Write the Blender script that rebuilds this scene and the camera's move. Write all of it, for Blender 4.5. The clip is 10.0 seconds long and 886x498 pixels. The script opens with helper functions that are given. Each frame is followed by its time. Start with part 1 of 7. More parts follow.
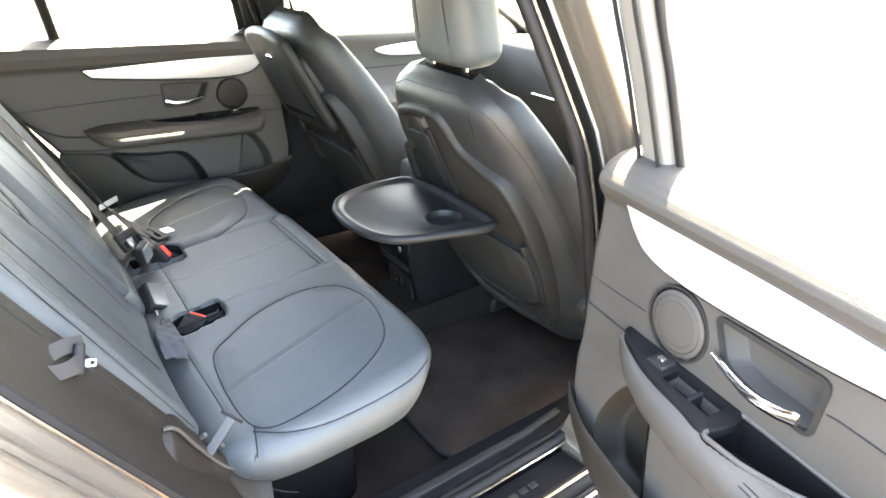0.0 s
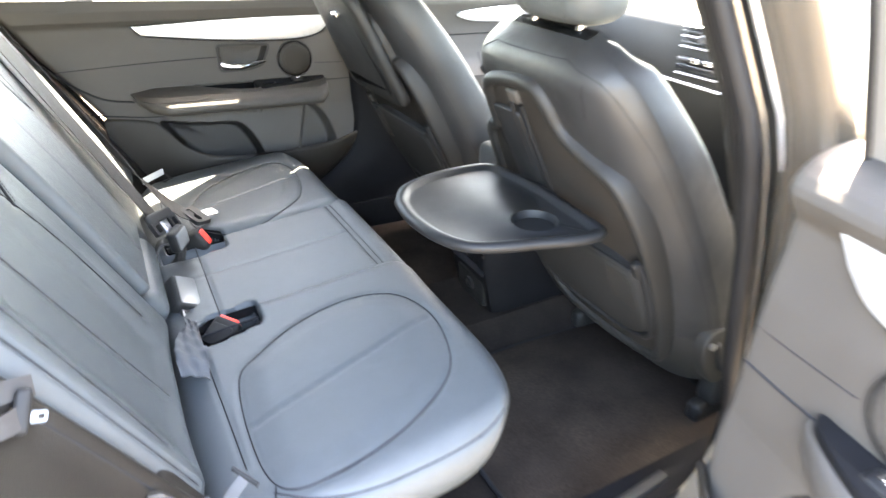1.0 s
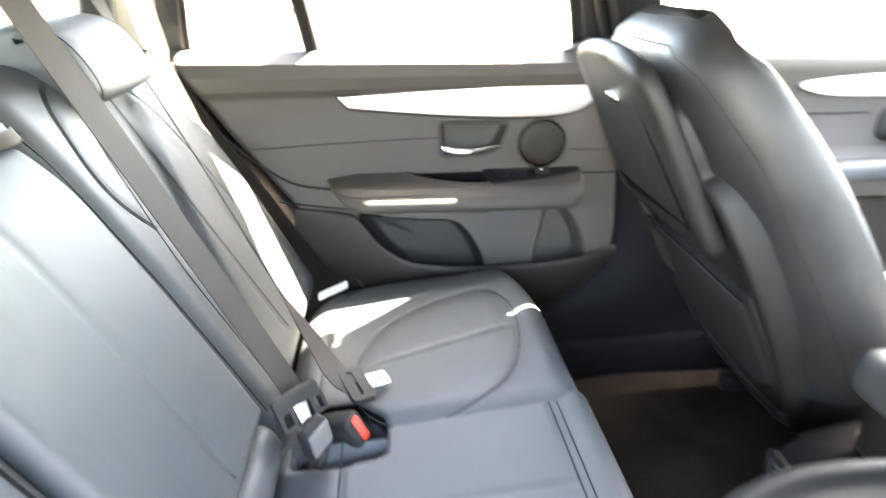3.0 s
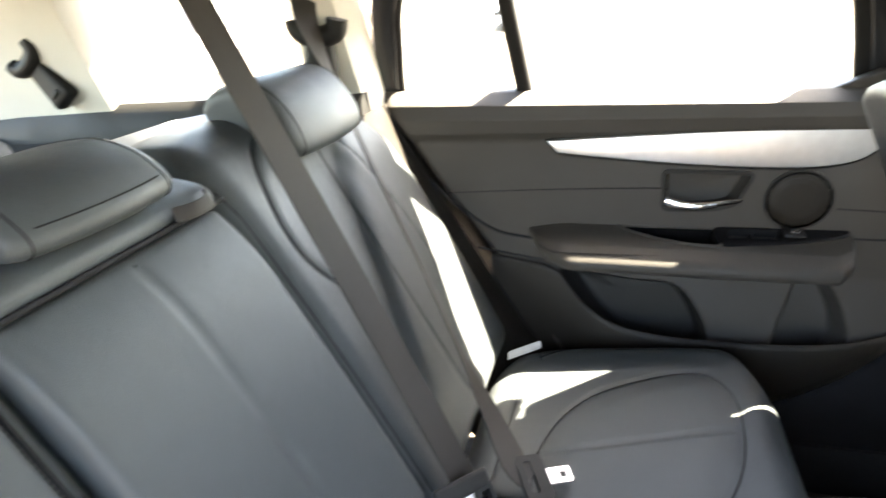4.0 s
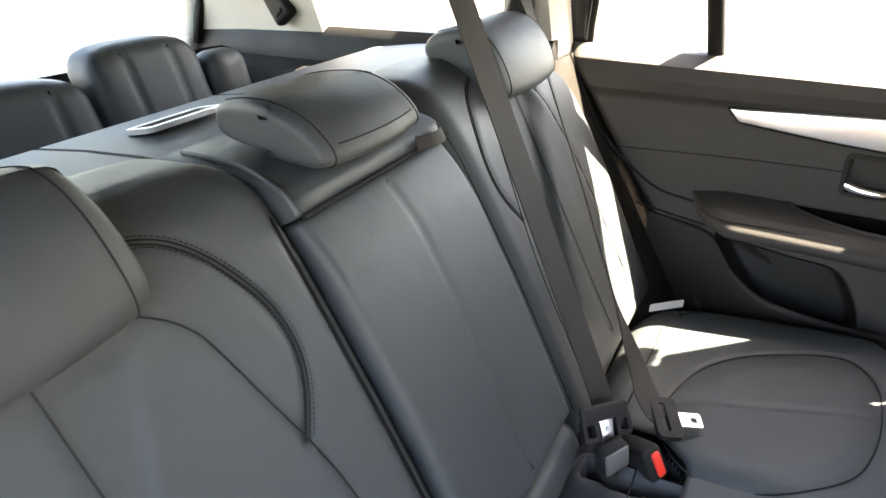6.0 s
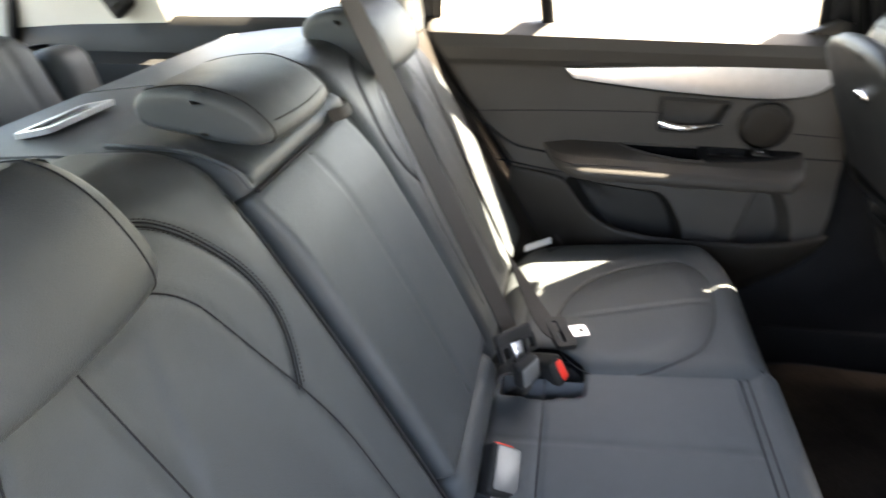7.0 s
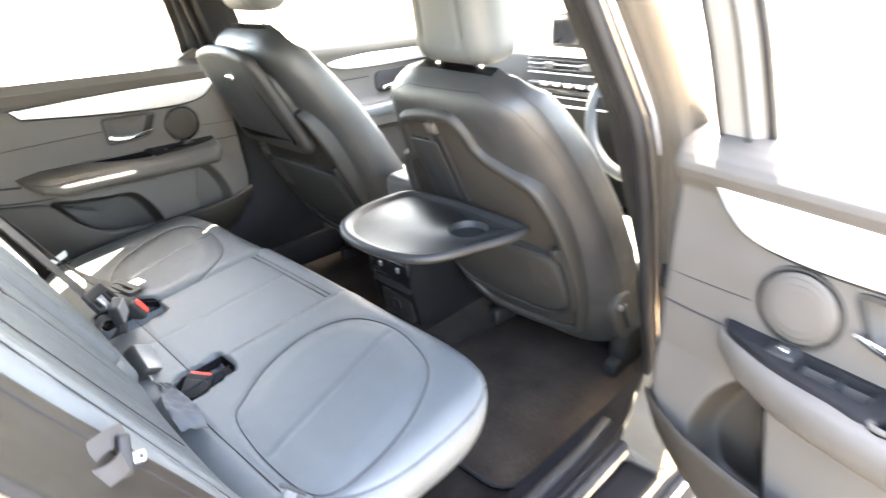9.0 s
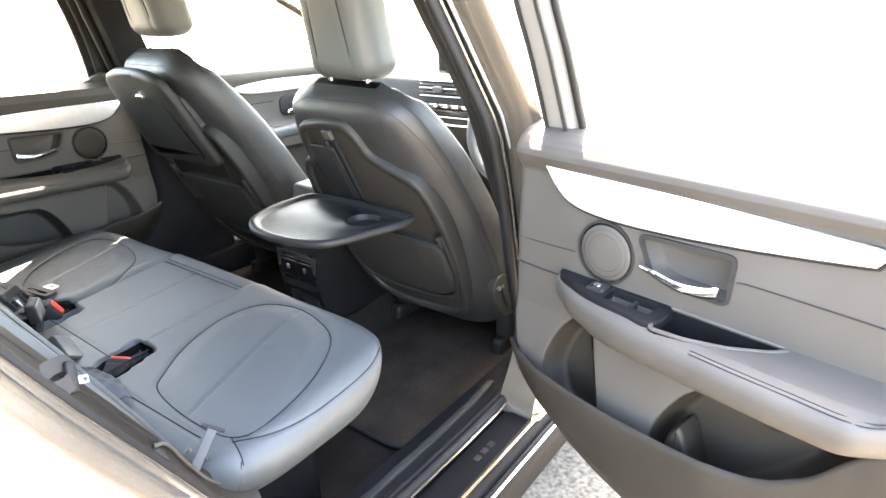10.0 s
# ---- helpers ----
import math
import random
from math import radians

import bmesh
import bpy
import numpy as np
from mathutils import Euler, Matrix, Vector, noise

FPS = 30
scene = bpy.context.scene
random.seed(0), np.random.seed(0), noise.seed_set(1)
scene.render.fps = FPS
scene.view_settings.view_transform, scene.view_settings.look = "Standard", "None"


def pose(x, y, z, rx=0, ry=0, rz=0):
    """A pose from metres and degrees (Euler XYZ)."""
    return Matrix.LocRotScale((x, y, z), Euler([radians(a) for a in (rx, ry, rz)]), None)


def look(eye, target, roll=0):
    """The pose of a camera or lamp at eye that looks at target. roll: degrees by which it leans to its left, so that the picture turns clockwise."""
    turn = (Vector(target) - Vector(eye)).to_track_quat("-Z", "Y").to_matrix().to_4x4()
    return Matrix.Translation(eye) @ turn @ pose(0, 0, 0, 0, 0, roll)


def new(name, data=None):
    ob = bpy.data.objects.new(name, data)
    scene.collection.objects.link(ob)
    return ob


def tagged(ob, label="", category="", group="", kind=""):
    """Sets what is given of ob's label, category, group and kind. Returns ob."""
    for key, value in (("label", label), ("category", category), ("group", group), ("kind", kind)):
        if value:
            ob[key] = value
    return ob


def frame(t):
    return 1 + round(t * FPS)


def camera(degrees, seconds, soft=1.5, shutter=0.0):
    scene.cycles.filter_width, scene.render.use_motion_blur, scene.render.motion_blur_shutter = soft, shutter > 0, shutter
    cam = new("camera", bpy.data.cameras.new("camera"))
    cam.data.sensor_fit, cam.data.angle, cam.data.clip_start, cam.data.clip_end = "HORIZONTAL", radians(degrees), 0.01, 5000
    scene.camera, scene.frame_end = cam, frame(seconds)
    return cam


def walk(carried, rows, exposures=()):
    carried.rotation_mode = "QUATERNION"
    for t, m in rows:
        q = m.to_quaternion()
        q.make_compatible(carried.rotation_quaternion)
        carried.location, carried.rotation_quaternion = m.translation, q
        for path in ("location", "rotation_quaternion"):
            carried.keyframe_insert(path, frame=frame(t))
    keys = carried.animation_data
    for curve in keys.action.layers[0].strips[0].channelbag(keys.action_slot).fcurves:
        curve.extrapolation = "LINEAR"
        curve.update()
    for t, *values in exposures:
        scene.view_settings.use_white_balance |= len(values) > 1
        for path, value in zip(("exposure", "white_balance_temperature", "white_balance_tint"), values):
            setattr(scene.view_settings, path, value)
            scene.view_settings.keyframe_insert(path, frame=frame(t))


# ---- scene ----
cam = camera(72.9, 10.0, soft=1.5, shutter=0.5)
PATH = [
    (0, (-0.229, -1.43, 1.397), (0.829, 0.015, 0.507), 1.0),
    (0.5, (-0.16, -1.373, 1.369), (0.793, 0.126, 0.45), 1.8),
    (1, (-0.102, -1.191, 1.316), (0.753, 0.346, 0.364), 1.2),
    (1.5, (-0.067, -0.984, 1.284), (0.69, 0.582, 0.298), -0.5),
    (2, (-0.013, -0.85, 1.26), (0.734, 0.731, 0.288), -0.4),
    (2.5, (0.053, -0.711, 1.279), (0.521, 0.996, 0.348), -1.2),
    (2.7, (0.067, -0.657, 1.286), (0.408, 1.096, 0.385), -1.2),
    (3.8, (0.105, -0.424, 1.329), (-0.31, 1.375, 0.561), -3.5),
    (4, (0.105, -0.429, 1.329), (-0.448, 1.326, 0.545), -5.2),
    (4.5, (0.082, -0.456, 1.343), (-0.669, 1.191, 0.492), -4.6),
    (5, (0.081, -0.477, 1.358), (-0.783, 1.087, 0.461), -3.2),
    (5.2, (0.071, -0.49, 1.356), (-0.827, 1.035, 0.424), -2.9),
    (6.3, (0.05, -0.591, 1.393), (-0.795, 0.942, 0.426), -0.7),
    (6.5, (0.046, -0.623, 1.397), (-0.729, 0.956, 0.444), -1.5),
    (7, (-0.013, -0.678, 1.393), (-0.383, 1.005, 0.377), -1.7),
    (7.5, (-0.107, -0.736, 1.364), (0.175, 0.996, 0.405), -2.2),
    (8, (-0.152, -0.837, 1.344), (0.636, 0.729, 0.382), -2.5),
    (8.5, (-0.225, -1.021, 1.357), (0.819, 0.442, 0.479), -3.0),
    (9, (-0.321, -1.218, 1.35), (0.936, 0.088, 0.502), -2.7),
    (9.5, (-0.415, -1.361, 1.335), (1.008, -0.185, 0.565), -1.4),
    (10, (-0.458, -1.404, 1.335), (1.018, -0.284, 0.581), -1.5),
]
EXPOSURE = [(0.0, 6.54, 8300, 11), (1.0, 6.97, 8050, 13), (2.0, 7.14, 8050, 14), (2.7, 7.39, 8050, 14), (3.8, 6.22, 7950, 13), (4.2, 5.42, 7950, 14), (4.5, 4.57, 8050, 15), (5.0, 4.92, 8150, 16), (6.5, 5.57, 8150, 17), (7.0, 5.58, 8150, 16), (7.3, 5.74, 8150, 16), (7.6, 5.82, 8150, 16), (8.0, 6.66, 8200, 15), (8.5, 7.62, 8250, 14), (9.0, 7.24, 8400, 14), (9.5, 6.92, 8400, 13), (10.0, 6.62, 8300, 13)]
walk(cam, [(t, look(eye, target, roll)) for t, eye, target, roll in PATH], EXPOSURE)

# ---- light: a high summer sun ahead and to the far side of the car, clear sky ----
SUN_ELEV, SUN_FROM_Y = radians(56), radians(56)
SUN_DIR = Vector((math.cos(SUN_ELEV) * math.sin(SUN_FROM_Y), math.cos(SUN_ELEV) * math.cos(SUN_FROM_Y), math.sin(SUN_ELEV)))
world = bpy.data.worlds.new("sky")
scene.world = world
world.use_nodes = True
wn = world.node_tree.nodes
sky = wn.new("ShaderNodeTexSky")
sky.sky_type = "NISHITA"
sky.sun_disc = False
sky.sun_elevation = SUN_ELEV
sky.sun_rotation = SUN_FROM_Y
sky.dust_density = 2.2
world.node_tree.links.new(sky.outputs[0], wn["Background"].inputs[0])
wn["Background"].inputs[1].default_value = 0.09
sun = new("sun", bpy.data.lights.new("sun", "SUN"))
sun.data.energy = 5.0
sun.data.angle = radians(0.53)
sun.data.color = (1.0, 0.95, 0.87)
sun.rotation_mode = "QUATERNION"
sun.rotation_quaternion = SUN_DIR.to_track_quat("Z", "Y")


# ---- materials ----
def material(name, color, rough=0.5, metal=0.0, spec=0.5, noise_scale=0.0, noise_amt=0.0, rough_amt=0.0,
             bump_scale=0.0, bump=0.0, bump_kind="NOISE", coat=0.0, stain_scale=0.0, stain=0.0, sheen=0.0, wrinkle=0.0):
    m = bpy.data.materials.new(name)
    m.use_nodes = True
    nt = m.node_tree
    b = nt.nodes["Principled BSDF"]
    b.inputs["Base Color"].default_value = (*color, 1)
    b.inputs["Roughness"].default_value = rough
    b.inputs["Metallic"].default_value = metal
    b.inputs["Specular IOR Level"].default_value = spec
    b.inputs["Coat Weight"].default_value = coat
    b.inputs["Coat Roughness"].default_value = 0.06
    b.inputs["Sheen Weight"].default_value = sheen
    tc = nt.nodes.new("ShaderNodeTexCoord")
    col = None
    for scale, amt in ((noise_scale, noise_amt), (stain_scale, stain)):
        if not scale:
            continue
        n = nt.nodes.new("ShaderNodeTexNoise")
        n.inputs["Scale"].default_value = scale
        n.inputs["Detail"].default_value = 5
        nt.links.new(tc.outputs["Object"], n.inputs["Vector"])
        r = nt.nodes.new("ShaderNodeMapRange")
        r.inputs[1].default_value, r.inputs[2].default_value = 0.3, 0.7
        r.inputs[3].default_value, r.inputs[4].default_value = 1 - amt, 1 + amt
        nt.links.new(n.outputs[0], r.inputs[0])
        x = nt.nodes.new("ShaderNodeMix")
        x.data_type, x.blend_type = "RGBA", "MULTIPLY"
        x.inputs[0].default_value = 1
        if col is None:
            x.inputs[6].default_value = (*color, 1)
        else:
            nt.links.new(col, x.inputs[6])
        nt.links.new(r.outputs[0], x.inputs[7])
        col = x.outputs[2]
        if rough_amt:
            rr = nt.nodes.new("ShaderNodeMapRange")
            rr.inputs[1].default_value, rr.inputs[2].default_value = 0.3, 0.7
            rr.inputs[3].default_value, rr.inputs[4].default_value = rough - rough_amt, rough + rough_amt
            nt.links.new(n.outputs[0], rr.inputs[0])
            nt.links.new(rr.outputs[0], b.inputs["Roughness"])
    if col is not None:
        nt.links.new(col, b.inputs["Base Color"])
    if bump:
        if bump_kind == "VORONOI":
            t = nt.nodes.new("ShaderNodeTexVoronoi")
            t.inputs["Scale"].default_value = bump_scale
        else:
            t = nt.nodes.new("ShaderNodeTexNoise")
            t.inputs["Scale"].default_value = bump_scale
            t.inputs["Detail"].default_value = 3
        nt.links.new(tc.outputs["Object"], t.inputs["Vector"])
        bp = nt.nodes.new("ShaderNodeBump")
        bp.inputs["Strength"].default_value = bump
        bp.inputs["Distance"].default_value = 0.0008
        nt.links.new(t.outputs[0], bp.inputs["Height"])
        nt.links.new(bp.outputs[0], b.inputs["Normal"])
        if wrinkle:
            w = nt.nodes.new("ShaderNodeTexNoise")
            w.inputs["Scale"].default_value = 14
            w.inputs["Detail"].default_value = 2.5
            w.inputs["Distortion"].default_value = 0.6
            nt.links.new(tc.outputs["Object"], w.inputs["Vector"])
            wb = nt.nodes.new("ShaderNodeBump")
            wb.inputs["Strength"].default_value = wrinkle
            wb.inputs["Distance"].default_value = 0.006
            nt.links.new(w.outputs[0], wb.inputs["Height"])
            nt.links.new(wb.outputs[0], bp.inputs["Normal"])
    return m


def glass_material(name, tint, gloss=1.0):
    m = bpy.data.materials.new(name)
    m.use_nodes = True
    nt = m.node_tree
    nt.nodes.remove(nt.nodes["Principled BSDF"])
    out = nt.nodes["Material Output"]
    tr = nt.nodes.new("ShaderNodeBsdfTransparent")
    tr.inputs[0].default_value = (*tint, 1)
    gl = nt.nodes.new("ShaderNodeBsdfGlossy")
    gl.inputs["Roughness"].default_value = 0.02
    lw = nt.nodes.new("ShaderNodeLayerWeight")
    lw.inputs[0].default_value = 0.5
    pw = nt.nodes.new("ShaderNodeMath")
    pw.operation = "POWER"
    pw.inputs[1].default_value = 4.0
    nt.links.new(lw.outputs["Facing"], pw.inputs[0])
    fr = nt.nodes.new("ShaderNodeMapRange")
    fr.inputs[3].default_value, fr.inputs[4].default_value = 0.04 * gloss, 0.9 * gloss
    nt.links.new(pw.outputs[0], fr.inputs[0])
    mix = nt.nodes.new("ShaderNodeMixShader")
    nt.links.new(fr.outputs[0], mix.inputs[0])
    nt.links.new(tr.outputs[0], mix.inputs[1])
    nt.links.new(gl.outputs[0], mix.inputs[2])
    # Dust film that also stands in for the flare washing the panes pale.
    film = nt.nodes.new("ShaderNodeBsdfTranslucent")
    film.inputs[0].default_value = (0.9, 0.88, 0.84, 1)
    dust_veil = nt.nodes.new("ShaderNodeTexNoise")
    dust_veil.inputs["Scale"].default_value = 7
    dust_veil.inputs["Detail"].default_value = 6
    tc = nt.nodes.new("ShaderNodeTexCoord")
    nt.links.new(tc.outputs["Object"], dust_veil.inputs["Vector"])
    dr = nt.nodes.new("ShaderNodeMapRange")
    dr.inputs[3].default_value, dr.inputs[4].default_value = 0.010, 0.030
    nt.links.new(dust_veil.outputs[0], dr.inputs[0])
    dust_veiled = nt.nodes.new("ShaderNodeMixShader")
    nt.links.new(dr.outputs[0], dust_veiled.inputs[0])
    nt.links.new(mix.outputs[0], dust_veiled.inputs[1])
    nt.links.new(film.outputs[0], dust_veiled.inputs[2])
    nt.links.new(dust_veiled.outputs[0], out.inputs[0])
    return m


LEATHER = material("black_leather", (0.0438, 0.0494, 0.0528), 0.50, spec=0.34, noise_scale=6, noise_amt=0.04, rough_amt=0.03,
                   bump_scale=1100, bump=0.30, bump_kind="VORONOI", stain_scale=38, stain=0.05, wrinkle=0.22)
# Darker copy of the leather: the front seat backs' shade is in the colour.
SHADED_LEATHER = material("black_leather_shaded", (0.0150, 0.0152, 0.0160), 0.46, spec=0.36, noise_scale=6, noise_amt=0.10, rough_amt=0.05,
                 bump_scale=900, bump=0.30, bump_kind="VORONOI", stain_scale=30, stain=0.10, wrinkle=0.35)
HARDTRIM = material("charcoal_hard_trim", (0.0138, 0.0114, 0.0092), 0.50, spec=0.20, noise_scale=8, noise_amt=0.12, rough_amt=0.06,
                    bump_scale=900, bump=0.35, bump_kind="VORONOI")
SEAM = material("seam_thread", (0.0132, 0.0132, 0.0148), 0.85, spec=0.15, bump_scale=900, bump=0.4)
# Near-black colour puts the shade of cups, openings and under-seat gaps into the lining.
WELL = material("shade_black", (0.0045, 0.0043, 0.0046), 0.85, spec=0.03, noise_scale=15, noise_amt=0.2, bump_scale=700, bump=0.3)
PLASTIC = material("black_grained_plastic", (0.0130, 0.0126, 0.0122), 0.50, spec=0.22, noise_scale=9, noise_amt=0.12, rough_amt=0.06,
                   bump_scale=900, bump=0.3, bump_kind="VORONOI")
DOORSOFT = material("charcoal_soft_trim", (0.0365, 0.0330, 0.0300), 0.56, spec=0.30, noise_scale=7, noise_amt=0.1, rough_amt=0.05,
                    bump_scale=800, bump=0.35, bump_kind="VORONOI")
SATIN = material("satin_black_plastic", (0.0105, 0.0106, 0.0112), 0.50, spec=0.20, noise_scale=11, noise_amt=0.1, rough_amt=0.05,
                 bump_scale=1200, bump=0.12)
GLOSS = material("gloss_black", (0.0198, 0.0198, 0.0214), 0.12, spec=0.5, noise_scale=8, noise_amt=0.1)
RUBBER = material("black_rubber_seal", (0.0075, 0.0073, 0.0078), 0.55, spec=0.16, noise_scale=15, noise_amt=0.2)
ALU = material("brushed_silver_trim", (0.72, 0.72, 0.74), 0.32, metal=0.75, noise_scale=60, noise_amt=0.05, rough_amt=0.04)
CHROME = material("chrome", (0.85, 0.85, 0.87), 0.12, metal=1.0, noise_scale=20, noise_amt=0.04)
STEEL = material("steel_tongue", (0.42, 0.42, 0.44), 0.34, metal=1.0, noise_scale=60, noise_amt=0.08)
CARPET = material("charcoal_carpet", (0.0124, 0.0099, 0.0086), 0.95, spec=0.1, noise_scale=14, noise_amt=0.25, bump_scale=500, bump=1.0,
                  stain_scale=220, stain=0.25)
MAT = material("brown_grey_floor_mat", (0.0250, 0.0195, 0.0160), 0.95, spec=0.05, noise_scale=9, noise_amt=0.3, bump_scale=420, bump=1.0,
               stain_scale=260, stain=0.3)
WEB = material("grey_belt_webbing", (0.0310, 0.0280, 0.0260), 0.68, spec=0.2, noise_scale=10, noise_amt=0.1, bump_scale=1100, bump=0.5)
RED = material("red_push_button", (0.75, 0.035, 0.02), 0.4, noise_scale=30, noise_amt=0.06)
WEBGREY = material("light_grey_webbing_strap", (0.050, 0.052, 0.056), 0.7, spec=0.2, noise_scale=10, noise_amt=0.1, bump_scale=1100, bump=0.5)
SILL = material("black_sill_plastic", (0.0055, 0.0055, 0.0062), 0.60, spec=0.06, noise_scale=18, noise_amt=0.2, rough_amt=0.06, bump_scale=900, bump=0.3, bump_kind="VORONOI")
PALE = material("pale_grey_plastic", (0.32, 0.32, 0.32), 0.5, noise_scale=20, noise_amt=0.06)
DARKSTEEL = material("dark_steel", (0.12, 0.12, 0.125), 0.4, metal=0.9, noise_scale=40, noise_amt=0.1)
BRONZE = material("bronze_tinted_strip", (0.34, 0.27, 0.20), 0.34, metal=0.9, noise_scale=60, noise_amt=0.08)
FRAMETRIM = material("light_grey_window_trim", (0.12, 0.115, 0.108), 0.6, spec=0.3, noise_scale=9, noise_amt=0.06, bump_scale=800, bump=0.2)
BUCKLE = material("black_buckle_plastic", (0.0140, 0.0137, 0.0137), 0.55, spec=0.16, noise_scale=25, noise_amt=0.12, bump_scale=900, bump=0.2)
CREAM = material("light_grey_pillar_trim", (0.62, 0.59, 0.53), 0.7, spec=0.3, noise_scale=6, noise_amt=0.05, bump_scale=700, bump=0.25)
LINER = material("anthracite_headliner_cloth", (0.10, 0.095, 0.088), 0.9, spec=0.1, noise_scale=5, noise_amt=0.06, bump_scale=600, bump=0.6)
PAINT = material("brown_grey_metallic_paint", (0.185, 0.162, 0.136), 0.26, metal=0.75, coat=1.0, noise_scale=900, noise_amt=0.15, stain_scale=4, stain=0.06)
DARKTHREAD = material("black_thread", (0.012, 0.012, 0.013), 0.8, spec=0.1, bump_scale=900, bump=0.3)
GLASS = glass_material("clear_car_glass", (0.90, 0.93, 0.92))
SHELL = material("charcoal_back_shell", (0.0742, 0.0792, 0.0825), 0.55, noise_scale=7, noise_amt=0.1, bump_scale=900, bump=0.4, bump_kind="VORONOI")
NET = material("pocket_mesh_fabric", (0.0100, 0.0095, 0.0092), 0.8, spec=0.2, noise_scale=8, noise_amt=0.15, bump_scale=420, bump=1.0, bump_kind="VORONOI")
PANEL = material("brown_grey_back_panel", (0.0150, 0.0130, 0.0115), 0.62, spec=0.2, noise_scale=7, noise_amt=0.12, bump_scale=900, bump=0.35, bump_kind="VORONOI")
SCREEN = material("dark_display", (0.015, 0.015, 0.017), 0.08, noise_scale=5, noise_amt=0.1)


# ---- mesh helpers ----
class M:
    """Vertices and faces gathered for one mesh."""

    def __init__(self):
        self.v, self.f = [], []

    def add(self, verts, faces):
        k = len(self.v)
        self.v.extend([tuple(map(float, p)) for p in verts])
        self.f.extend([tuple(k + i for i in f) for f in faces])
        return self


def thing(name, label, category, at=(0, 0, 0), group="", kind=""):
    ob = new(name)
    ob.empty_display_size = 0.05
    ob.location = at
    return tagged(ob, label, category, group, kind)


def part(name, m, mat, parent=None, label="", sharp=40):
    me = bpy.data.meshes.new(name)
    bm = bmesh.new()
    vs = [bm.verts.new(p) for p in m.v]
    for f in m.f:
        try:
            bm.faces.new([vs[i] for i in f])
        except ValueError:
            pass
    bmesh.ops.remove_doubles(bm, verts=bm.verts[:], dist=0.00002)
    bmesh.ops.recalc_face_normals(bm, faces=bm.faces[:])
    bm.to_mesh(me)
    bm.free()
    me.materials.append(mat)
    me.shade_smooth()
    me.set_sharp_from_angle(angle=radians(sharp))
    ob = new(name, me)
    if parent is not None:
        ob.parent = parent
        base = parent
        shift = Matrix.Identity(4)
        while base is not None:
            if base.type == "EMPTY":
                shift = Matrix.Translation(-base.location)
            base = base.parent
        ob.matrix_parent_inverse = shift if parent.type == "EMPTY" else Matrix.Identity(4)
    if label:
        ob["label"] = label
    return ob


def spline(pts, n=8, closed=False):
    """Catmull-Rom through the points."""
    pts = [np.array(p, float) for p in pts]
    k = len(pts)
    out = []
    for i in range(k if closed else k - 1):
        if closed:
            a, b, c, d = (pts[(i + j - 1) % k] for j in range(4))
        else:
            b, c = pts[i], pts[i + 1]
            a = pts[i - 1] if i else 2 * b - c
            d = pts[i + 2] if i + 2 < k else 2 * c - b
        for s in np.arange(n) / n:
            out.append(0.5 * (2 * b + (c - a) * s + (2 * a - 5 * b + 4 * c - d) * s * s + (3 * b - a - 3 * c + d) * s ** 3))
    if not closed:
        out.append(pts[-1])
    return np.array(out)


def tube(m, pts, r, seg=8, closed=False, flat=None):
    """A round (or elliptic: flat = (rx, ry)) tube along the points."""
    pts = np.array(pts, float)
    k = len(pts)
    if closed:
        tan = np.roll(pts, -1, 0) - np.roll(pts, 1, 0)
    else:
        tan = np.gradient(pts, axis=0)
    tan /= np.maximum(np.linalg.norm(tan, axis=1), 1e-9)[:, None]
    ref = np.array([0.13, 0.21, 0.97])
    side = np.cross(tan[0], ref)
    side /= np.linalg.norm(side)
    verts = []
    for i in range(k):
        side = side - tan[i] * (side @ tan[i])
        side /= max(np.linalg.norm(side), 1e-9)
        up = np.cross(tan[i], side)
        for j in range(seg):
            a = 2 * math.pi * j / seg
            rr = r[i] if hasattr(r, "__len__") else r
            verts.append(pts[i] + rr * (math.cos(a) * side + math.sin(a) * up))
    faces = []
    for i in range(k if closed else k - 1):
        for j in range(seg):
            a, b = i * seg + j, i * seg + (j + 1) % seg
            c, d = ((i + 1) % k) * seg + (j + 1) % seg, ((i + 1) % k) * seg + j
            faces.append((a, b, c, d))
    if not closed:
        faces.append(tuple(range(seg)))
        faces.append(tuple((k - 1) * seg + j for j in range(seg)))
    return m.add(verts, faces)


def loft(m, rings, cap=True, closed=True):
    """A skin over rings of equally many points."""
    k, n = len(rings), len(rings[0])
    verts = [p for r in rings for p in r]
    faces = []
    for i in range(k - 1):
        for j in range(n if closed else n - 1):
            faces.append((i * n + j, i * n + (j + 1) % n, (i + 1) * n + (j + 1) % n, (i + 1) * n + j))
    if cap:
        faces.append(tuple(range(n)))
        faces.append(tuple((k - 1) * n + j for j in range(n)))
    return m.add(verts, faces)


def inset2(poly, d):
    poly = np.array(poly, float)
    e = np.roll(poly, -1, 0) - np.roll(poly, 1, 0)
    e /= np.maximum(np.linalg.norm(e, axis=1), 1e-9)[:, None]
    nrm = np.stack([-e[:, 1], e[:, 0]], 1)
    area = 0.5 * np.sum(poly[:, 0] * np.roll(poly[:, 1], -1) - np.roll(poly[:, 0], -1) * poly[:, 1])
    return poly + nrm * d * (1 if area > 0 else -1)


def prism(m, poly, h0, h1, bevel, put):
    """The outline poly raised from h0 to h1 with a rounded upper edge; put(a, b, h) gives the place."""
    rings = [[put(a, b, h0) for a, b in poly]]
    s = 1 if h1 > h0 else -1
    for ang in (0, 30, 60, 90):
        a = radians(ang)
        q = inset2(poly, bevel * (1 - math.cos(a)))
        h = h1 - s * bevel * (1 - math.sin(a))
        rings.append([put(x, y, h) for x, y in q])
    return loft(m, rings)


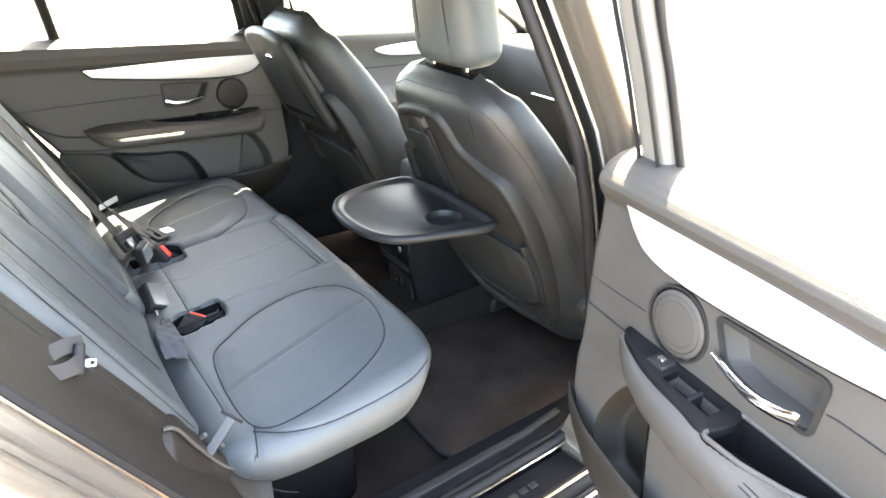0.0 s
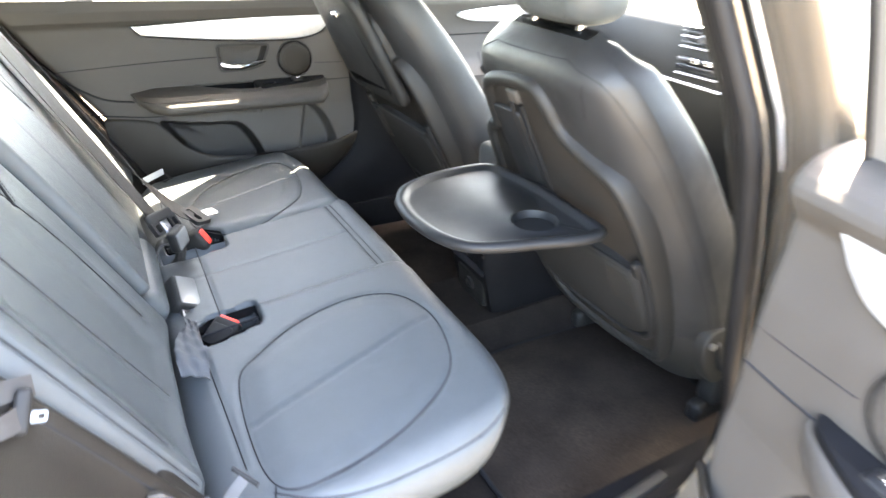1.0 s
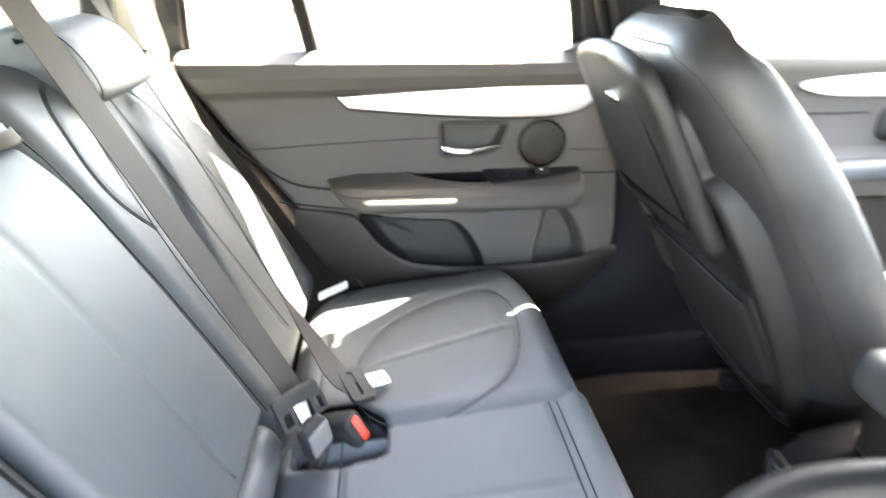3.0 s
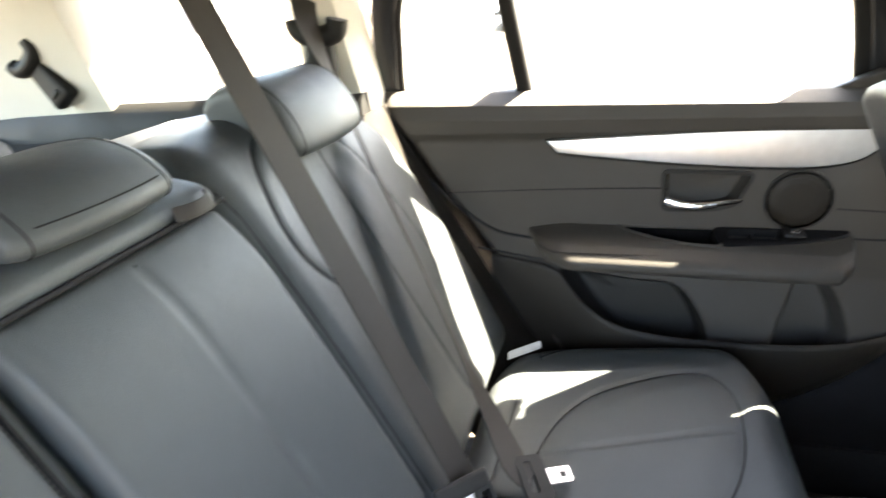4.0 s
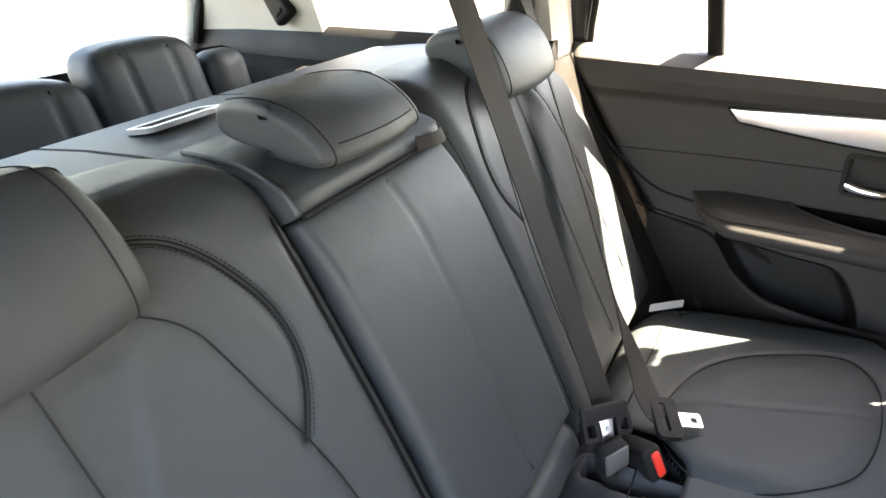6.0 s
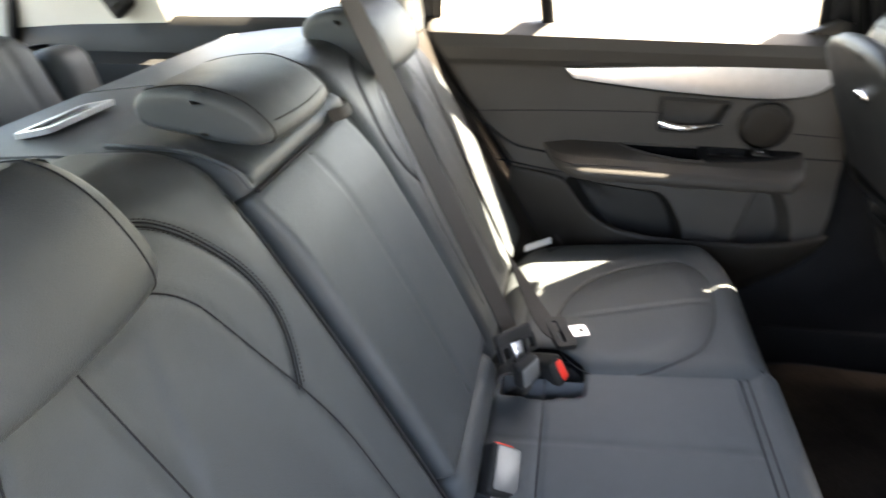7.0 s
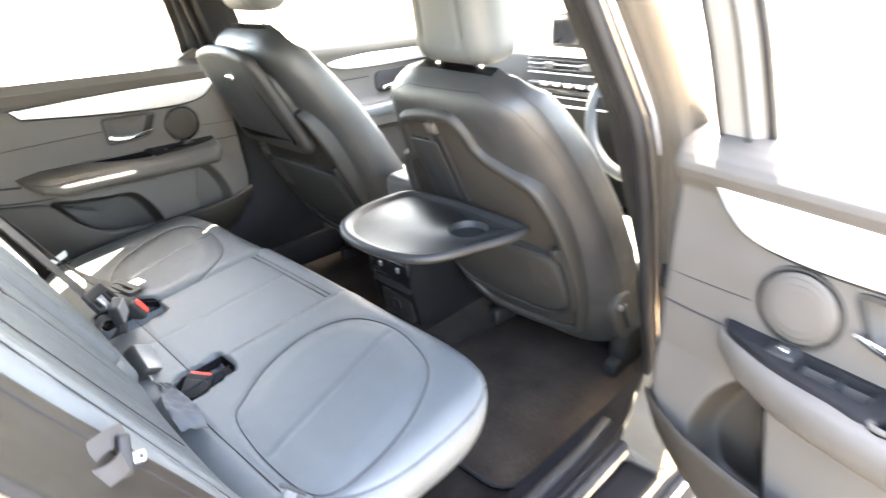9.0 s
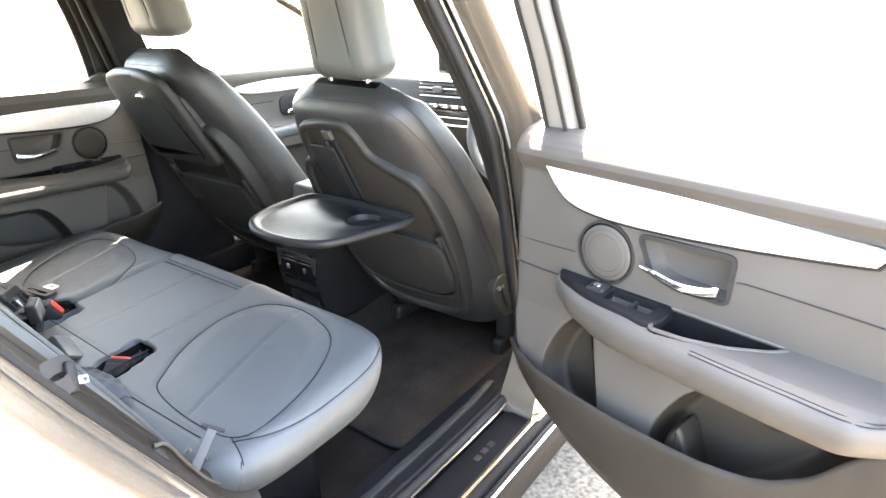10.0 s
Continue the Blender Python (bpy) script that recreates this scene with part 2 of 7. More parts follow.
def rrect(cx, cy, w, h, r, n=5):
    out = []
    for sx, sy, a0 in ((1, 1, 0), (-1, 1, 90), (-1, -1, 180), (1, -1, 270)):
        for i in range(n + 1):
            a = radians(a0 + 90 * i / n)
            out.append((cx + sx * (w / 2 - r) + r * math.cos(a), cy + sy * (h / 2 - r) + r * math.sin(a)))
    return out


def roundpoly(pts, r, n=5):
    """A polygon with its corners rounded off by r."""
    P_ = [np.array(p, float) for p in pts]
    out = []
    for a, b, c in zip(P_[-1:] + P_[:-1], P_, P_[1:] + P_[:1]):
        d0, d1 = (a - b) / np.linalg.norm(a - b), (c - b) / np.linalg.norm(c - b)
        q0, q1 = b + d0 * r, b + d1 * r
        for t in np.linspace(0, 1, n + 1):
            out.append((1 - t) ** 2 * q0 + 2 * t * (1 - t) * b + t * t * q1)
    return np.array(out)


def circle(cx, cy, r, n=32):
    return [(cx + r * math.cos(2 * math.pi * i / n), cy + r * math.sin(2 * math.pi * i / n)) for i in range(n)]


def frame_ring(m, outer, inner, h0, h1, put):
    """A flat frame between two outlines of equally many points."""
    rings = [[put(a, b, h0) for a, b in outer], [put(a, b, h1) for a, b in outer], [put(a, b, h1) for a, b in inner], [put(a, b, h0) for a, b in inner]]
    n = len(outer)
    verts = [p for r in rings for p in r]
    faces = []
    for i in range(4):
        for j in range(n):
            k = (i + 1) % 4
            faces.append((i * n + j, i * n + (j + 1) % n, k * n + (j + 1) % n, k * n + j))
    return m.add(verts, faces)


def seg_dist(P, line):
    """Distance of the 2D points P from a polyline."""
    best = np.full(len(P), 9.0)
    line = np.array(line, float)
    for a, b in zip(line[:-1], line[1:]):
        ab = b - a
        t = np.clip(((P - a) @ ab) / max(ab @ ab, 1e-12), 0, 1)
        best = np.minimum(best, np.linalg.norm(P - (a + t[:, None] * ab), axis=1))
    return best


def inside2(P, poly):
    poly = np.array(poly, float)
    x, y = P[:, 0], P[:, 1]
    res = np.zeros(len(P), bool)
    for a, b in zip(poly, np.roll(poly, -1, 0)):
        c = (a[1] > y) != (b[1] > y)
        with np.errstate(divide="ignore", invalid="ignore"):
            xi = (b[0] - a[0]) * (y - a[1]) / (b[1] - a[1]) + a[0]
        res ^= c & (x < xi)
    return res


class Pad:
    """A rounded upholstered block: local a, b across its face and h out of it, with seams sunk into the face, bent by shape() and placed by put()."""

    def __init__(self, la, lb, lh, r, shape, put, seams=(), res=0.006, depth=0.004, width=0.004, puff=(), dents=()):
        self.la, self.lb, self.lh, self.r = la, lb, lh, r
        self.shape, self.put, self.seams, self.res, self.depth, self.width, self.puff = shape, put, seams, res, depth, width, puff
        self.dents = dents

    def surface(self, P):
        """From points on the rounded block to places."""
        h = np.array([self.la, self.lb, self.lh]) / 2
        inner = np.clip(P, -h + self.r, h - self.r)
        d = P - inner
        ln = np.maximum(np.linalg.norm(d, axis=1), 1e-9)[:, None]
        nrm = d / ln
        Q = inner + nrm * self.r
        if self.depth:
            top = np.clip(nrm[:, 2], 0, 1)
            AB = P[:, :2]
            for s in self.seams:
                dist = seg_dist(AB, s)
                Q = Q - nrm * (top * self.depth * np.exp(-(dist / self.width) ** 2))[:, None]
            for poly, amount, soft in self.puff:
                ins = inside2(AB, poly)
                dist = seg_dist(AB, list(poly) + [poly[0]])
                w = np.where(ins, np.clip(dist / soft, 0, 1), 0)
                w = w * w * (3 - 2 * w)
                Q = Q + nrm * (top * amount * w)[:, None]
            for poly, amount in self.dents:
                w = np.where(inside2(AB, poly) & (nrm[:, 2] > 0.05), np.clip(seg_dist(AB, list(poly) + [poly[0]]) / 0.007, 0, 1), 0)
                Q[:, 2] -= amount * w
        Q = self.shape(Q)
        return np.array([self.put(*q) for q in Q])

    def mesh(self):
        m = M()
        n = [max(4, int(round(s / r_))) for s, r_ in zip((self.la, self.lb, self.lh), (self.res, self.res, max(self.res, 0.012)))]
        half = np.array([self.la, self.lb, self.lh]) / 2

        def axis(k):
            return np.linspace(-half[k], half[k], n[k] + 1)

        for ax in range(3):
            i, j = [k for k in range(3) if k != ax]
            for s in (-1, 1):
                gi, gj = axis(i), axis(j)
                A, B = np.meshgrid(gi, gj, indexing="ij")
                P = np.zeros((A.size, 3))
                P[:, i], P[:, j], P[:, ax] = A.ravel(), B.ravel(), s * half[ax]
                V = self.surface(P)
                w = len(gj)
                F = [(a * w + b, a * w + b + 1, (a + 1) * w + b + 1, (a + 1) * w + b) for a in range(len(gi) - 1) for b in range(w - 1)]
                m.add(V, F)
        return m

    def along(self, line, lift=0.0):
        """Places on the face along a 2D line."""
        L = np.array(line, float)
        P = L if L.shape[1] == 3 else np.column_stack([L, np.full(len(L), self.lh / 2)])
        keep = self.depth
        self.depth = 0
        V = self.surface(P)
        self.depth = keep
        if lift:
            P2 = P.copy()
            h = np.array([self.la, self.lb, self.lh]) / 2
            inner = np.clip(P2, -h + self.r, h - self.r)
            d = P2 - inner
            nrm = d / np.maximum(np.linalg.norm(d, axis=1), 1e-9)[:, None]
            Q = self.shape(inner + nrm * (self.r + lift))
            V = np.array([self.put(*q) for q in Q])
        return V


def add_seams(pad, parent, lines, r=0.0016, lift=-0.0012, mat=None, name="piping", label="dark sewn seam"):
    for line in lines:
        part(name, tube(M(), pad.along(line, lift), r, 6), mat or SEAM, parent, label)


def stitches(pad, parent, line, gap=0.0050, long=0.0030, off=0.0, r=0.00055):
    """A row of short stitches beside a seam, as one mesh."""
    L = np.array(line, float)
    d = np.gradient(L, axis=0)
    d /= np.maximum(np.linalg.norm(d, axis=1), 1e-9)[:, None]
    L = L + np.stack([-d[:, 1], d[:, 0]], 1) * off
    s = np.concatenate([[0], np.cumsum(np.linalg.norm(np.diff(L, axis=0), axis=1))])
    m = M()
    for k in range(int(s[-1] / gap)):
        q = [[np.interp(k * gap + u, s, L[:, c]) for c in (0, 1)] for u in (0, long / 2, long)]
        tube(m, pad.along(q, 0.0002), r, 4)
    part("stitching", m, DARKTHREAD, parent, "row of dark stitches")


def ident(Q):
    return Q


# ---- outside ----
YC = -0.023          # the car's middle plane
GROUND = material("grey_gravel", (0.092, 0.079, 0.062), 0.95, spec=0.10, noise_scale=70, noise_amt=0.55, bump_scale=60, bump=1.0, stain_scale=0.7, stain=0.12)
g = M()
n = 60
ticks = np.sign(np.linspace(-1, 1, n + 1)) * np.abs(np.linspace(-1, 1, n + 1)) ** 3 * 300
g.add([(x, y, 0.004 * noise.noise(Vector((x * 2, y * 2, 0))) - 0.004) for x in ticks for y in ticks],
      [(a * (n + 1) + b, a * (n + 1) + b + 1, (a + 1) * (n + 1) + b + 1, (a + 1) * (n + 1) + b) for a in range(n) for b in range(n)])
tagged(part("ground", g, GROUND), "sunlit grey gravel and concrete yard", "ground", kind="structure")


# ---- car shell ----
def beam(m, path, w, d, across):
    """A rounded bar along a path; across: its width direction."""
    path = np.array(path, float)
    tan = np.gradient(path, axis=0)
    rings = []
    for p, t in zip(path, tan):
        t = t / np.linalg.norm(t)
        a = np.array(across, float)
        a = a - t * (a @ t)
        a /= np.linalg.norm(a)
        b = np.cross(t, a)
        rings.append([p + a * x + b * y for x, y in rrect(0, 0, w, d, min(w, d) * 0.35, 3)])
    return loft(m, rings)


car = thing("car_body", "brown-grey metallic car body seen through its open rear door", "car", (0.1, YC, 0))

# floor pan, tunnel and sills
f = M()
prof = [(-0.72, 0.34), (-0.22, 0.34), (-0.17, 0.36), (-0.13, 0.42), (0.09, 0.42), (0.13, 0.36), (0.18, 0.34), (0.68, 0.34)]
rings = []
for x in np.linspace(-1.45, 1.75, 30):
    rings.append([(x, y, z + 0.003 * math.sin(9 * x + 7 * y)) for y, z in prof] + [(x, 0.68, 0.28), (x, -0.72, 0.28)])
loft(f, rings)
part("floor_pan", f, CARPET, car, "dark charcoal carpeted floor with a raised tunnel")
for s in (-1, 1):
    m = M()
    rings = []
    for x in np.linspace(-0.1, 1.55, 12):
        sec = [(0.66, 0.30), (0.66, 0.43), (0.668, 0.446), (0.70, 0.452), (0.742, 0.450), (0.756, 0.438), (0.770, 0.430), (0.842, 0.438), (0.858, 0.436), (0.866, 0.428), (0.870, 0.410), (0.886, 0.405), (0.894, 0.398), (0.896, 0.37), (0.88, 0.30), (0.84, 0.22), (0.70, 0.20)]
        rings.append([(x, YC + s * y, z) for y, z in sec])
    loft(m, rings)
    part("sill", m, SILL, car, "dark door sill", sharp=50)
m = M()
prism(m, rrect(0.32, -0.845, 0.46, 0.066, 0.008), 0.425, 0.450, 0.004, lambda a, b, h: (a, b, h + 0.04 * (-0.845 - b)))
sp = part("sill_plate", m, SILL, car, "black sill plate with thin bronze edge strips")
part("kick_edge", beam(M(), [(-0.02, -0.733, 0.449), (0.30, -0.734, 0.452), (0.52, -0.733, 0.452), (0.62, -0.726, 0.456)], 0.020, 0.010, (0, 1, 0)), PLASTIC, car, "raised plastic edge of the carpet strip")
for pts, r, mt in (([(0.06, -0.8855, 0.452), (0.30, -0.887, 0.455), (0.60, -0.888, 0.455)], 0.0032, BRONZE), ([(-0.05, -0.911, 0.412), (0.4, -0.912, 0.414), (1.2, -0.911, 0.412)], 0.0034, ALU), ([(-0.05, -0.900, 0.410), (0.4, -0.900, 0.411), (1.2, -0.900, 0.410)], 0.0040, RUBBER)):
    part("edge_strip", tube(M(), pts, r, 8), mt, sp)
for k in range(3):
    prism(q := M(), rrect(0.378 + 0.026 * k, -0.847, 0.018, 0.013, 0.002), 0.449, 0.4512, 0.0005, lambda a, b, h: (a, b, h))
    part("badge_bar", q, PLASTIC, sp, "dull grey badge mark")

# the rear door aperture on the near side: painted jamb, seal and inner trim round the wheel arch
ap = spline([(0.30, 0.455), (0.10, 0.462), (-0.015, 0.515), (-0.115, 0.655), (-0.210, 0.83), (-0.318, 1.03), (-0.372, 1.16), (-0.405, 1.30), (-0.375, 1.42), (-0.25, 1.475), (0.1, 1.49), (0.42, 1.48)], 6)


# the closed far door stands a little further back over its pillar
ap_far = spline([(0.30, 0.455), (0.12, 0.47), (0.02, 0.54), (-0.07, 0.66), (-0.17, 0.83), (-0.285, 1.03), (-0.345, 1.16), (-0.38, 1.30), (-0.36, 1.42), (-0.25, 1.475), (0.1, 1.49), (0.42, 1.48)], 6)


def lean(z):
    """How far the side glass leans inward above the belt."""
    return 0.0 if z < 1.12 else (z - 1.12) * 0.30


def jamb(sec, pts, s):
    """A strip round the aperture; sec: offsets behind the edge and distances from the middle."""
    tan = np.gradient(pts, axis=0)
    tan /= np.linalg.norm(tan, axis=1)[:, None]
    nrm = np.stack([-tan[:, 1], tan[:, 0]], 1)
    rings = []
    for p, q in zip(pts, nrm):
        r = []
        for o, y in sec:
            x, z = p + q * o
            r.append((x, YC + s * (y - lean(z)), z))
        rings.append(r)
    return rings


for s in (-1, 1):
    edge_ = ap if s < 0 else ap_far
    m = loft(M(), jamb([(0.012, 0.786), (0.010, 0.790), (0.004, 0.793), (0.000, 0.797), (-0.001, 0.803), (0.002, 0.809), (0.008, 0.813), (0.012, 0.817), (0.014, 0.824), (0.013, 0.834), (0.008, 0.840), (0.006, 0.844), (0.008, 0.848), (0.018, 0.851), (0.019, 0.854), (0.009, 0.857), (0.006, 0.862), (0.008, 0.870), (0.014, 0.880), (0.028, 0.888), (0.06, 0.892), (0.20, 0.885), (0.20, 0.86), (0.07, 0.77)], edge_[5:], s))
    part("rear_quarter_panel", m, PAINT, car, "brown-grey painted rear door aperture and quarter panel", sharp=60)
    tube(m := M(), np.array([r[0] for r in jamb([(-0.001, 0.783)], edge_[4:], s)]), 0.0085, 8)
    part("door_seal", m, RUBBER, car, "black rubber door seal")
    part("bright_edge", tube(M(), np.array([r[0] for r in jamb([(0.0135, 0.8525)], edge_[5:], s)]), 0.0030, 6), RUBBER, car, "black sealing bead in the groove")
    part("bronze_bead", tube(M(), np.array([r[0] for r in jamb([(0.001, 0.7915)], edge_[5:], s)]), 0.0022, 6), BRONZE, car, "thin bronze bead beside the seal")
    # trim between the seat and the aperture
    sec = [(0.045, 0.575), (0.010, 0.64), (0.001, 0.68), (0.0, 0.73), (0.002, 0.776), (0.03, 0.782), (0.22, 0.74), (0.22, 0.60)]
    if s < 0:
        # on the near side a rolled crest stands up beside the backrest
        sec = [(0.030, 0.585), (-0.012, 0.592), (-0.020, 0.598), (-0.023, 0.605), (-0.022, 0.611), (-0.016, 0.619), (-0.007, 0.632), (0.000, 0.652), (0.004, 0.69), (0.005, 0.735), (0.003, 0.776), (0.03, 0.782), (0.22, 0.74), (0.22, 0.60)]
    m = loft(M(), jamb(sec, edge_[:36] if s > 0 else edge_[14:46], s))
    part("c_pillar_trim", m, HARDTRIM, car, "dark plastic lower pillar trim beside the seat", sharp=50)
    part("trim_seam", tube(M(), np.array([r[0] for r in jamb([(-0.001, 0.70) if s > 0 else (-0.015, 0.620)], edge_[10:36], s)]), 0.0014, 6), SEAM, car)

# striker loop for the door latch on the near jamb
st_ = thing("door_striker", "bright steel latch striker bolted to the door jamb", "latch", (-0.24, -0.835, 0.79))
part("striker_plate", prism(M(), rrect(0, 0, 0.060, 0.034, 0.006), 0, 0.005, 0.002, lambda a, b, h: (-0.243 + 0.45 * a + 0.88 * h, -0.835 + b, 0.795 - 0.89 * a + 0.45 * h)), STEEL, st_, "steel base plate")
part("striker_loop", tube(M(), spline([(-0.243 + 0.45 * a + 0.88 * h, -0.835, 0.795 - 0.89 * a + 0.45 * h) for a, h in ((-0.018, 0.0), (-0.018, 0.026), (-0.008, 0.034), (0.008, 0.034), (0.018, 0.026), (0.018, 0.0))], 5), 0.005, 8), CHROME, st_, "round steel loop")

# B pillars: inner trim, glossy outer cover and seals
for s in (-1, 1):
    def bp(x, y, z):
        return (x, YC + s * (y - lean(z)), z)
    zs = np.linspace(0.44, 1.48, 22)
    m = M()
    rings = []
    for z in zs:
        c = np.interp(z, (0.44, 0.75, 1.08, 1.33, 1.48), (0.80, 0.735, 0.575, 0.475, 0.42))
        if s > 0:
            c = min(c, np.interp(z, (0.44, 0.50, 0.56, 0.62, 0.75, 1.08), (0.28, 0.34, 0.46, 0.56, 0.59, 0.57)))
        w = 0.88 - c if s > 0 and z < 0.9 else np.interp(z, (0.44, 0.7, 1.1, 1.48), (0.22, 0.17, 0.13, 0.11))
        rings.append([bp(c + a * w, y, z) for a, y in ((0.0, 0.70), (0.06, 0.682), (0.5, 0.675), (0.95, 0.685), (1, 0.72), (1, 0.76), (0.0, 0.76), (-0.02, 0.73))])
    loft(m, rings)
    # the blacker sill plastic puts the far pillar's shade into its colour
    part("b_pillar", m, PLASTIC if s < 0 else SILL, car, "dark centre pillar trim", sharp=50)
    for k, (off, y, r, mt) in enumerate(((-0.012, 0.722, 0.010, RUBBER), (0.012, 0.748, 0.009, RUBBER), (-0.002, 0.772, 0.004, ALU))):
        pts = [bp(np.interp(z, (0.44, 0.75, 1.08, 1.33, 1.48), (0.80, 0.735, 0.575, 0.475, 0.42)) + off, y, z) for z in zs]
        part("pillar_seal" if k < 2 else "pillar_bright_strip", tube(M(), pts, r, 8), mt, car)
    m = M()
    rings = []
    for z in zs:
        c = np.interp(z, (0.44, 0.49, 0.54, 0.60, 0.66, 0.75, 1.03, 1.34, 1.48), (0.553, 0.572, 0.605, 0.635, 0.650, 0.655, 0.590, 0.47, 0.42))
        w = np.interp(z, (0.44, 0.54, 0.66, 1.1, 1.48), (0.29, 0.235, 0.17, 0.13, 0.10))
        y1 = np.interp(z, (0.44, 0.50, 0.60, 0.9, 0.92), (0.866, 0.864, 0.856, 0.851, 0.855))
        rings.append([bp(c + a * w, y, z) for a, y in ((0, 0.765), (0.0, y1 - 0.012), (0.08, y1), (0.95, y1), (1, y1 - 0.02), (1, 0.765))])
    loft(m, rings)
    part("pillar_outer_panel", m, PAINT, car, "painted outer centre pillar panel", sharp=50)
latch = M()
prism(latch, rrect(0.0, 0.905, 0.03, 0.05, 0.006), 0, 0.014, 0.003, lambda a, b, h: (0.644 - h, -0.812 + a, b - 0.078))
prism(latch, rrect(0.0, 0.905, 0.016, 0.02, 0.004), 0.012, 0.026, 0.003, lambda a, b, h: (0.644 - h, -0.812 + a, b - 0.078))
part("door_check_strap", latch, SATIN, car, "black door check strap")

# the seal that runs down the near centre pillar, round the corner and along the sill
run = spline([(0.365, 1.46), (0.42, 1.34), (0.535, 1.03), (0.575, 0.88), (0.603, 0.76), (0.636, 0.65), (0.643, 0.56), (0.622, 0.495), (0.565, 0.464), (0.45, 0.460), (0.30, 0.459), (0.12, 0.463)], 8)
part("aperture_seal", tube(M(), [(x, -0.794 + lean(z), z) for x, z in run], 0.011, 10), RUBBER, car, "black rubber seal round the door opening")
part("aperture_seal", tube(M(), [(x + 0.018, -0.776 + lean(z), z - 0.004 * (z < 0.6)) for x, z in run], 0.009, 10), RUBBER, car, "black rubber seal round the door opening")
part("seal_bead", tube(M(), [(x + 0.004, -0.786 + lean(z), z + 0.004 * (z < 0.6)) for x, z in run], 0.0022, 6), ALU, car, "thin bright bead in the seal")
part("seal_edge", tube(M(), [(x + 0.008 * (z > 0.47), -0.808 + lean(z), z - 0.001) for x, z in run], 0.0028, 6), PAINT, car, "thin painted edge beside the seal")

# roof, headliner and rails
for name, z0, th, mat, lab in (("headliner", 1.515, 0.012, LINER, "dark grey cloth headliner"), ("roof_skin", 1.575, 0.012, PAINT, "painted roof panel")):
    m = M()
    rows = []
    for x in np.linspace(-1.45, 1.14, 14):
        up = [(x, YC + y, z0 - 0.05 * (y / 0.62) ** 2 - 0.06 * max(0, (-x - 0.7)) - 0.10 * max(0, x - 0.5)) for y in np.linspace(-0.62, 0.62, 13)]
        rows.append(up + [(a, b, c + th) for a, b, c in reversed(up)])
    loft(m, rows)
    part(name, m, mat, car, lab)
for s in (-1, 1):
    pts = [(x, YC + s * 0.665, z) for x, z in ((-1.40, 1.40), (-0.9, 1.475), (0.0, 1.505), (0.5, 1.50), (1.05, 1.44), (1.5, 1.22), (1.85, 1.02))]
    part("roof_rail", beam(M(), spline(pts, 4), 0.09, 0.06, (0, 1, 0)), PAINT, car, "painted roof rail and front pillar")
    # rear pillars
    part("rear_pillar", beam(M(), spline([(-1.41, YC + s * 0.66, 1.10), (-1.345, YC + s * 0.65, 1.25), (-1.255, YC + s * 0.63, 1.43)], 5), 0.10, 0.07, (0, 1, 0)), CREAM if s > 0 else PAINT, car, "light grey rear pillar trim")
    part("pillar_gasket", tube(M(), [(-1.365, YC + s * 0.635, 1.11), (-1.290, YC + s * 0.620, 1.25), (-1.195, YC + s * 0.595, 1.43)], 0.012, 8), RUBBER, car)
    # panel between third window and the rear door window
    m = M()
    rings = []
    for z in np.linspace(1.12, 1.47, 9):
        k = lean(z)
        x1, x0 = -0.345 - 0.05 * (z - 1.12), -0.485 + 0.08 * (z - 1.12)
        rings.append([(x1, YC + s * (0.72 - k), z), (x1 - 0.02, YC + s * (0.68 - k), z), (x0 + 0.02, YC + s * (0.665 - k), z), (x0, YC + s * (0.70 - k), z), (x0, YC + s * (0.75 - k), z), (x1, YC + s * (0.75 - k), z)])
    loft(m, rings)
    part("c_pillar", m, CREAM, car, "light grey cloth-covered pillar trim")
    # panel between third window and tailgate
    m = M()
    rings = []
    for z in np.linspace(1.13, 1.47, 9):
        k = lean(z)
        x1, x0 = -0.905 - 0.03 * (z - 1.13), -1.375 + 0.58 * (z - 1.13)
        rings.append([(x1, YC + s * (0.70 - k), z), (x1 - 0.03, YC + s * (0.66 - k), z), (x0, YC + s * (0.65 - k), z), (x0, YC + s * (0.75 - k), z), (x1, YC + s * (0.75 - k), z)])
    loft(m, rings)
    part("d_pillar", m, CREAM, car, "light grey rear side trim panel")
    # side wall below the third window, with its ledge
    m = M()
    rings = []
    for x in np.linspace(-1.40, -0.36, 12):
        sec = [(0.74, 1.165), (0.66, 1.168), (0.645, 1.15), (0.64, 1.09), (0.60, 1.07), (0.60, 0.9), (0.62, 0.50), (0.62, 0.34), (0.80, 0.34), (0.84, 0.9), (0.80, 1.16)]
        rings.append([(x, YC + s * y, z) for y, z in sec])
    loft(m, rings)
    part("rear_side_wall", m, PLASTIC, car, "dark plastic load space side wall", sharp=50)
    part("third_window", prism(M(), [(-0.94, 1.17), (-0.47, 1.17), (-0.44, 1.45), (-0.95, 1.43)], 0, 0.004, 0.001, lambda a, b, h: (a, YC + s * (0.745 + h - lean(b)), b)), GLASS, car, "rear side window glass")
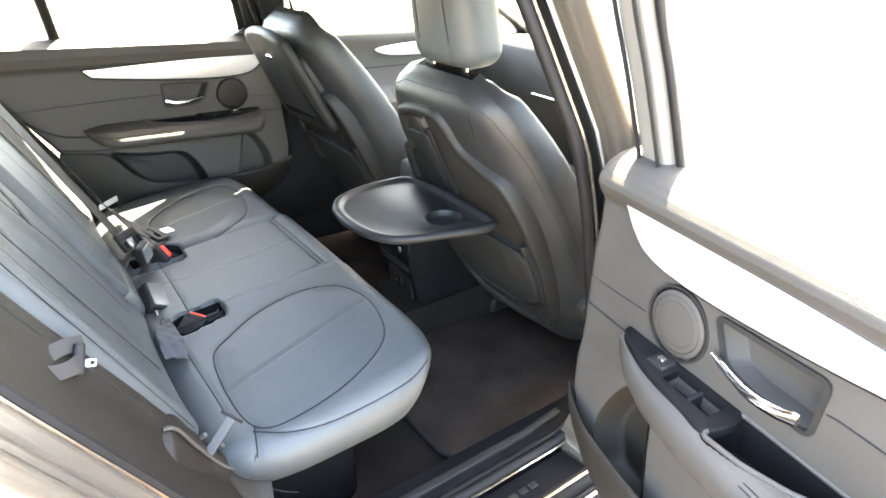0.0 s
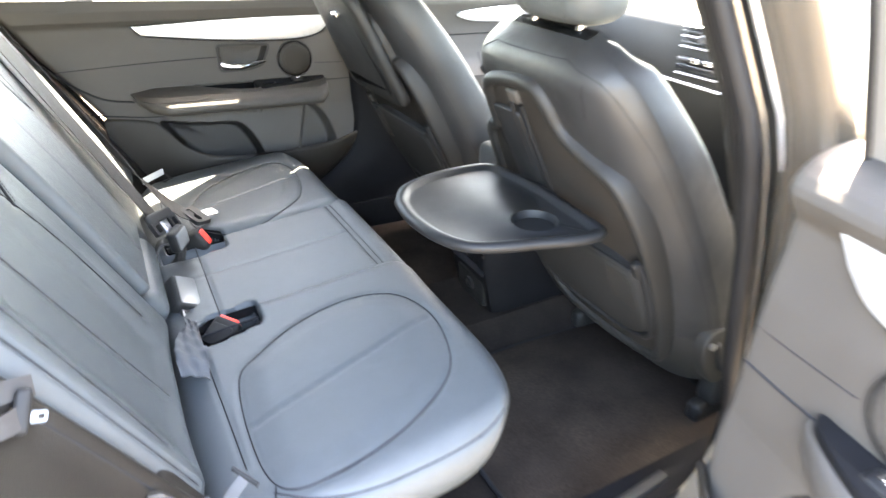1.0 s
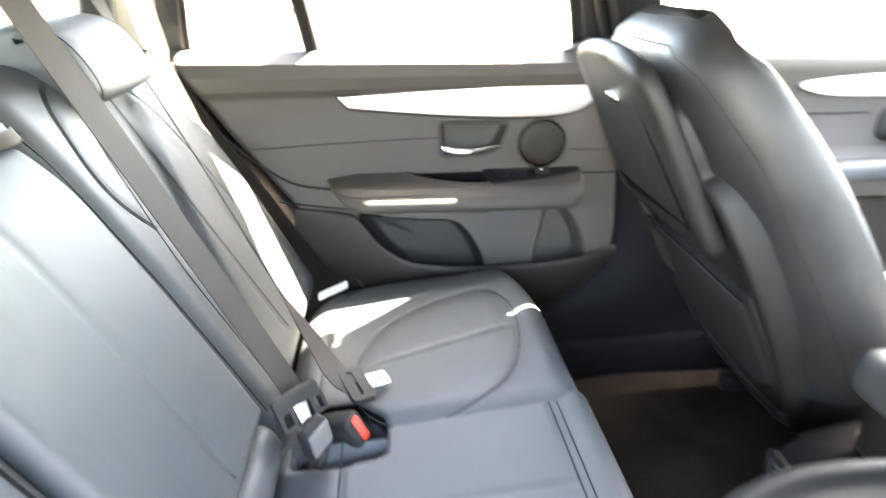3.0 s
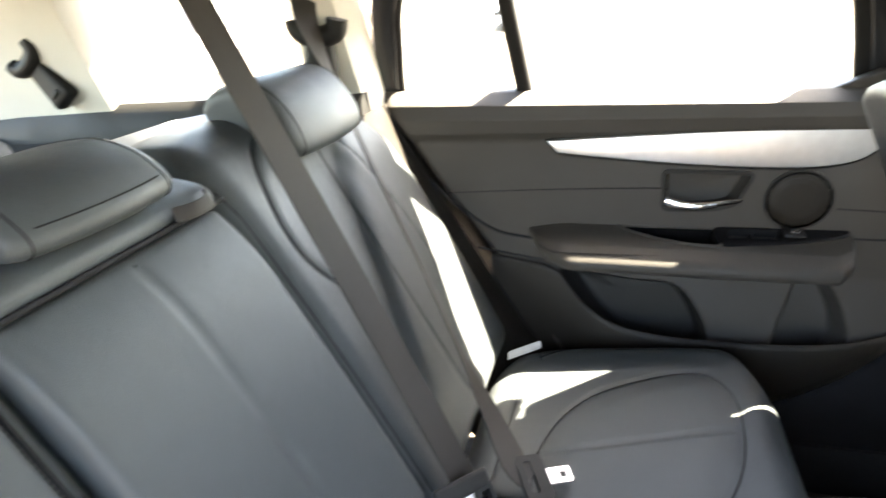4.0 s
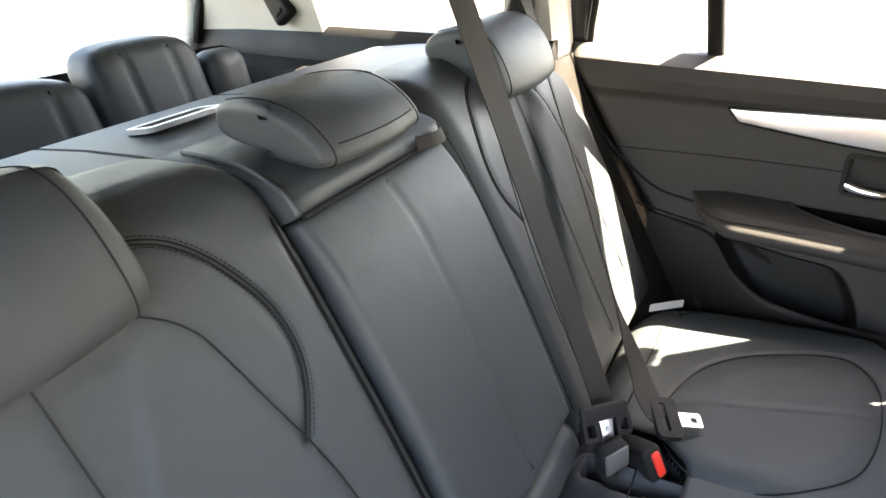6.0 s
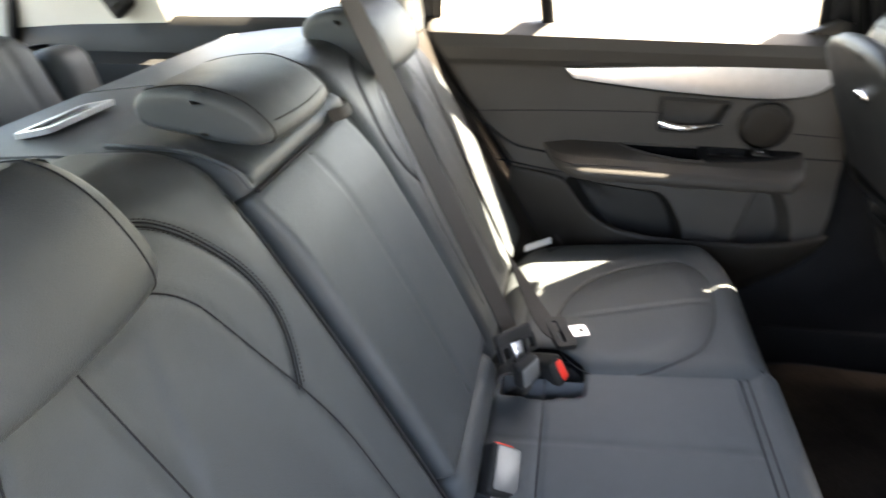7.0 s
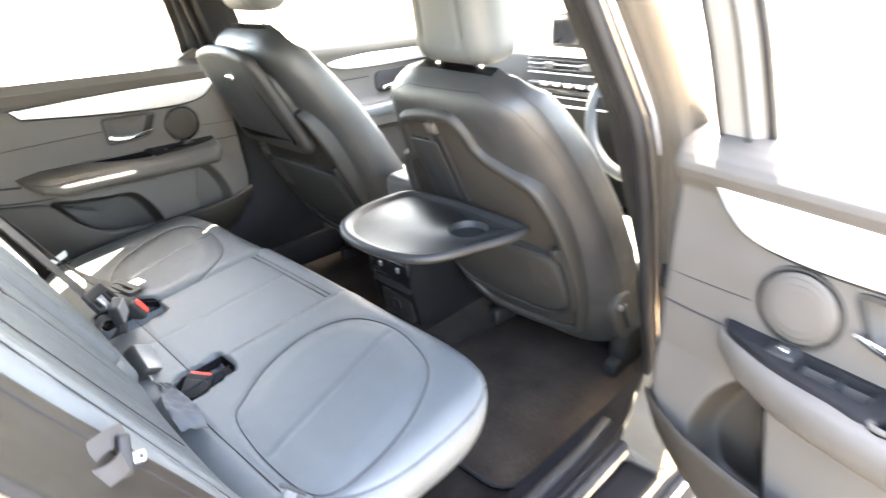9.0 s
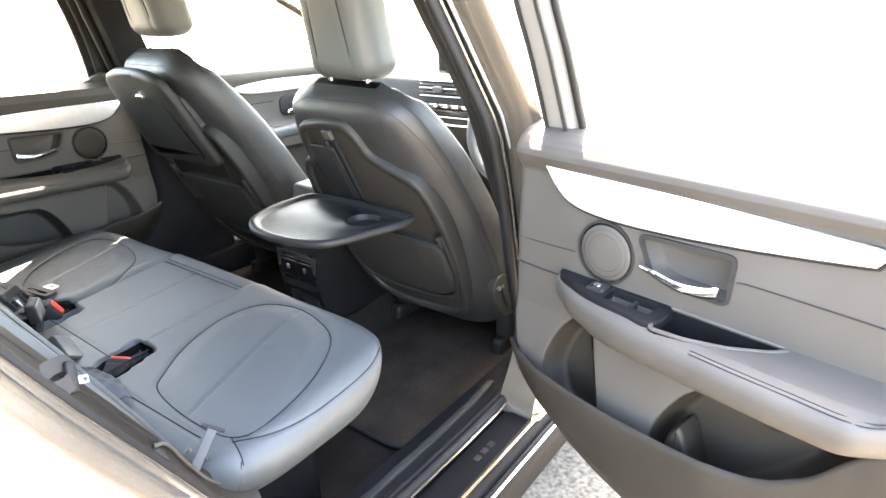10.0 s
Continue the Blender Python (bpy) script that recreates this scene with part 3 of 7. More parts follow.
# tailgate: lower panel, frame and glass
m = M()
rings = []
for y in np.linspace(-0.70, 0.70, 15):
    k = 0.10 * (y / 0.7) ** 2
    rings.append([(-1.40 + k, YC + y, 1.10), (-1.36 + k, YC + y, 1.105), (-1.36 + k, YC + y, 1.085), (-1.40 + k, YC + y, 1.05), (-1.42 + k, YC + y, 0.5), (-1.52 + k, YC + y, 0.5), (-1.52 + k, YC + y, 1.08)])
loft(m, rings)
part("tailgate", m, PLASTIC, car, "dark plastic tailgate lining")
m = M()
rows = [[(-1.43 + 0.10 * (y / 0.7) ** 2 + 0.18 * t, YC + y * (1 - 0.12 * t), 1.13 + 0.33 * t) for y in np.linspace(-0.66, 0.66, 13)] for t in np.linspace(0, 1, 5)]
loft(m, [r + [(a - 0.004, b, c + 0.001) for a, b, c in reversed(r)] for r in rows])
part("rear_window", m, GLASS, car, "rear window glass")
m = M()
rows = [[(1.92 - 0.12 * (y / 0.7) ** 2 - 0.8 * t, YC + y * (1 - 0.10 * t), 1.02 + 0.46 * t) for y in np.linspace(-0.68, 0.68, 13)] for t in np.linspace(0, 1, 6)]
loft(m, [r + [(a + 0.002, b, c + 0.004) for a, b, c in reversed(r)] for r in rows])
part("windscreen", m, GLASS, car, "clear windscreen")
for x in (-0.62, 2.10):
    for s in (-1, 1):
        part("wheel", tube(M(), [(x, YC + s * 0.66, 0.32), (x, YC + s * 0.86, 0.32)], 0.32, 32), RUBBER, car, "black car tyre")
# bulkhead, bonnet
m = M()
rings = []
for y in np.linspace(-0.82, 0.82, 13):
    k = 0.12 * (y / 0.82) ** 2
    rings.append([(1.80, YC + y, 0.30), (1.80, YC + y, 0.92), (1.90 - k, YC + y, 1.0), (2.4 - k, YC + y, 0.97), (2.85 - 2 * k, YC + y, 0.86), (2.95 - 3 * k, YC + y, 0.60), (2.9 - 3 * k, YC + y, 0.25)])
loft(m, rings)
part("bonnet", m, PAINT, car, "painted bonnet and front end")


# ---- doors ----
BELT = lambda u: 1.118 + 0.026 * np.clip((u - 0.08) / 0.87, 0, 1.1)


def rear_door(P, name, label, opened):
    """A rear door; P(u, v, z): u back from its front edge, v into the cabin, z up."""
    d = thing(name, label, "car door", P(0.4, -0.05, 0.36), "car doors")

    belt_z = (lambda u: 1.122 + 0 * u) if opened else BELT
    top_z, top_v = ((1.0783, 1.093, 1.1032, 1.1156, 1.127, 1.136, 1.1416, 1.145), (0.012, 0.018, 0.017, 0.011, 0.000, -0.016, -0.034, -0.052)) if opened else ((1.075, 1.10, 1.125, 1.14, 1.16), (0.012, 0.017, 0.010, -0.012, -0.042))

    def face(u, z):
        """How far the inner lining stands out."""
        return np.interp(z, (0.44, 0.50, 0.62, 0.72, 0.80, 0.90, 0.97, 1.02, 1.06) + top_z, (0.000, 0.016, 0.022, 0.014, 0.004, 0.004, 0.004, 0.0, 0.0) + top_v)

    # lining, with the pocket hollows sunk into it
    hollow_a = spline([(0.080, 0.70), (0.105, 0.765), (0.140, 0.805), (0.172, 0.812), (0.184, 0.775), (0.196, 0.725), (0.212, 0.65), (0.214, 0.60), (0.12, 0.60), (0.085, 0.65)], 5, True)
    hollow_b = spline([(0.315, 0.66), (0.345, 0.735), (0.385, 0.775), (0.45, 0.782), (0.53, 0.792), (0.60, 0.802), (0.585, 0.755), (0.53, 0.68), (0.44, 0.60), (0.34, 0.60)], 5, True)
    m = M()
    nu = 200
    tz_ = np.concatenate([np.linspace(0, 0.88, 106), np.linspace(0.884, 1, 36)])
    nz = len(tz_) - 1
    zcol = 0.462 + tz_ * 0.683
    u0c = np.interp(zcol, (0.462, 0.50, 0.54, 0.57, 0.63, 0.70, 0.76), (0.30, 0.235, 0.165, 0.115, 0.045, 0.0, -0.012))
    u1c = np.interp(zcol, (0.455, 0.60, 0.80, 1.0, 1.15), (0.56, 0.60, 0.72, 0.86, 0.955))
    ii = np.linspace(0, 1, nu + 1)
    U = u0c[None, :] + (u1c - u0c)[None, :] * ii[:, None]
    Zr = np.repeat(zcol[None, :], nu + 1, 0)
    Zs = np.where(Zr < 1.05, Zr, 1.05 + (Zr - 1.05) / 0.095 * (belt_z(U) + 0.012 - 1.05))
    V = face(U, Zr)
    edge = np.minimum(ii, 1 - ii)[:, None]
    V = V - 0.012 * np.maximum(0, 1 - edge / 0.02) ** 2
    UZ = np.column_stack([U.ravel(), Zr.ravel()])
    for hol, deep in ((hollow_a, 0.050), (hollow_b, 0.055)):
        w = np.where(inside2(UZ, hol), np.clip(seg_dist(UZ, list(hol) + [hol[0]]) / 0.022, 0, 1), 0)
        V = V - (deep * w * w * (3 - 2 * w)).reshape(V.shape)
    du = 0.0 if opened else 0.014
    rec = roundpoly([(u + du, z) for u, z in ((0.250, 0.994), (0.402, 1.000), (0.400, 0.925), (0.312, 0.926), (0.276, 0.936))], 0.013, 6)
    w = np.where(inside2(UZ, rec), np.clip(seg_dist(UZ, list(rec) + [rec[0]]) / 0.007, 0, 1), 0)
    V = V - (0.046 * w * w * (3 - 2 * w)).reshape(V.shape)
    rings = []
    for a in range(nu + 1):
        rings.append([P(U[a, b], V[a, b], Zs[a, b]) for b in range(nz + 1)] + [P(U[a, b], -0.060, Zs[a, b]) for b in range(nz, -1, -1)])
    loft(m, rings)
    body = part("lining", m, DOORSOFT, d, "charcoal grained soft door lining", sharp=35)
    # a darker sheet over each hollow stands in for the shade behind the pocket
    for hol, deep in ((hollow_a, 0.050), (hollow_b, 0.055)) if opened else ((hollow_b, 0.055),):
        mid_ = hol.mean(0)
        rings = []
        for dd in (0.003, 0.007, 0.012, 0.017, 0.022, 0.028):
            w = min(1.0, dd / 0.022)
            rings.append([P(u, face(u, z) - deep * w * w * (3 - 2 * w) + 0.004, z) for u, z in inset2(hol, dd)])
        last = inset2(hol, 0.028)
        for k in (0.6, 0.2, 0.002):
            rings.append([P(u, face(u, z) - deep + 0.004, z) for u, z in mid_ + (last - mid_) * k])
        part("pocket_hollow", loft(M(), rings, cap=False), HARDTRIM if opened else PLASTIC, body, "pocket hollow, darker sheet in place of its shade", sharp=60)
    # outer skin and bottom edge
    m = M()
    rings = []
    for u in np.linspace(-0.02, 0.93, 24):
        low = np.interp(u, (-0.02, 0.0, 0.05, 0.12, 0.20, 0.30, 0.5, 0.62, 0.75, 0.95), (0.74, 0.69, 0.60, 0.54, 0.475, 0.43, 0.42, 0.58, 0.85, 1.08))
        top = belt_z(u) + 0.003
        sec = [(-0.062, low + 0.03), (-0.062, top), (-0.075, top + 0.004), (-0.090, top), (-0.135, max(low + 0.02, min(0.95, top - 0.05))), (-0.150, max(low + 0.012, min(0.80, top - 0.08))), (-0.140, low + 0.005), (-0.110, low)]
        rings.append([P(u, v, z) for v, z in sec])
    loft(m, rings)
    part("door_skin", m, PAINT, d, "brown-grey painted outer door skin", sharp=50)
    part("door_edge_seal", tube(M(), spline([P(-0.016, -0.04, 1.08), P(-0.016, -0.04, 0.80), P(-0.004, -0.04, 0.70), P(0.04, -0.04, 0.63), P(0.11, -0.04, 0.565), P(0.23, -0.04, 0.495), P(0.32, -0.04, 0.462), P(0.5, -0.04, 0.462)], 8), 0.009, 8), RUBBER, d)
    # window frame and divider
    def W(u, z, v=0.0):
        return P(u, -0.055 + lean(z) + v, z)
    fr = spline([(0.075, 1.12), (0.105, 1.25), (0.16, 1.40), (0.22, 1.465), (0.40, 1.485), (0.62, 1.48), (0.80, 1.45), (0.905, 1.34), (0.935, 1.22), (0.945, 1.145)], 6)
    if opened:
        fr = spline([(0.052, 1.115), (0.040, 1.25), (0.026, 1.36), (0.045, 1.44), (0.14, 1.475), (0.40, 1.485), (0.62, 1.48), (0.80, 1.45), (0.905, 1.34), (0.935, 1.22), (0.945, 1.145)], 6)
    m = M()
    beam(m, [W(u, z) for u, z in fr], 0.034 if opened else 0.024, 0.060 if opened else 0.05, np.array(P(0, 1, 0)) - np.array(P(0, 0, 0)))
    # both doors share one trim; the far frame's shade is put in as black
    part("window_frame", m, FRAMETRIM if opened else GLOSS, d, "light grey door window frame trim" if opened else "door window frame, black in place of its shade", sharp=50)
    m = M()
    beam(m, [W(u, z) for u, z in [(t[0] + (0.040 if opened else 0.032) if t[0] < 0.2 else t[0] - 0.02, t[1] - (0.02 if t[1] > 1.43 else 0)) for t in fr]], 0.016, 0.012 if opened else 0.03, np.array(P(0, 1, 0)) - np.array(P(0, 0, 0)))
    part("glass_seal", m, RUBBER, d)
    if opened:
        for du, dv, r_ in ((-0.030, -0.010, 0.007), (-0.022, 0.024, 0.004), (0.020, 0.026, 0.003)):
            part("frame_seal", tube(M(), [W(u + du, z, dv) for u, z in fr[:17]], r_, 6), RUBBER, d, "black rubber seal along the window frame")
    m = M()
    beam(m, [W(0.668, 1.135), W(0.690, 1.30), W(0.71, 1.47)], 0.046, 0.030, np.array(P(0, 1, 0)) - np.array(P(0, 0, 0)))
    part("window_divider", m, RUBBER, d, "black window divider bar")
    for a in ([(0.085, 1.125), (0.66, 1.138), (0.70, 1.465), (0.14, 1.45), (0.075, 1.37)] if opened else [(0.10, 1.125), (0.66, 1.138), (0.70, 1.465), (0.24, 1.46), (0.14, 1.33)], [(0.675, 1.14), (0.935, 1.145), (0.90, 1.32), (0.80, 1.43), (0.72, 1.46)]):
        part("window_pane", prism(M(), a, -0.002, 0.002, 0.0008, lambda u, z, h: W(u, z, h)), GLASS, d, "clear side window glass")
    if not opened:
        corner = prism(M(), [(0.05, 1.110), (0.19, 1.118), (0.135, 1.142), (0.095, 1.160), (0.06, 1.150)], 0.0, 0.022, 0.006, lambda u, z, h: W(u, z, h + 0.01))
        part("mirror_corner", corner, DOORSOFT, d, "dark triangular corner cover")
    # silver trim strip
    tr = np.vstack([spline([(0.624, 1.060), (0.45, 1.067), (0.25, 1.073), (0.058, 1.075)], 8), spline([(0.080, 1.044), (0.110, 1.020), (0.160, 1.008), (0.25, 1.006), (0.40, 1.015), (0.52, 1.027), (0.604, 1.037)], 6)])
    if opened:
        tr = np.column_stack([np.where(tr[:, 0] > 0.3, 0.3 + (tr[:, 0] - 0.3) * 0.86, tr[:, 0]), tr[:, 1]])
    strip = prism(M(), tr, -0.004, 0.010, 0.003, lambda u, z, h: P(u, h, z))
    part("silver_trim", strip, ALU, d, "brushed silver trim strip", sharp=60)
    part("trim_shadow_gap", tube(M(), [P(u, 0.001, z) for u, z in inset2(tr, -0.003)], 0.003, 6, True), SATIN, d)
    # sewn seam across the lining
    part("lining_seam", tube(M(), spline([P(0.83, 0.004, 0.956), P(0.62, 0.0045, 0.964), P(0.44, 0.0045, 0.967), P(0.408, 0.0045, 0.965)], 6), 0.0011, 6), SEAM, d)
    part("lining_seam", tube(M(), spline([P(0.13, 0.004, 0.930), P(0.06, 0.004, 0.926), P(0.0, 0.003, 0.924)], 6), 0.0011, 6), SEAM, d)
    # handle recess
    frame_ring(q := M(), inset2(rec, -0.003), inset2(rec, 0.004), 0.0, 0.0055, lambda u, z, h: P(u, h, z))
    part("recess_rim", q, PLASTIC, d, "thin recess rim")
    m = M()
    rc_ = np.array([0.333 + du, 0.962])
    start = inset2(rec, 0.0035)
    loft(m, [[P(u, h, z) for u, z in rc_ + (start - rc_) * k] for k, h in ((1.0, 0.004), (0.985, -0.004), (0.95, -0.016), (0.86, -0.026), (0.45, -0.029), (0.002, -0.029))], cap=False)
    part("handle_recess", m, DOORSOFT, d, "moulded handle recess")
    dh = -0.020 if opened else 0.0
    hl = spline([(0.283 + dh, 0.012, 0.947), (0.31 + dh, 0.020, 0.945), (0.35 + dh, 0.026, 0.940), (0.385 + dh, 0.024, 0.941), (0.411 + dh, 0.020, 0.947)], 6)
    m = M()
    rings = []
    for i, (u, v, z) in enumerate(hl):
        w = np.interp(i / (len(hl) - 1), (0.0, 0.12, 0.4, 0.75, 0.97, 1.0), (0.0035, 0.0050, 0.0062, 0.0080, 0.0092, 0.0080))
        rings.append([P(u, v + 0.004 * math.sin(a), z + w * math.cos(a)) for a in np.linspace(0, 2 * math.pi, 12, endpoint=False)])
    loft(m, rings)
    part("door_handle", m, CHROME, d, "curved chrome door release lever")
    # speaker
    cu, cz = 0.192, 0.946
    frame_ring(q := M(), circle(cu, cz, 0.055, 48), circle(cu, cz, 0.0515, 48), 0.0, 0.0065, lambda u, z, h: P(u, h, z))
    sp_ = part("speaker", q, PLASTIC, d, "round speaker with a thin rim")
    frame_ring(q := M(), circle(cu, cz, 0.0517, 48), circle(cu, cz, 0.0475, 48), 0.0, 0.0040, lambda u, z, h: P(u, h, z))
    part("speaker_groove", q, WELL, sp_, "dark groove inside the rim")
    m = M()
    loft(m, [[P(u, h, z) for u, z in circle(cu, cz, r, 48)] for r, h in ((0.0478, 0.0), (0.0475, 0.0055), (0.046, 0.0066), (0.025, 0.0072), (0.004, 0.0074))])
    # far grille takes a darker trim, its shade put into the colour
    part("speaker_grille", m, DOORSOFT if opened else HARDTRIM, sp_, "fine mesh speaker grille")
    for r in (0.041, 0.032, 0.023, 0.014):
        part("grille_ring", tube(M(), [P(u, 0.0068, z) for u, z in circle(cu, cz, r, 40)], 0.0005, 4, True), PLASTIC, sp_)
    # armrest
    m = M()
    cup = roundpoly([(0.318, 0.004), (0.492, 0.004), (0.470, 0.024), (0.425, 0.046), (0.372, 0.060), (0.318, 0.064)], 0.008, 4)
    cup_ = inset2(cup, -0.0045)
    hole = [(0.218, 0.010), (0.302, 0.010), (0.302, 0.044), (0.218, 0.042)]
    us = np.concatenate([np.linspace(0.105, 0.14, 8), np.linspace(0.15, 0.21, 8), np.linspace(0.213, 0.308, 40), np.linspace(0.3105, 0.50, 90), np.linspace(0.51, 0.62, 10), np.linspace(0.625, 0.662, 10)])
    rings = []
    for u in us:
        k = np.interp(u, (0.105, 0.115, 0.14, 0.58, 0.62, 0.645, 0.662), (0.35, 0.75, 1.0, 1.0, 0.78, 0.45, 0.05))
        out = 0.113 * k
        if opened:
            out = np.interp(u, (0.105, 0.15, 0.20, 0.25, 0.30, 0.40, 0.50, 0.60, 0.635, 0.662), (0.020, 0.044, 0.061, 0.072, 0.080, 0.091, 0.098, 0.098, 0.070, 0.010))
            k = np.interp(u, (0.105, 0.14, 0.22, 0.58, 0.64, 0.662), (0.55, 0.80, 1.0, 1.0, 0.75, 0.3))
        top = np.interp(u, (0.10, 0.30, 0.50, 0.60, 0.662), (0.886, 0.889, 0.894, 0.896, 0.886))
        dn = k * 0.68
        sec = [(-0.01, top), (0.0, top), (out * 0.35, top - 0.005 * k), (out * 0.70, top - 0.013 * k), (out * 0.90, top - 0.024 * k), (out * 0.98, top - 0.026 * k - 0.010 * dn), (out, top - 0.028 * k - 0.022 * dn), (out * 0.96, top - 0.028 * k - 0.036 * dn), (out * 0.80, top - 0.028 * k - 0.049 * dn), (out * 0.55, top - 0.028 * k - 0.057 * dn), (out * 0.25, top - 0.028 * k - 0.062 * dn), (0.0, top - 0.028 * k - 0.068 * dn), (-0.01, top - 0.028 * k - 0.068 * dn)]
        if opened:
            sec = [(-0.01, top), (0.0, top), (out * 0.35, top - 0.004 * k), (out * 0.70, top - 0.010 * k), (out * 0.90, top - 0.017 * k), (out * 0.98, top - 0.026 * k), (out, top - 0.037 * k), (out * 0.98, top - 0.052 * k), (out * 0.91, top - 0.066 * k), (out * 0.76, top - 0.078 * k), (out * 0.45, top - 0.086 * k), (0.0, top - 0.092 * k), (-0.01, top - 0.092 * k)]
        vs_ = np.concatenate([np.linspace(-0.01, out * 0.9, 56), [q[0] for q in sec[5:]]])
        zs_ = np.concatenate([np.interp(np.linspace(-0.01, out * 0.9, 56), [q[0] for q in sec[:5]], [q[1] for q in sec[:5]]), [q[1] for q in sec[5:]]])
        for i in range(56):
            pt = np.array([[u, vs_[i]]])
            for poly, deep in ((cup_, 0.068), (hole, 0.034)):
                if 0.21 < u < 0.500 and -0.003 < vs_[i] < 0.070 and inside2(pt, poly)[0]:
                    w = min(1.0, seg_dist(pt, list(poly) + [poly[0]])[0] / 0.004)
                    zs_[i] -= deep * w
        rings.append([P(u, v, z) for v, z in zip(vs_, zs_)])
    loft(m, rings)
    arm = part("armrest", m, DOORSOFT, d, "padded armrest", sharp=60)
    for dv, dz in ((0.0, 0.0), (-0.006, 0.0022)) if opened else ((0.010, -0.004),):
        part("armrest_seam", tube(M(), spline([P(0.39, 0.0815 + dv, 0.8745 + dz), P(0.45, 0.0855 + dv, 0.8755 + dz), P(0.52, 0.0885 + dv, 0.8770 + dz), P(0.60, 0.0880 + dv, 0.8780 + dz), P(0.635, 0.062 + dv, 0.880 + dz)], 8), 0.0009, 6), SEAM, arm)
    # window switch panel and pull cup, lying on the sloping top
    tz2 = lambda u, v: 0.8885 - 0.12 * v - 0.8 * v * v + 0.012 * (u - 0.2)
    sw = spline([(0.108, 0.004), (0.13, 0.003), (0.22, 0.003), (0.318, 0.003), (0.318, 0.060), (0.27, 0.058), (0.19, 0.047), (0.125, 0.026), (0.108, 0.014)], 5, True)
    hole_ = np.array([(min(max(u, 0.219), 0.301), min(max(v, 0.011), 0.042)) for u, v in sw])
    m = M()
    loft(m, [[P(u, v, tz2(u, v) + h) for u, v in r] for r, h in ((sw, -0.010), (sw, 0.002), (inset2(sw, 0.002), 0.004), (hole_ + (sw - hole_) * 0.04, 0.004), (hole_, 0.0025), (hole_, -0.026))], cap=False)
    part("switch_panel", m, SILL, arm, "black switch panel with an open well")
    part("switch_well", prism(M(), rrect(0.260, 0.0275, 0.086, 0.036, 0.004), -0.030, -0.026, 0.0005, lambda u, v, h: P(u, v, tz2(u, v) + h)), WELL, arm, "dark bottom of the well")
    part("well_divider", prism(M(), rrect(0.262, 0.0265, 0.006, 0.033, 0.002), -0.028, -0.004, 0.002, lambda u, v, h: P(u, v, tz2(u, v) + h)), SATIN, arm, "black divider")
    part("window_switch", prism(M(), rrect(0.195, 0.022, 0.034, 0.026, 0.005), 0.003, 0.008, 0.003, lambda u, v, h: P(u, v, tz2(u, v) + h + 0.10 * (u - 0.195))), SATIN, arm, "rocker window switch")
    part("switch_mark", prism(M(), rrect(0.194, 0.022, 0.012, 0.009, 0.002), 0.007, 0.0105, 0.001, lambda u, v, h: P(u, v, tz2(u, v) + h)), CHROME, arm, "small bright switch tip")
    # the cup's inner shade is put in with a near-black lining
    cc_ = np.array([0.385, 0.028])
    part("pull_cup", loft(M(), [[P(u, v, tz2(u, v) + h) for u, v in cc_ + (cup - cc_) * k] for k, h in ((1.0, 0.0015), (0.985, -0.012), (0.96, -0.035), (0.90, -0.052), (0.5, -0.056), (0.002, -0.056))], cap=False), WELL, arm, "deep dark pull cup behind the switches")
    part("cup_lip", tube(M(), [P(u, v, tz2(u, v) + 0.0005) for u, v in inset2(cup, -0.0015)], 0.0036, 8, True), DOORSOFT, arm, "rounded cup lip")
    # map pocket: a bin wall standing clear of the lining, with a rounded rim
    rim = spline([(-0.008, 0.705), (0.03, 0.700), (0.085, 0.690), (0.16, 0.682), (0.22, 0.680), (0.347, 0.680), (0.417, 0.684), (0.492, 0.696), (0.55, 0.732), (0.59, 0.782), (0.62, 0.806), (0.70, 0.820), (0.74, 0.824)], 5)
    m = M()
    rings = []
    for u, zt in rim:
        zb = np.interp(u, (-0.01, 0.0, 0.045, 0.09, 0.15, 0.22, 0.29, 0.40, 0.60, 0.74), (0.69, 0.675, 0.622, 0.585, 0.545, 0.515, 0.492, 0.470, 0.470, 0.60))
        zb = min(zb, zt - 0.018)
        o = np.interp(u, (-0.01, 0.03, 0.09, 0.25, 0.42, 0.52, 0.60, 0.74), (0.018, 0.040, 0.054, 0.060, 0.056, 0.042, 0.024, 0.010))
        dz = zt - zb
        rings.append([P(u, -0.02, zb), P(u, o * 0.45, zb + 0.004), P(u, o * 0.75, zb + dz * 0.25), P(u, o * 0.95, zb + dz * 0.65), P(u, o, zt - min(0.012, dz * 0.3)), P(u, o - 0.002, zt - 0.003), P(u, o - 0.006, zt), P(u, o - 0.010, zt - 0.003), P(u, o - 0.013, zt - 0.014), P(u, o * 0.6 - 0.013, zb + 0.02), P(u, -0.03, zb + 0.015)])
    loft(m, rings)
    part("map_pocket", m, HARDTRIM, d, "moulded charcoal map pocket along the door bottom", sharp=60)
    if opened:
        part("pocket_divider", prism(M(), spline([(0.36, 0.60), (0.345, 0.66), (0.365, 0.70), (0.385, 0.66), (0.40, 0.60)], 4, True), -0.03, 0.026, 0.008, lambda u, z, h: P(u, h, z)), HARDTRIM, d, "moulded bottle divider in the pocket")
    part("lower_crease", tube(M(), spline([P(0.93, 0.006, 1.07), P(0.86, 0.006, 0.985), P(0.80, 0.006, 0.925), P(0.73, 0.006, 0.878), P(0.655, 0.006, 0.862)], 6), 0.003, 6), SEAM, d)
    part("lower_crease", tube(M(), spline([P(0.77, 0.004, 0.838), P(0.65, 0.004, 0.818), P(0.58, 0.003, 0.812)], 6), 0.0022, 6), SEAM, d)
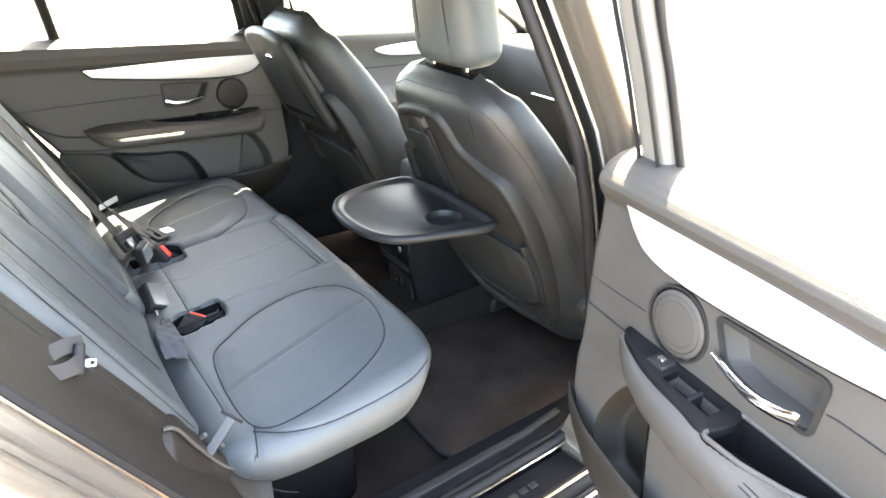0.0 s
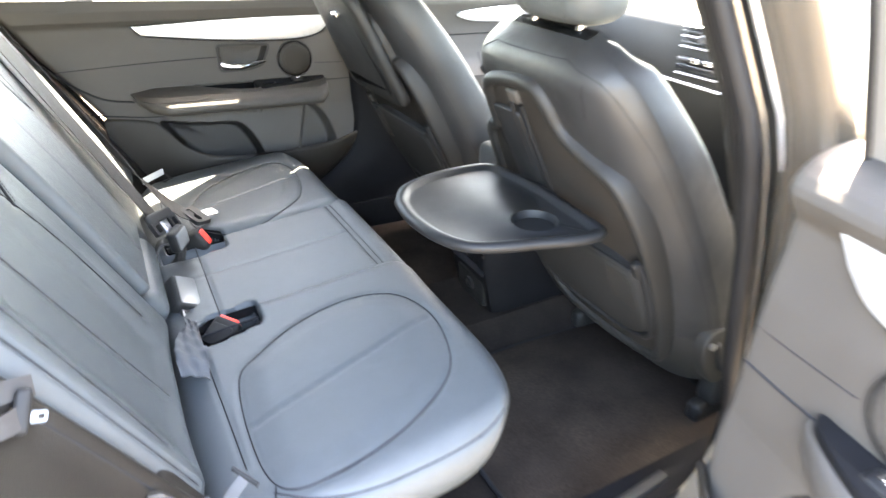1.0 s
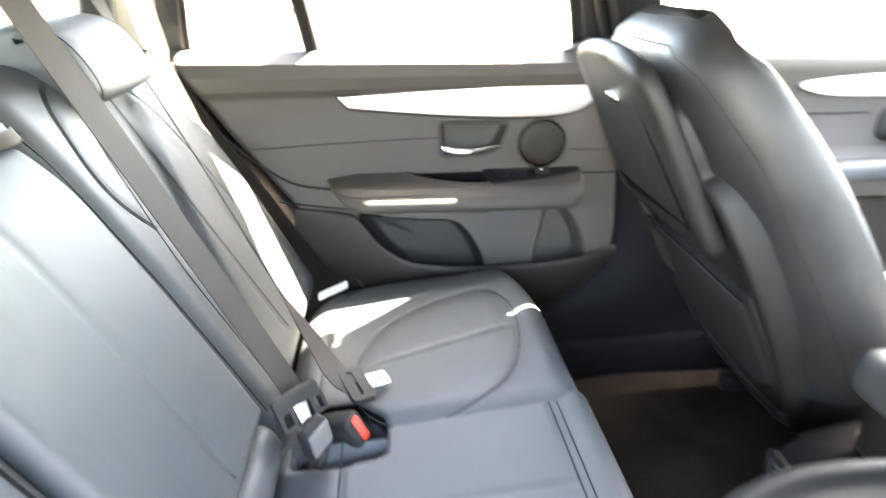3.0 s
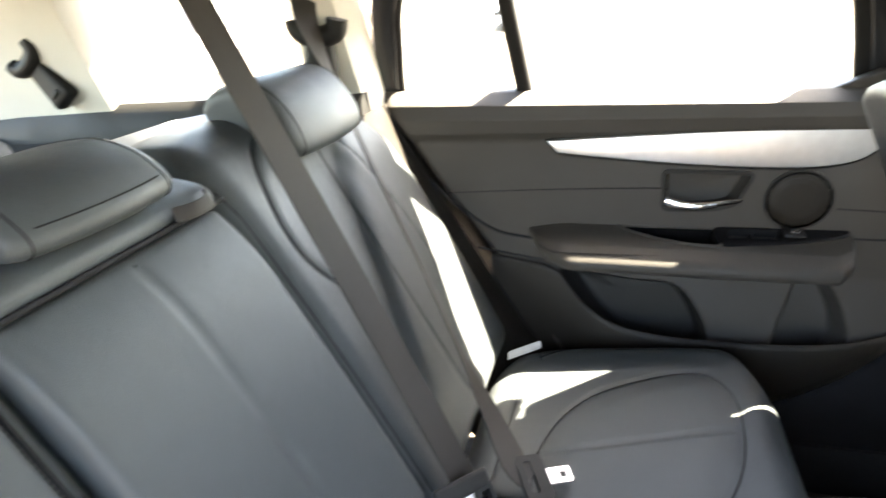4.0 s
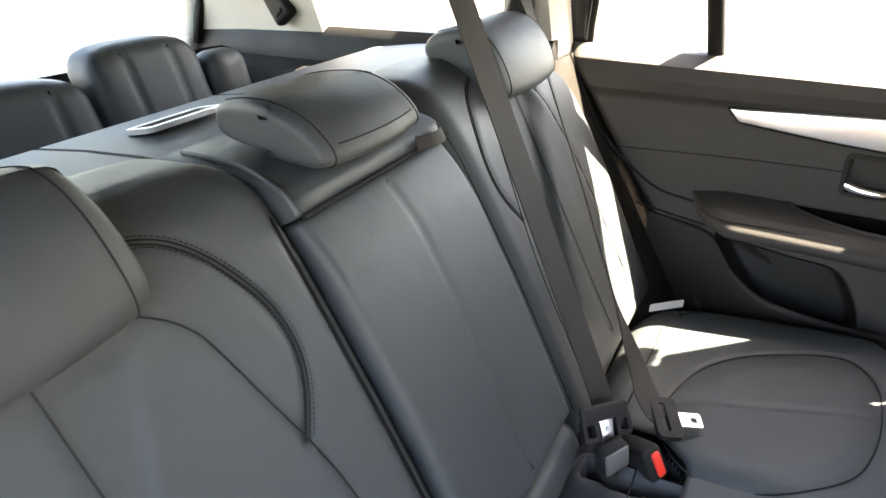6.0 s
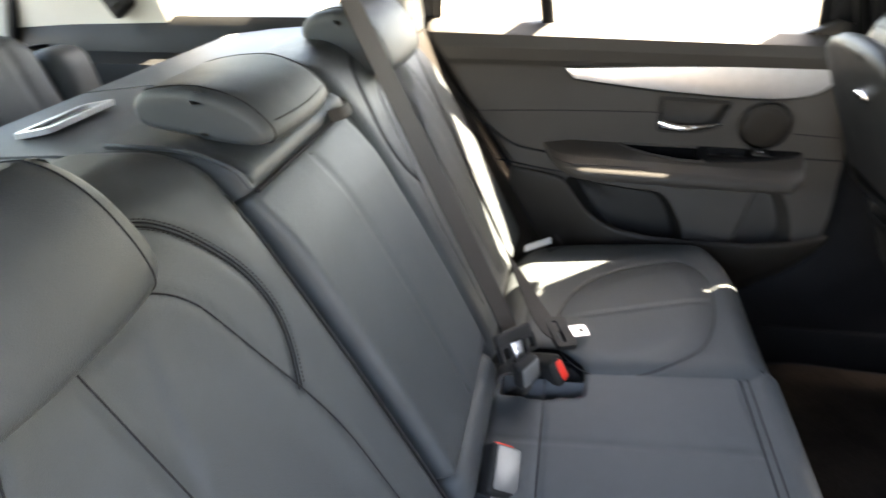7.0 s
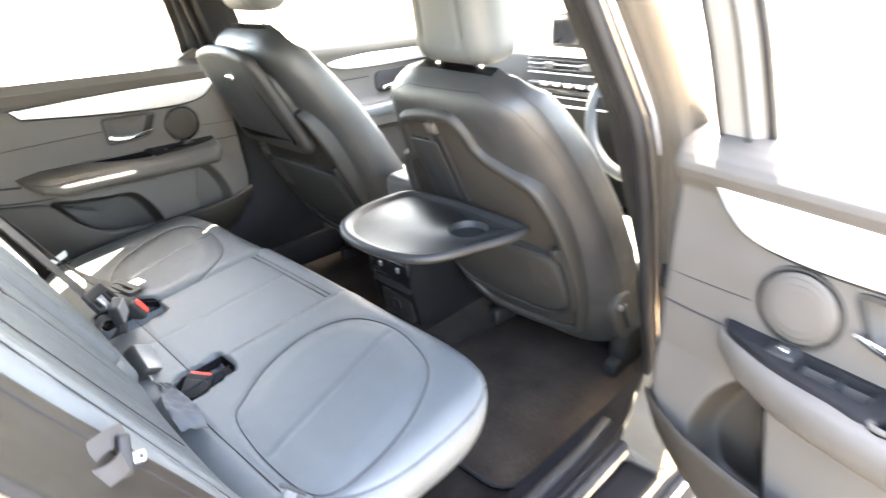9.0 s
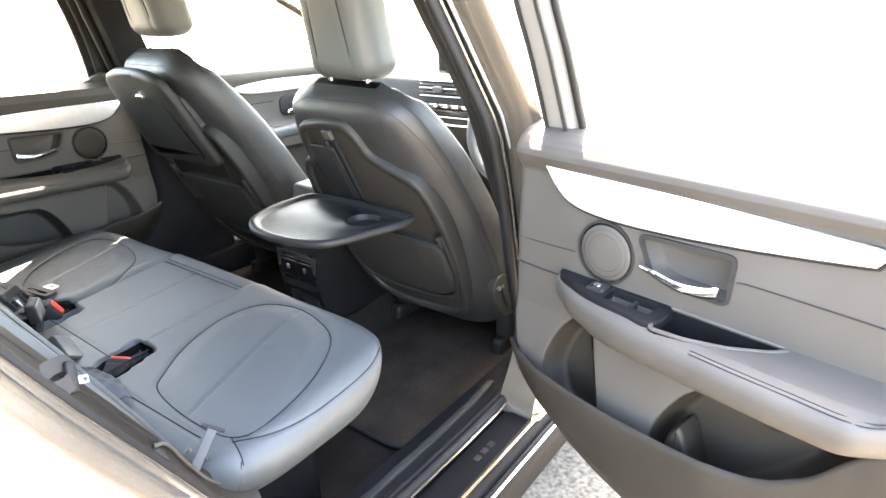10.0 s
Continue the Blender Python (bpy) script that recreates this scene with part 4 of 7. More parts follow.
    part("front_seam", tube(M(), [P(0.0, 0.0045, 0.874), P(0.06, 0.0045, 0.874), P(0.125, 0.0045, 0.876)], 0.0018, 6), SEAM, d)
    return d


HX, HY = -0.22, -0.975
OPEN_O = (0.485, -0.877)


def far_place(u, v, z):
    return (0.60 - u, 0.69 - v, z)


def near_place(u, v, z):
    return (OPEN_O[0] + u * HX + v * HY, OPEN_O[1] + u * HY - v * HX, z)


rear_door(far_place, "car_door", "closed rear door with charcoal lining, silver trim strip and padded armrest", False)
rear_door(near_place, "car_door", "rear door standing wide open, charcoal lining with silver trim strip", True)


# ---- rear bench ----
TH = radians(26.5)
BUP = np.array([-math.sin(TH), 0, math.cos(TH)])
BOUT = np.array([math.cos(TH), 0, math.sin(TH)])
BITE = np.array([-0.09, 0, 0.66])


def on_back(y, s, h):
    """A place on the rear backrests: y across, s up the back, h out of it."""
    return BITE + BUP * s + BOUT * h + np.array([0, y, 0])


def cushion(name, label, y0, y1, x1, sgn, insert, mid=False, spine=None, wells=()):
    """A rear seat cushion; sgn: which side is the outer one."""
    x0 = -0.125
    L, Wd, H = x1 - x0, y1 - y0, 0.158
    cy = (y0 + y1) / 2
    seat = thing(name, label, "car seat", ((x0 + x1) / 2, cy, 0.45), "rear bench")

    def shape(Q):
        Q = Q.copy()
        a, b, h = Q[:, 0] / (L / 2), Q[:, 1] / (Wd / 2), Q[:, 2] / (H / 2)
        topw = np.clip((h + 1) / 2, 0, 1)
        ob = np.clip(b * sgn, -1, 1)
        if mid:
            dz = 0.002 * (1 - b ** 2) + 0.026 * a - 0.006 * np.clip(a - 0.75, 0, 1) ** 2 * 8
        else:
            dz = 0.026 * a - 0.030 * np.clip(a - 0.72, 0, 1) ** 2 * 6 + 0.014 * np.abs(b) ** 3 - 0.022 * np.clip(ob - 0.55, 0, 1) ** 2 * 3
        Q[:, 2] += dz * topw
        # plan view: the outer front corner is rounded off
        if not mid:
            Q[:, 0] -= 0.085 * np.clip(ob, 0, 1) ** 3 * np.clip(a, 0, 1) ** 2
            Q[:, 1] -= sgn * 0.074 * (1 - topw) ** 1.3 * np.clip(ob, 0, 1)
            Q[:, 1] -= sgn * 0.095 * np.clip(-a, 0, 1) ** 4 * np.clip(ob, 0, 1)
            Q[:, 1] -= sgn * 0.035 * np.clip(a, 0, 1) ** 3 * np.clip(ob, 0, 1)
        # the front face runs back towards its foot
        Q[:, 0] -= 0.062 * np.clip(a, 0, 1) ** 2 * (1 - topw) ** 1.3
        return Q

    def put(a, b, h):
        return ((x0 + x1) / 2 + a, cy + b, (0.597 if mid else 0.601) + h)

    seams = []
    if insert is not None:
        ins = spline([(x - (x0 + x1) / 2, y - cy) for x, y in insert], 8, True)
        ring = np.vstack([ins, ins[:1]])
        seams.append(ring)
        centre = [(x - (x0 + x1) / 2, y - cy) for x, y in spine]
        seams.append(np.array(centre))
        puff = [(ins, 0.006, 0.05)]
    else:
        seams.append(np.array([(-L / 2 + 0.03, 0.005), (L / 2 - 0.075, 0.005)]))
        seams.append(np.array([(-0.014 - (x0 + x1) / 2, -Wd / 2 + 0.05), (-0.014 - (x0 + x1) / 2, Wd / 2 - 0.05)]))
        seams.append(np.array([(L / 2 - 0.072, -Wd / 2 + 0.02), (L / 2 - 0.076, Wd / 2 - 0.02)]))
        seams.append(np.array([(L / 2 - 0.060, -Wd / 2 + 0.02), (L / 2 - 0.064, Wd / 2 - 0.02)]))
        puff = []
    if insert is not None:
        # the seam that runs along the outer front edge
        e = spline([(-L / 2 + 0.095, sgn * (Wd / 2 - 0.075)), (-L / 2 + 0.145, sgn * (Wd / 2 - 0.045)), (-L / 2 + 0.215, sgn * (Wd / 2 - 0.022)), (0.03, sgn * (Wd / 2 - 0.016)), (L / 2 - 0.12, sgn * (Wd / 2 - 0.018)), (L / 2 - 0.05, sgn * (Wd / 2 - 0.035))], 8)
        edge = e
        seams.append(edge)
        wo = sgn * Wd / 2
        seams.append(spline([(-0.062 - (x0 + x1) / 2, sgn * (0.118 - Wd / 2)), (-0.056 - (x0 + x1) / 2, 0.0), (-0.052 - (x0 + x1) / 2, sgn * (Wd / 2 - 0.13))], 8))
        seams.append(spline([(-L / 2 + 0.100, wo - sgn * 0.085), (-L / 2 + 0.092, wo - sgn * 0.05), (-L / 2 + 0.087, wo - sgn * 0.018), (-L / 2 + 0.085, wo - sgn * 0.002)], 6))
    seams = [spline(q, 12) if len(q) == 2 else q for q in seams]
    p = Pad(L, Wd, H, 0.074 if not mid else 0.040, shape, put, seams, 0.006, 0.0034, 0.0032, puff)
    holes = [roundpoly([(x - (x0 + x1) / 2, y - cy) for x, y in w], 0.008, 4) for w in wells]
    p.dents = [(inset2(hole, -0.003), 0.060) for hole in holes]
    c = part("cushion", p.mesh(), LEATHER, seat, "black leather seat cushion", sharp=80)
    add_seams(p, c, seams[:1] + seams[2:] if insert is not None else seams[1:], 0.0011)
    if insert is not None:
        for a_ in (L / 2 - 0.125, -L / 2 + 0.085):
            add_seams(p, c, [spline([(a_, wo - sgn * 0.018, H / 2), (a_ - 0.004, wo, H / 2), (a_ - 0.010, wo, H / 4), (a_ - 0.018, wo, -H / 6), (a_ - 0.022, wo, -H / 3)], 8)], 0.0010)
    if mid:
        for k in (-1, 1):
            edge_ = p.along(spline([(-L / 2 + 0.05, k * (Wd / 2 - 0.012)), (0.0, k * (Wd / 2 - 0.012)), (L / 2 - 0.075, k * (Wd / 2 - 0.014)), (L / 2 - 0.035, k * (Wd / 2 - 0.03))], 8), 0.0005)
            part("piping", tube(M(), edge_, 0.0026, 8), SEAM, c, "dark joint beside the outer cushion")
    # near-black walls carry the shade inside each buckle opening
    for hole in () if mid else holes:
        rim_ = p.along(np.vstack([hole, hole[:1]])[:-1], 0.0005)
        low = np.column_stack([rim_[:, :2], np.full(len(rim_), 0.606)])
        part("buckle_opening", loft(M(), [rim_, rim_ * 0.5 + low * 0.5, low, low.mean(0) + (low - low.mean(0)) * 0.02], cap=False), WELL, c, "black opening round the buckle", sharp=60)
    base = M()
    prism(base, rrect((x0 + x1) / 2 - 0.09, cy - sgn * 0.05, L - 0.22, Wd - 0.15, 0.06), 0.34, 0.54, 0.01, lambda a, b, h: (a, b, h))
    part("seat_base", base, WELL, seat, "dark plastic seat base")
    return seat


def backrest(seat, y0, y1, s0, s1, th, sgn, seams2, puffs, r=0.04, bolster=0.0, res=0.006, lift=0.005):
    cy, cs = (y0 + y1) / 2, (s0 + s1) / 2
    Wd, Hs = y1 - y0, s1 - s0

    def shape(Q):
        Q = Q.copy()
        a, b, h = Q[:, 0] / (Wd / 2), Q[:, 1] / (Hs / 2), Q[:, 2] / (th / 2)
        topw = np.clip((h + 1) / 2, 0, 1)
        Q[:, 2] += topw * (bolster * np.abs(a) ** 3 * np.clip(1 - 0.6 * np.clip(b, 0, 1), 0, 1) - 0.030 * np.clip(b - 0.55, 0, 1) ** 2 * 3 + 0.005 * (1 - b ** 2))
        if bolster:
            # outer shoulder is cut down
            ob = np.clip(a * sgn, 0, 1)
            Q[:, 1] -= 0.10 * ob ** 3 * np.clip(b, 0, 1) ** 2
            Q[:, 0] -= sgn * 0.03 * ob * np.clip(b, 0, 1) ** 2
            ib = np.clip(-a * sgn, 0, 1)
            Q[:, 1] -= 0.016 * ib ** 4 * np.clip(b, 0, 1) ** 3
            # the top runs level to the rear
            Q[:, 1] += 0.055 * np.clip(b, 0, 1) ** 3 * (1 - topw)
        return Q

    def put(a, b, h):
        return on_back(cy + a, cs + b, h - th / 2 + lift)

    loc = lambda pts: np.array([(y - cy, s - cs) for y, s in pts])
    sm = [loc(x) for x in seams2]
    p = Pad(Wd, Hs, th, r, shape, put, sm, res, 0.0036, 0.0034, [(loc(q), amt, soft) for q, amt, soft in puffs])
    c = part("backrest", p.mesh(), LEATHER, seat, "black leather backrest", sharp=80)
    add_seams(p, c, sm, 0.0009, -0.0016)
    return p, c


NEAR_WELL = ((-0.072, -0.220), (-0.030, -0.172), (0.050, -0.168), (0.046, -0.250), (-0.046, -0.266))
FAR_WELL = ((-0.075, 0.118), (0.052, 0.110), (0.050, 0.150), (0.005, 0.195), (-0.075, 0.200))
NEAR_INS = [(-0.022, -0.380), (0.020, -0.335), (0.10, -0.290), (0.20, -0.272), (0.280, -0.300), (0.314, -0.370), (0.310, -0.460), (0.270, -0.555), (0.17, -0.615), (0.06, -0.640), (-0.020, -0.630), (-0.035, -0.520)]
near_seat = cushion("rear_seat", "black leather outer rear seat beside the open door", -0.712, -0.150, 0.396, -1, NEAR_INS, spine=((-0.030, -0.500), (0.306, -0.404)), wells=[NEAR_WELL])
FAR_INS = [(0.000, 0.300), (0.030, 0.385), (0.087, 0.450), (0.180, 0.495), (0.258, 0.505), (0.293, 0.455), (0.297, 0.370), (0.282, 0.280), (0.245, 0.205), (0.155, 0.140), (0.075, 0.128), (0.020, 0.170), (-0.002, 0.235)]
far_seat = cushion("rear_seat", "black leather outer rear seat against the closed door, sunlit edge", 0.105, 0.640, 0.385, 1, FAR_INS, spine=((0.004, 0.290), (0.292, 0.362)), wells=[FAR_WELL])
mid_seat = cushion("rear_middle_seat", "narrow black leather middle rear seat with fold-down armrest", -0.232, 0.192, 0.376, 1, None, True, wells=[((-0.090, -0.225), (-0.035, -0.172), (0.050, -0.168), (0.046, -0.262), (-0.090, -0.272)), ((-0.085, 0.085), (-0.015, 0.078), (0.048, 0.088), (0.052, 0.150), (0.030, 0.225), (-0.085, 0.225))])

nb_in = spline([(-0.570, 0.10), (-0.555, 0.30), (-0.530, 0.46), (-0.492, 0.530), (-0.432, 0.548), (-0.370, 0.540), (-0.331, 0.517), (-0.310, 0.490), (-0.299, 0.455), (-0.289, 0.415), (-0.271, 0.345), (-0.260, 0.280), (-0.257, 0.200), (-0.256, 0.10)], 6)
nb_arc = spline([(-0.400, 0.592), (-0.345, 0.586), (-0.303, 0.573), (-0.278, 0.553), (-0.258, 0.521), (-0.241, 0.476), (-0.238, 0.432), (-0.249, 0.395), (-0.275, 0.353)], 8)
def beside(line, d):
    """A line drawn d to the side of another one."""
    L = np.array(line, float)
    t = np.gradient(L, axis=0)
    t /= np.maximum(np.linalg.norm(t, axis=1), 1e-9)[:, None]
    return L + np.stack([-t[:, 1], t[:, 0]], 1) * d


nb_bead = spline([(-0.187, 0.06), (-0.187, 0.30), (-0.185, 0.46), (-0.182, 0.515), (-0.175, 0.545)], 6)
nb_mid = np.array([(-0.428, 0.06), (-0.427, 0.54)])
nb_fold = [(-0.424, 0.515), (-0.352, 0.510), (-0.374, 0.455), (-0.401, 0.385), (-0.424, 0.355)]
nb_poly = np.vstack([nb_in, [(-0.27, 0.03), (-0.59, 0.03)]])
nb_edge = spline([(-0.600, 0.04), (-0.601, 0.20), (-0.598, 0.36), (-0.588, 0.48), (-0.562, 0.57)], 8)
pn, cn = backrest(near_seat, -0.617, -0.166, 0.0, 0.612, 0.15, -1, [nb_in, beside(nb_arc, 0.0022), beside(nb_arc, -0.0022), nb_bead, beside(nb_bead, 0.0055), nb_mid, nb_edge], [(nb_poly, -0.008, 0.05), (nb_fold, -0.004, 0.010)], 0.045, 0.014, lift=-0.008)
stitches(pn, cn, [(y + 0.3915, s - 0.306) for y, s in nb_arc], gap=0.0044, long=0.0026, off=0.0050)
stitches(pn, cn, [(y + 0.3915, s - 0.306) for y, s in nb_arc], gap=0.0044, long=0.0026, off=-0.0050)
stitches(pn, cn, [(y + 0.3915, s - 0.306) for y, s in nb_bead], off=0.0095)
mir = lambda L: np.array([(2 * YC - y, s) for y, s in L])
pf, cf = backrest(far_seat, 0.128, 0.635, 0.0, 0.612, 0.15, 1, [mir(nb_in), mir(beside(nb_arc, 0.0022)), mir(beside(nb_arc, -0.0022)), mir(nb_bead), mir(nb_mid)], [(mir(nb_poly), -0.008, 0.05)], 0.045, 0.014, lift=-0.008)
pm, cm = backrest(mid_seat, -0.170, 0.112, 0.085, 0.527, 0.11, 1, [np.array([(-0.024, 0.10), (-0.024, 0.517)])], [], 0.008, lift=0.014)
# flap above the armrest panel, curving back over the top, and the roll below it
def over_top(m, y0, y1, prof, r=0.012):
    """A padded sheet that bends over the backrest's top; prof: its (x, z) line from front to rear."""
    prof = spline(prof, 6)
    tan = np.gradient(prof, axis=0)
    tan /= np.linalg.norm(tan, axis=1)[:, None]
    nrm = np.stack([-tan[:, 1], tan[:, 0]], 1)
    if nrm[len(nrm) // 2][1] < 0:
        nrm = -nrm
    k = len(prof)
    rings = []
    for y, d in [(y0, r), (y0 + 0.15 * r, 0.55 * r), (y0 + 0.5 * r, 0.2 * r), (y0 + r, 0)] + [(y, 0) for y in np.linspace(y0 + 2 * r, y1 - 2 * r, 16)] + [(y1 - r, 0), (y1 - 0.5 * r, 0.2 * r), (y1 - 0.15 * r, 0.55 * r), (y1, r)]:
        up = [prof[i] - nrm[i] * (d + 0.006 * math.exp(-i / 1.5)) for i in range(k)]
        rings.append([(p[0], y, p[1]) for p in up] + [(p[0] - nrm[i][0] * 0.05, y, p[1] - nrm[i][1] * 0.05) for i, p in reversed(list(enumerate(prof)))])
    return loft(m, rings)


flap = part("headrest_base", over_top(M(), -0.172, 0.114, [(-0.318, 1.139), (-0.328, 1.155), (-0.352, 1.164), (-0.40, 1.170), (-0.46, 1.170), (-0.52, 1.164)]), LEATHER, mid_seat, "leather flap over the backrest top", sharp=80)
part("piping", tube(M(), spline([(-0.320, -0.175, 1.142), (-0.331, -0.175, 1.157), (-0.350, -0.173, 1.167), (-0.40, -0.160, 1.1725), (-0.46, -0.155, 1.172), (-0.50, -0.148, 1.168)], 6), 0.0032, 8), LEATHER, flap, "raised bead along the flap")
part("piping", tube(M(), [(-0.3165, -0.170, 1.138), (-0.3160, 0.0, 1.139), (-0.3165, 0.112, 1.139)], 0.0030, 6), SEAM, flap, "dark gap under the flap")
prl, crl = backrest(mid_seat, -0.168, 0.122, 0.005, 0.080, 0.13, 1, [], [], 0.030)
crl.name = "armrest_hinge_cover"
part("pull_loop", beam(M(), spline([on_back(0.035, 0.538, 0.016), on_back(0.052, 0.533, 0.028), on_back(0.075, 0.534, 0.028), on_back(0.092, 0.541, 0.016)], 5), 0.016, 0.003, BUP), WEB, mid_seat, "black pull loop")
# the middle headrest lies low, a wedge tipped back over the flap
MHP = spline([(-0.100, -0.006), (-0.100, 0.010), (-0.086, 0.024), (-0.04, 0.033), (0.01, 0.033), (0.048, 0.021), (0.072, 0.001), (0.080, -0.014), (0.073, -0.024), (0.05, -0.027), (0.0, -0.022), (-0.06, -0.018), (-0.09, -0.014)], 6, True)
FHP = spline([(-0.082, 0.010), (-0.080, 0.026), (-0.060, 0.042), (-0.015, 0.054), (0.022, 0.050), (0.052, 0.030), (0.074, -0.004), (0.083, -0.034), (0.076, -0.049), (0.056, -0.052), (0.020, -0.034), (-0.030, -0.012), (-0.068, -0.002)], 6, True)


def wedge(prof, at, half, k, e, grow=0.0):
    """One section of a lying headrest, at e (-1 to 1) of its half width, shrunk by k towards its core."""
    core = np.array([0.0, 0.003])
    out = []
    for p in prof:
        d = p - core
        q = core + np.array([math.copysign(max(abs(d[0]) - (1 - k) * 0.014, 0.0), d[0]), d[1] * (0.55 + 0.45 * k)])
        q = q + grow * d / max(np.linalg.norm(d), 1e-6)
        tail = 1 - 0.20 * min(1.0, max(0.0, -q[0] / 0.1))
        out.append((at[0] + q[0] - 0.014 * e * e * (q[0] > 0), at[1] + e * half * tail, at[2] + q[1]))
    return out


def lying_headrest(seat, prof, at, half, label):
    """A wedge-shaped headrest lying on the backrest's top, deep in front and thin behind, with its posts."""
    es = [(-1.0, 0.0), (-1.0, 0.30), (-0.99, 0.52), (-0.965, 0.74), (-0.92, 0.88), (-0.84, 0.96), (-0.74, 1.0)]
    es = es + [(e, 1.0) for e in np.linspace(-0.68, 0.68, 12)] + [(-e, k) for e, k in reversed(es)]
    hd = part("headrest", loft(M(), [wedge(prof, at, half, k, e) for e, k in es]), LEATHER, seat, label, sharp=80)
    for e in (-0.84, 0.84):
        part("piping", tube(M(), wedge(prof, at, half, 0.962, e, 0.0002)[12:50], 0.0008, 6), SEAM, hd, "dark sewn seam")
    if prof is MHP:
        part("piping", tube(M(), [wedge(prof, at, half, 1.0, e, 0.0002)[37] for e in np.linspace(-0.74, 0.74, 16)], 0.0008, 6), SEAM, hd, "dark sewn seam")
    for e in (-0.62, 0.62):
        y = at[1] + e * half
        part("headrest_post", tube(M(), [(at[0] - 0.022, y, at[2] - 0.075), (at[0] - 0.016, y, at[2])], 0.006, 10), CHROME, seat, "chrome headrest post")
        part("post_guide", tube(M(), [(at[0] - 0.022, y, at[2] - 0.046), (at[0] - 0.021, y, at[2] - 0.028)], 0.012, 12), CHROME, seat, "bright post guide")


lying_headrest(mid_seat, MHP, (-0.385, -0.038, 1.193), 0.092, "low padded leather headrest")
lying_headrest(far_seat, FHP, (-0.378, 0.392, 1.188), 0.114, "padded leather headrest")
lying_headrest(near_seat, FHP, (-0.378, -0.452, 1.188), 0.116, "padded leather headrest")
for ob, s in ((near_seat, -1), (far_seat, 1), (mid_seat, 0)):
    y0, y1 = {-1: (-0.625, -0.166), 1: (0.142, 0.60), 0: (-0.158, 0.134)}[s]
    m = M()
    rings = []
    for y in np.linspace(y0, y1, 8):
        sec = [(-0.40, 1.140), (-0.48, 1.158), (-0.56, 1.158), (-0.66, 1.150), (-0.77, 1.136), (-0.785, 1.11), (-0.60, 0.62), (-0.45, 0.45), (-0.30, 0.70)]
        rings.append([(x, y, z) for x, z in sec])
    loft(m, rings)
    shell = part("back_shell", m, SHELL, ob, "charcoal hard shell behind the backrest", sharp=50)
    if s == 0:
        lev = rrect(-0.645, -0.038, 0.058, 0.126, 0.014)
        tilt = lambda a, b, h: (a, b, 1.154 + (a + 0.645) * 0.19 + h)
        frame_ring(q := M(), lev, inset2(lev, 0.009), 0.0, 0.007, tilt)
        part("chrome_recess_frame", q, ALU, shell, "chrome frame round the strap recess")
        part("recess_floor", prism(M(), inset2(lev, 0.008), -0.002, 0.002, 0.0005, tilt), RUBBER, shell)
# side pads and belt anchor tab at the outer seats
for s, ob in ((-1, near_seat), (1, far_seat)):
    y = lambda v: YC + s * v
    tab = M()
    prism(tab, rrect(0, 0, 0.058, 0.030, 0.010), -0.004, 0.014, 0.004, lambda a, b, h: (-0.055 + a, y(0.585 if s < 0 else 0.556) + 0.6 * a, 0.690 + h + 0.15 * a))
    if s > 0:
        part("backrest_release_tab", tab, PALE, ob, "small plastic release tab")
    strap = spline([(-0.112, y(0.618), 0.668), (-0.092, y(0.616), 0.690), (-0.070, y(0.612), 0.712), (-0.060, y(0.608), 0.717)], 5)
    if s < 0:
        part("pull_strap", beam(M(), strap, 0.015, 0.003, (-0.52, 0.55, 0.52)), WEBGREY, ob, "grey webbing pull strap")
        part("strap_end", beam(M(), [strap[-1] + np.array([-0.012, 0.012, 0.010]), strap[-1] + np.array([0.012, -0.012, -0.008])], 0.006, 0.005, (1, 0, 1)), SATIN, ob, "dark folded strap end")

# ---- seat belts and buckles ----


def belt(name, label, pts, w, across, n=10):
    p = spline(pts, n)
    m = M()
    rings = []
    tan = np.gradient(p, axis=0)
    ac = spline([np.array(a, float) for a in across], n)
    for q, t, a in zip(p, tan, ac):
        t = t / np.linalg.norm(t)
        a = a - t * (a @ t)
        a /= np.linalg.norm(a)
        b = np.cross(t, a) * 0.0011
        rings.append([q + a * w / 2 + b, q - a * w / 2 + b, q - a * w / 2 - b, q + a * w / 2 - b])
    loft(m, rings)
    th_ = thing(name, label, "seat belt", p[-1], "seat belts")
    part("webbing", m, WEB, th_, "grey woven belt webbing", sharp=60)
    return th_, p


YD = (0, 1, 0)
mb, mbp = belt("seat_belt", "dark middle seat belt hanging from the roof to its buckle",
               [(-0.460, 0.248, 1.505), (-0.407, 0.236, 1.40), (-0.309, 0.213, 1.20), (-0.211, 0.190, 1.00), (-0.113, 0.167, 0.80), (-0.078, 0.158, 0.725)], 0.046,
               [(0.25, 1, 0.1)] * 6)
fb, fbp = belt("seat_belt", "outer seat belt of grey webbing drawn across the backrest",
               [(-0.43, 0.60, 1.36), (-0.405, 0.548, 1.30), (-0.344, 0.492, 1.20), (-0.222, 0.400, 1.00), (-0.122, 0.322, 0.83), (-0.060, 0.268, 0.745), (-0.022, 0.218, 0.714), (0.002, 0.205, 0.703)], 0.042,
               [(0.8, 0.4, -0.1), (0.5, 0.8, -0.2), (-0.15, 0.95, -0.2), (-0.32, 0.93, -0.2), (-0.32, 0.93, -0.2), (0.2, 0.95, -0.1), (-0.1, 0.9, 0.2), (-0.4, 0.75, 0.3)])


